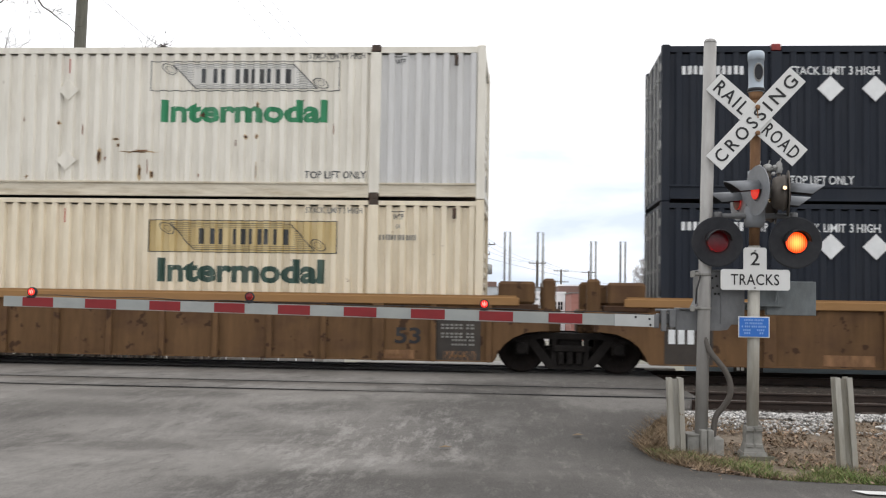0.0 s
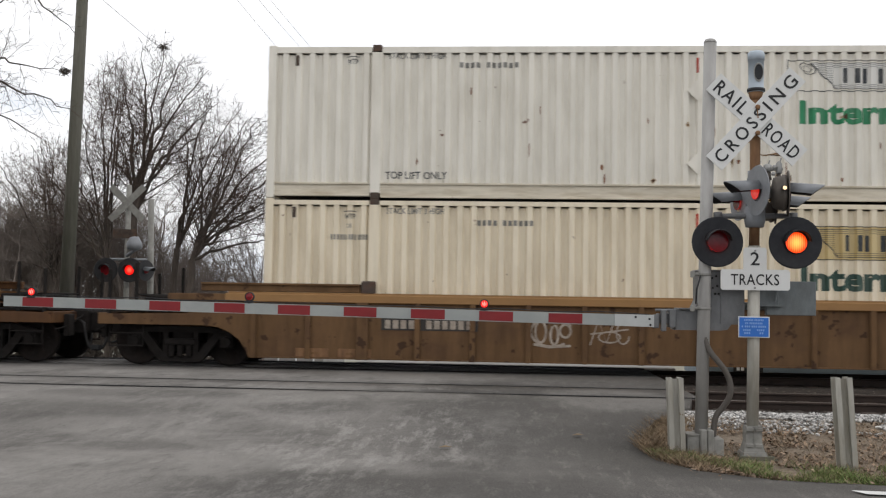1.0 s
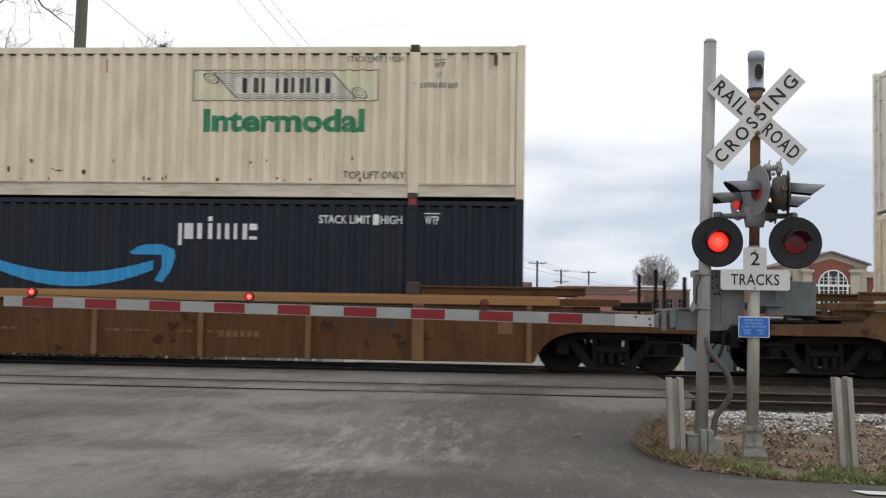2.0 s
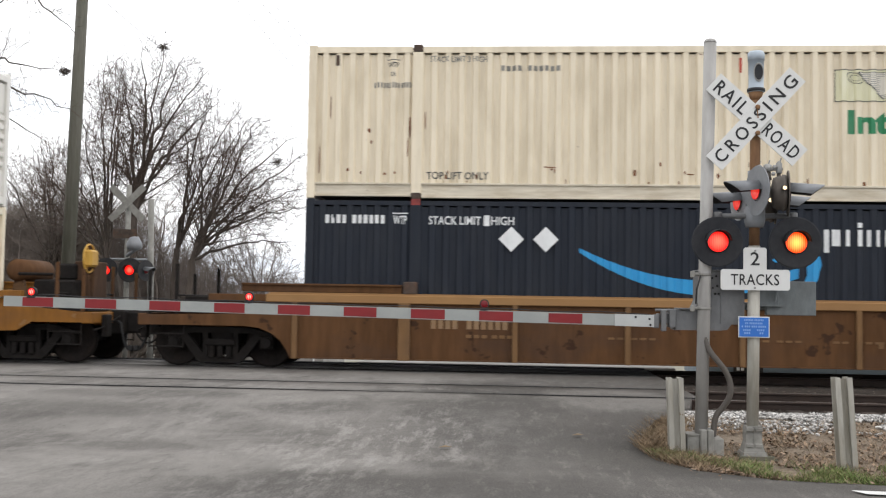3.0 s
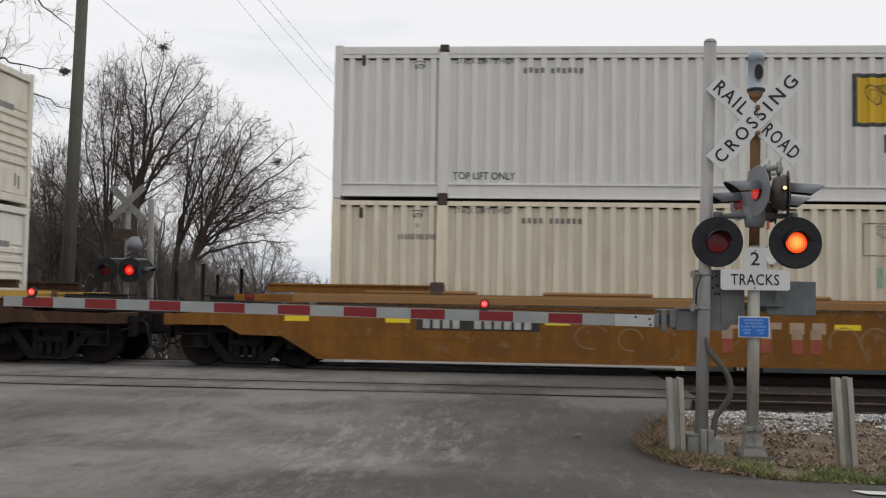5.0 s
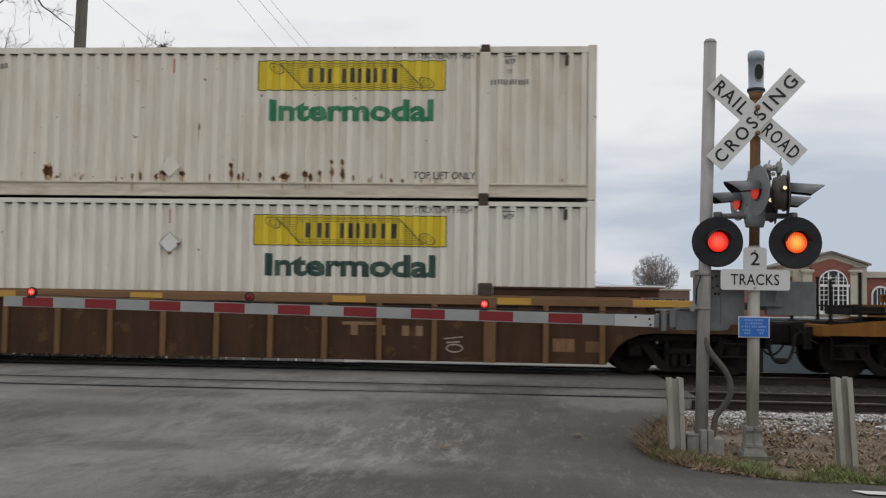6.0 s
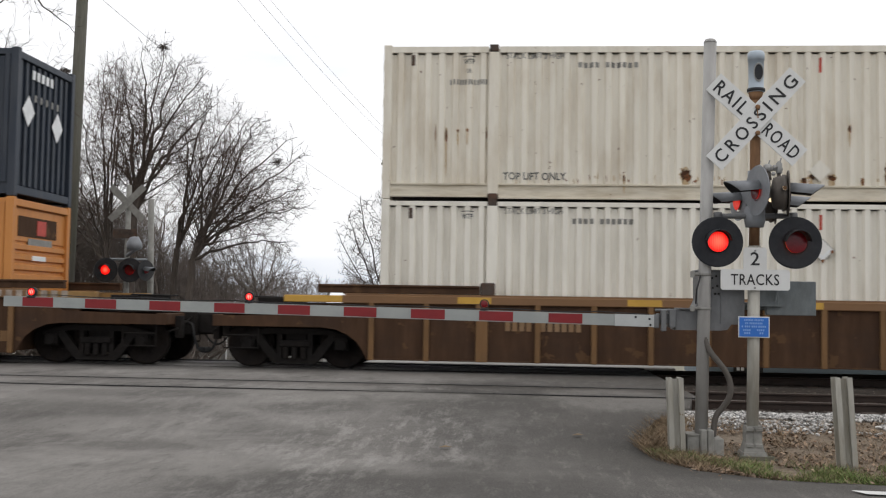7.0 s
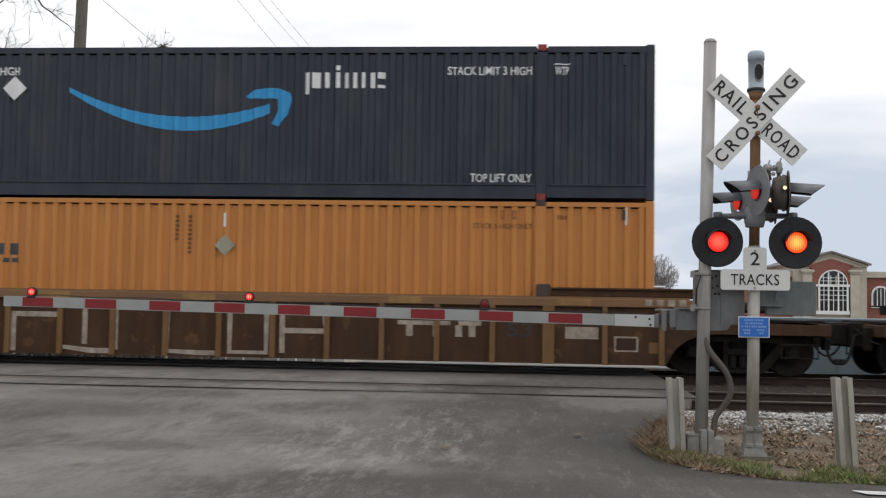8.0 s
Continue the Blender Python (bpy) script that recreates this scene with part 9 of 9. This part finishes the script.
# ---------------------------------------------------------------- vehicles and the box beyond the tracks
def parked_car(x, y, label, paint, length, height, hood, turn):
    z = far_z(y)
    c = thing("parked_car", pose(x, y, z, 0, 0, turn), label, "car", "parked vehicles")
    L_, W_ = length / 2, 0.9
    o = [(-L_, 0.19), (L_, 0.19), (L_, 0.75), (L_ - hood, 0.95), (L_ - hood - 0.7, height), (-L_ + 0.5, height), (-L_ + 0.1, 0.95), (-L_, 0.8)]
    bm = prism(bmesh.new(), o, -W_, W_)
    bmesh.ops.bevel(bm, geom=bm.edges[:], offset=0.07, segments=2, affect="EDGES")
    part("body", bm, paint, c)
    for s in (-1, 1):
        o = [(L_ - hood - 0.15, 0.98), (L_ - hood - 0.72, height - 0.12), (-L_ + 0.55, height - 0.12), (-L_ + 0.28, 0.98)]
        part("side_glass", prism(bmesh.new(), o, s * W_, s * (W_ + 0.012)), M_GLASS, c)
    for xx in (-L_ + 0.85, L_ - 0.85):
        for s in (-1, 1):
            bm = turned(bmesh.new(), [(0.2, -0.11), (0.33, -0.11), (0.35, -0.08), (0.35, 0.08), (0.33, 0.11), (0.2, 0.11)], True, 20, (xx, s * 0.82, 0.35))
            w = part("tyre", bm, M_TYRE, c)
            part("rim", turned(bmesh.new(), [(0.02, -0.12), (0.2, -0.115), (0.2, 0.115), (0.02, 0.12)], True, 16, (xx, s * 0.82, 0.35)), M_GALV, w)
    part("windscreen", prism(bmesh.new(), [(L_ - hood - 0.02, 0.99), (L_ - hood - 0.64, height - 0.06), (L_ - hood - 0.62, height - 0.04), (L_ - hood, 1.01)], -0.75, 0.75), M_GLASS, c)
    return c


parked_car(-6.25, 30, "white car waiting on the road beyond the tracks", M_CARWHITE, 4.3, 1.30, 1.1, -86)
parked_car(-5.6, 48, "dark green parked pickup beside a white car", M_CARGREEN, 4.2, 1.7, 1.2, 75)

bx = thing("storage_box", pose(8.5, 5.2, far_z(5.2)), "low blue-grey steel storage box with a white skirt", "storage box")
part("panel_wall", boxes((-4.4, 6.0, 0, 2.2, 0.02, 1.34), bevel=0.01), M_TRAILER, bx)
part("lid", boxes((-4.45, 6.05, -0.04, 2.24, 1.34, 1.39), bevel=0.01), M_TRAILER, bx)
part("skirt", boxes((-5.4, 6.02, -0.03, 0.0, -0.03, 0.10)), M_WALLWHITE, bx, "white skirt board")
for k in range(11):
    part("seam", boxes((-4.3 + k * 1.0, -4.27 + k * 1.0, -0.012, 0.0, 0.08, 1.32)), M_TRAILER, bx)
dk = part("dark_panel", boxes((-3.62, -2.95, -0.015, -0.003, 0.1, 0.75)), M_BLACK, bx, "black panel with white bars")
bm = bars(-3.55, -3.02, 0.16, 0.24, (1, 1, -0.4, 1, 1, 1), 0.3)
for v in bm.verts:
    v.co.y = -0.02
part("writing_bars", bm, M_DECALWHITE, dk)
part("emblem_disc", turned(bmesh.new(), [(0.06, -0.016), (0.06, -0.02), (0.02, -0.021)], True, 12, (-3.3, 0, 0.40)), M_DECALWHITE, dk)

# pale walk along the far side of the tracks
bm = bmesh.new()
box(bm, -3.6, 3.3, 3.35, 4.9, -0.42, -0.035, 0.02)
wk = part("pavement", bm, M_CONCRETE, None)
tagged(wk, "pale concrete strip along the far side of the tracks", "pavement", kind="structure")

# a low bank before the sheds
bk = sheet(lambda y: (-5.2, 26.0), [34 + 1.0 * k for k in range(24)], lambda x, y: far_z(y) - 0.05 + 1.75 * max(0.0, min(1.0, (y - 34.5) / 12.0)) * max(0.0, min(1.0, (x + 5.2) / 1.5)) * max(0.0, min(1.0, (57 - y) / 4)) + 0.06 * noise.noise((x * 0.7, y * 0.7, 2.0)), M_FARGROUND, "grass_bank", 50)
tagged(bk, "low bank of pale winter grass before the sheds", "bank", kind="structure")


# ---------------------------------------------------------------- verge beside the signals
def verge_z(x, y):
    return road_z(y) - 0.03 - 0.10 * max(0.0, min(1.0, (y + 8.2) / 2.4)) + 0.022 * noise.noise((x * 1.3, y * 1.3, 5.0)) + 0.01 * noise.noise((x * 5, y * 5, 1.0))


v_ys = [-10.6 + 0.16 * k for k in range(32)]
vg = sheet(lambda y: (edge(max(-10.38, y)) - 0.12 if y > -10.38 else 2.0, 16.0), v_ys, verge_z, M_SOIL, "verge", 60)
tagged(vg, "bare brown soil verge with leaf litter beside the road", "verge", kind="structure")


def scatter(name, label, count, place, make, material, seed):
    """Many small loose pieces in one mesh."""
    rng = random.Random(seed)
    verts, faces = [], []
    for _ in range(count):
        p = place(rng)
        if p is None:
            continue
        vs_, fs_ = make(rng, p)
        o = len(verts)
        verts.extend(vs_)
        faces.extend([tuple(i + o for i in f) for f in fs_])
    me = bpy.data.meshes.new(name)
    me.from_pydata(verts, [], faces)
    me.materials.append(material)
    ob = new(name, me)
    return tagged(ob, label, name.replace("_", " "), kind="stuff")


T_ = (1 + 5 ** 0.5) / 2
ICO_V = [Vector(v).normalized() for v in ((-1, T_, 0), (1, T_, 0), (-1, -T_, 0), (1, -T_, 0), (0, -1, T_), (0, 1, T_), (0, -1, -T_), (0, 1, -T_), (T_, 0, -1), (T_, 0, 1), (-T_, 0, -1), (-T_, 0, 1))]
ICO_F = ((0, 11, 5), (0, 5, 1), (0, 1, 7), (0, 7, 10), (0, 10, 11), (1, 5, 9), (5, 11, 4), (11, 10, 2), (10, 7, 6), (7, 1, 8), (3, 9, 4), (3, 4, 2), (3, 2, 6), (3, 6, 8), (3, 8, 9), (4, 9, 5), (2, 4, 11), (6, 2, 10), (8, 6, 7), (9, 8, 1))


def stone(rng, p):
    s = rng.uniform(0.011, 0.028)
    sq = (rng.uniform(0.7, 1.3), rng.uniform(0.7, 1.3), rng.uniform(0.55, 0.9))
    r = Matrix.Rotation(rng.uniform(0, 6.28), 3, "Z") @ Matrix.Rotation(rng.uniform(-0.5, 0.5), 3, "X")
    return [tuple(Vector(p) + r @ Vector((v.x * s * sq[0] * rng.uniform(0.8, 1.2), v.y * s * sq[1], v.z * s * sq[2]))) for v in ICO_V], ICO_F


def at_shoulder(rng):
    x = 1.95 + 7.5 * rng.random() ** 1.2
    y = -5.3 - abs(rng.gauss(0, 0.75))
    if y < -7.3 or noise.noise((x * 1.1, y * 2.2, 7.0)) < -0.28:
        return None
    z = max(-0.15 - 0.113 * (-5.3 - y), verge_z(x, y)) + 0.012 + 0.02 * rng.random()
    return (x, y, z)


scatter("ballast_stones", "pale grey crushed ballast stones along the track", 14000, at_shoulder, stone, M_BALLAST, 2)


def between_ties(rng):
    x, y = 2.6 + 8 * rng.random(), -3.75 + 1.55 * rng.uniform(-1, 1)
    return (x, y, -0.145)


scatter("track_stones", "oil-stained brown ballast stones between the ties", 3500, between_ties, stone, M_BALLASTDK, 3)


def blade_maker(h0, h1, w, lean):
    def make(rng, p):
        h, a = rng.uniform(h0, h1), rng.uniform(0, 6.28)
        u = Vector((math.cos(a), math.sin(a), 0)) * w
        t = Vector((rng.uniform(-lean, lean), rng.uniform(-lean, lean), 1)) * h
        q = Vector(p)
        m_ = q + t * 0.55 + Vector((t.x, t.y, 0)) * -0.15
        return [tuple(q - u), tuple(q + u), tuple(m_ + u * 0.7), tuple(m_ - u * 0.7), tuple(q + t)], ((0, 1, 2, 3), (3, 2, 4))
    return make


def fringe(rng):
    """Along the lower edge of the verge."""
    x = 1.3 + 8 * rng.random() ** 1.6
    lo = -10.34 if x > 2.3 else -10.34 + (2.3 - x) * 1.25
    y = lo + abs(rng.gauss(0, 0.52))
    if y > -8.8 or x < edge(y) - 0.03:
        return None
    if noise.noise((x * 2.2, y * 2.2, 9.0)) + 0.5 * noise.noise((x * 6, y * 6, 2.0)) < -0.06 + 0.42 * rng.random() + 0.22 * max(0.0, y + 9.9):
        return None
    return (x, y, verge_z(x, y) - 0.005)


def corner(rng):
    """The dry tuft at the corner by the road."""
    y = rng.uniform(-9.6, -6.4)
    x = edge(y) - 0.05 + abs(rng.gauss(0, 0.24))
    return (x, y, verge_z(x, y) - 0.005)


def anywhere(rng):
    x = 1.3 + 7 * rng.random() ** 1.3
    y = rng.uniform(-10.2, -6.2)
    if rng.random() < 0.25:
        x = edge(y) + abs(rng.gauss(0, 0.3))
    if x < edge(y) - 0.02 or noise.noise((x * 1.9, y * 1.9, 4.0)) + 0.5 * noise.noise((x * 5, y * 5, 1.0)) < -0.48 + 0.75 * rng.random():
        return None
    return (x, y, verge_z(x, y) + 0.02 * rng.random() ** 2)


def spilled(rng):
    x = 1.2 + 7 * rng.random() ** 1.3
    y = rng.uniform(-10.55, -9.9)
    return (x, y, max(road_z(y), verge_z(x, y)) + 0.004)


scatter("green_grass", "short green grass along the edge of the verge", 60000, fringe, blade_maker(0.025, 0.10, 0.0042, 1.2), M_GRASS, 4)
scatter("straw_grass", "dry straw-coloured grass at the road's edge", 5200, corner, blade_maker(0.03, 0.15, 0.0036, 1.6), M_DEADGRASS, 5)
scatter("dry_grass", "sparse dry grass over the verge", 16000, lambda r: fringe(r) or anywhere(r), blade_maker(0.03, 0.10, 0.0034, 1.5), M_STRAW, 6)


def leaf(rng, p):
    s, a = 0.006 + 0.032 * rng.random() ** 2.4, rng.uniform(0, 6.28)
    u = Vector((math.cos(a), math.sin(a), rng.uniform(-0.5, 0.8))) * s
    w = Vector((-math.sin(a), math.cos(a), rng.uniform(-0.4, 0.6))) * s * 0.6
    q = Vector(p) + Vector((0, 0, 0.012))
    return [tuple(q - u), tuple(q + w), tuple(q + u), tuple(q - w)], ((0, 1, 2), (0, 2, 3))


scatter("leaf_litter", "brown fallen leaves on the verge", 46000, anywhere, leaf, M_LITTER, 7)
scatter("edge_leaves", "tan leaves and grit along the asphalt edge", 60, spilled, leaf, M_LITTER, 8)
for x, y in ((0.62, -8.0), (-0.75, -8.9)):
    bm = bmesh.new()
    z = road_z(y) + 0.02
    bm.faces.new([bm.verts.new(p) for p in ((x - 0.07, y, z), (x, y - 0.04, z + 0.015), (x + 0.07, y + 0.01, z + 0.005), (x, y + 0.04, z + 0.02))])
    tagged(part("fallen_leaf", bm, M_STRAW, None), "pale fallen leaf lying on the asphalt", "leaf", "fallen leaves")

# timber ties under the rails beside the crossing
tie_mesh = None
for tr, ty in zip(track_things, TRACKS):
    for k in range(60):
        x = 2.78 + k * 0.5
        if tie_mesh is None:
            tie_ob = part("tie", boxes((-0.11, 0.11, -1.28, 1.28, -0.30, -0.135), bevel=0.012), M_TIE, tr)
            tie_ob.location.x = x
            tie_mesh = tie_ob.data
        else:
            o = new("tie", tie_mesh)
            o.parent = tr
            o.location.x = x


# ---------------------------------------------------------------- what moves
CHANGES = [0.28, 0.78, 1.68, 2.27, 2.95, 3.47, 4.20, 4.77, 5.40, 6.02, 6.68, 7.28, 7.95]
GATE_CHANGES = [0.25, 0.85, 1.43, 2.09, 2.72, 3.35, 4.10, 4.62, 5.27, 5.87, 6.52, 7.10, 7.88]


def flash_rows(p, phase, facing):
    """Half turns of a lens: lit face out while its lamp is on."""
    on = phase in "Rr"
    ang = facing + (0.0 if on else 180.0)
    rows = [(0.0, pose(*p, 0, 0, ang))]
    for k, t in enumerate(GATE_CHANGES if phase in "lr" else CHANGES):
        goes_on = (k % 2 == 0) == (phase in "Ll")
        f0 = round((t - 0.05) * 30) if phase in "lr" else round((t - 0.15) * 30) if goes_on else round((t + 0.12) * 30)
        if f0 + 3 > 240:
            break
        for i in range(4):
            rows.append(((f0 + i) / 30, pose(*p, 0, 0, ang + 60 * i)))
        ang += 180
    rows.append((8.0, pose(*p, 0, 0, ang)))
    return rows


def motions():
    for ob, x, z in KEYED:
        walk(ob, [(t, pose(x + d, TRAIN_Y, z)) for t, d in TRAVEL])
    for ob, x in WHEELS:
        walk(ob, [(k / 30, pose(x, 0, 0.46) @ Matrix.Rotation(12.05 * k / 30 / 0.46, 4, "Y")) for k in range(241)])
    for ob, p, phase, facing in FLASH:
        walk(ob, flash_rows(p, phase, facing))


motions()
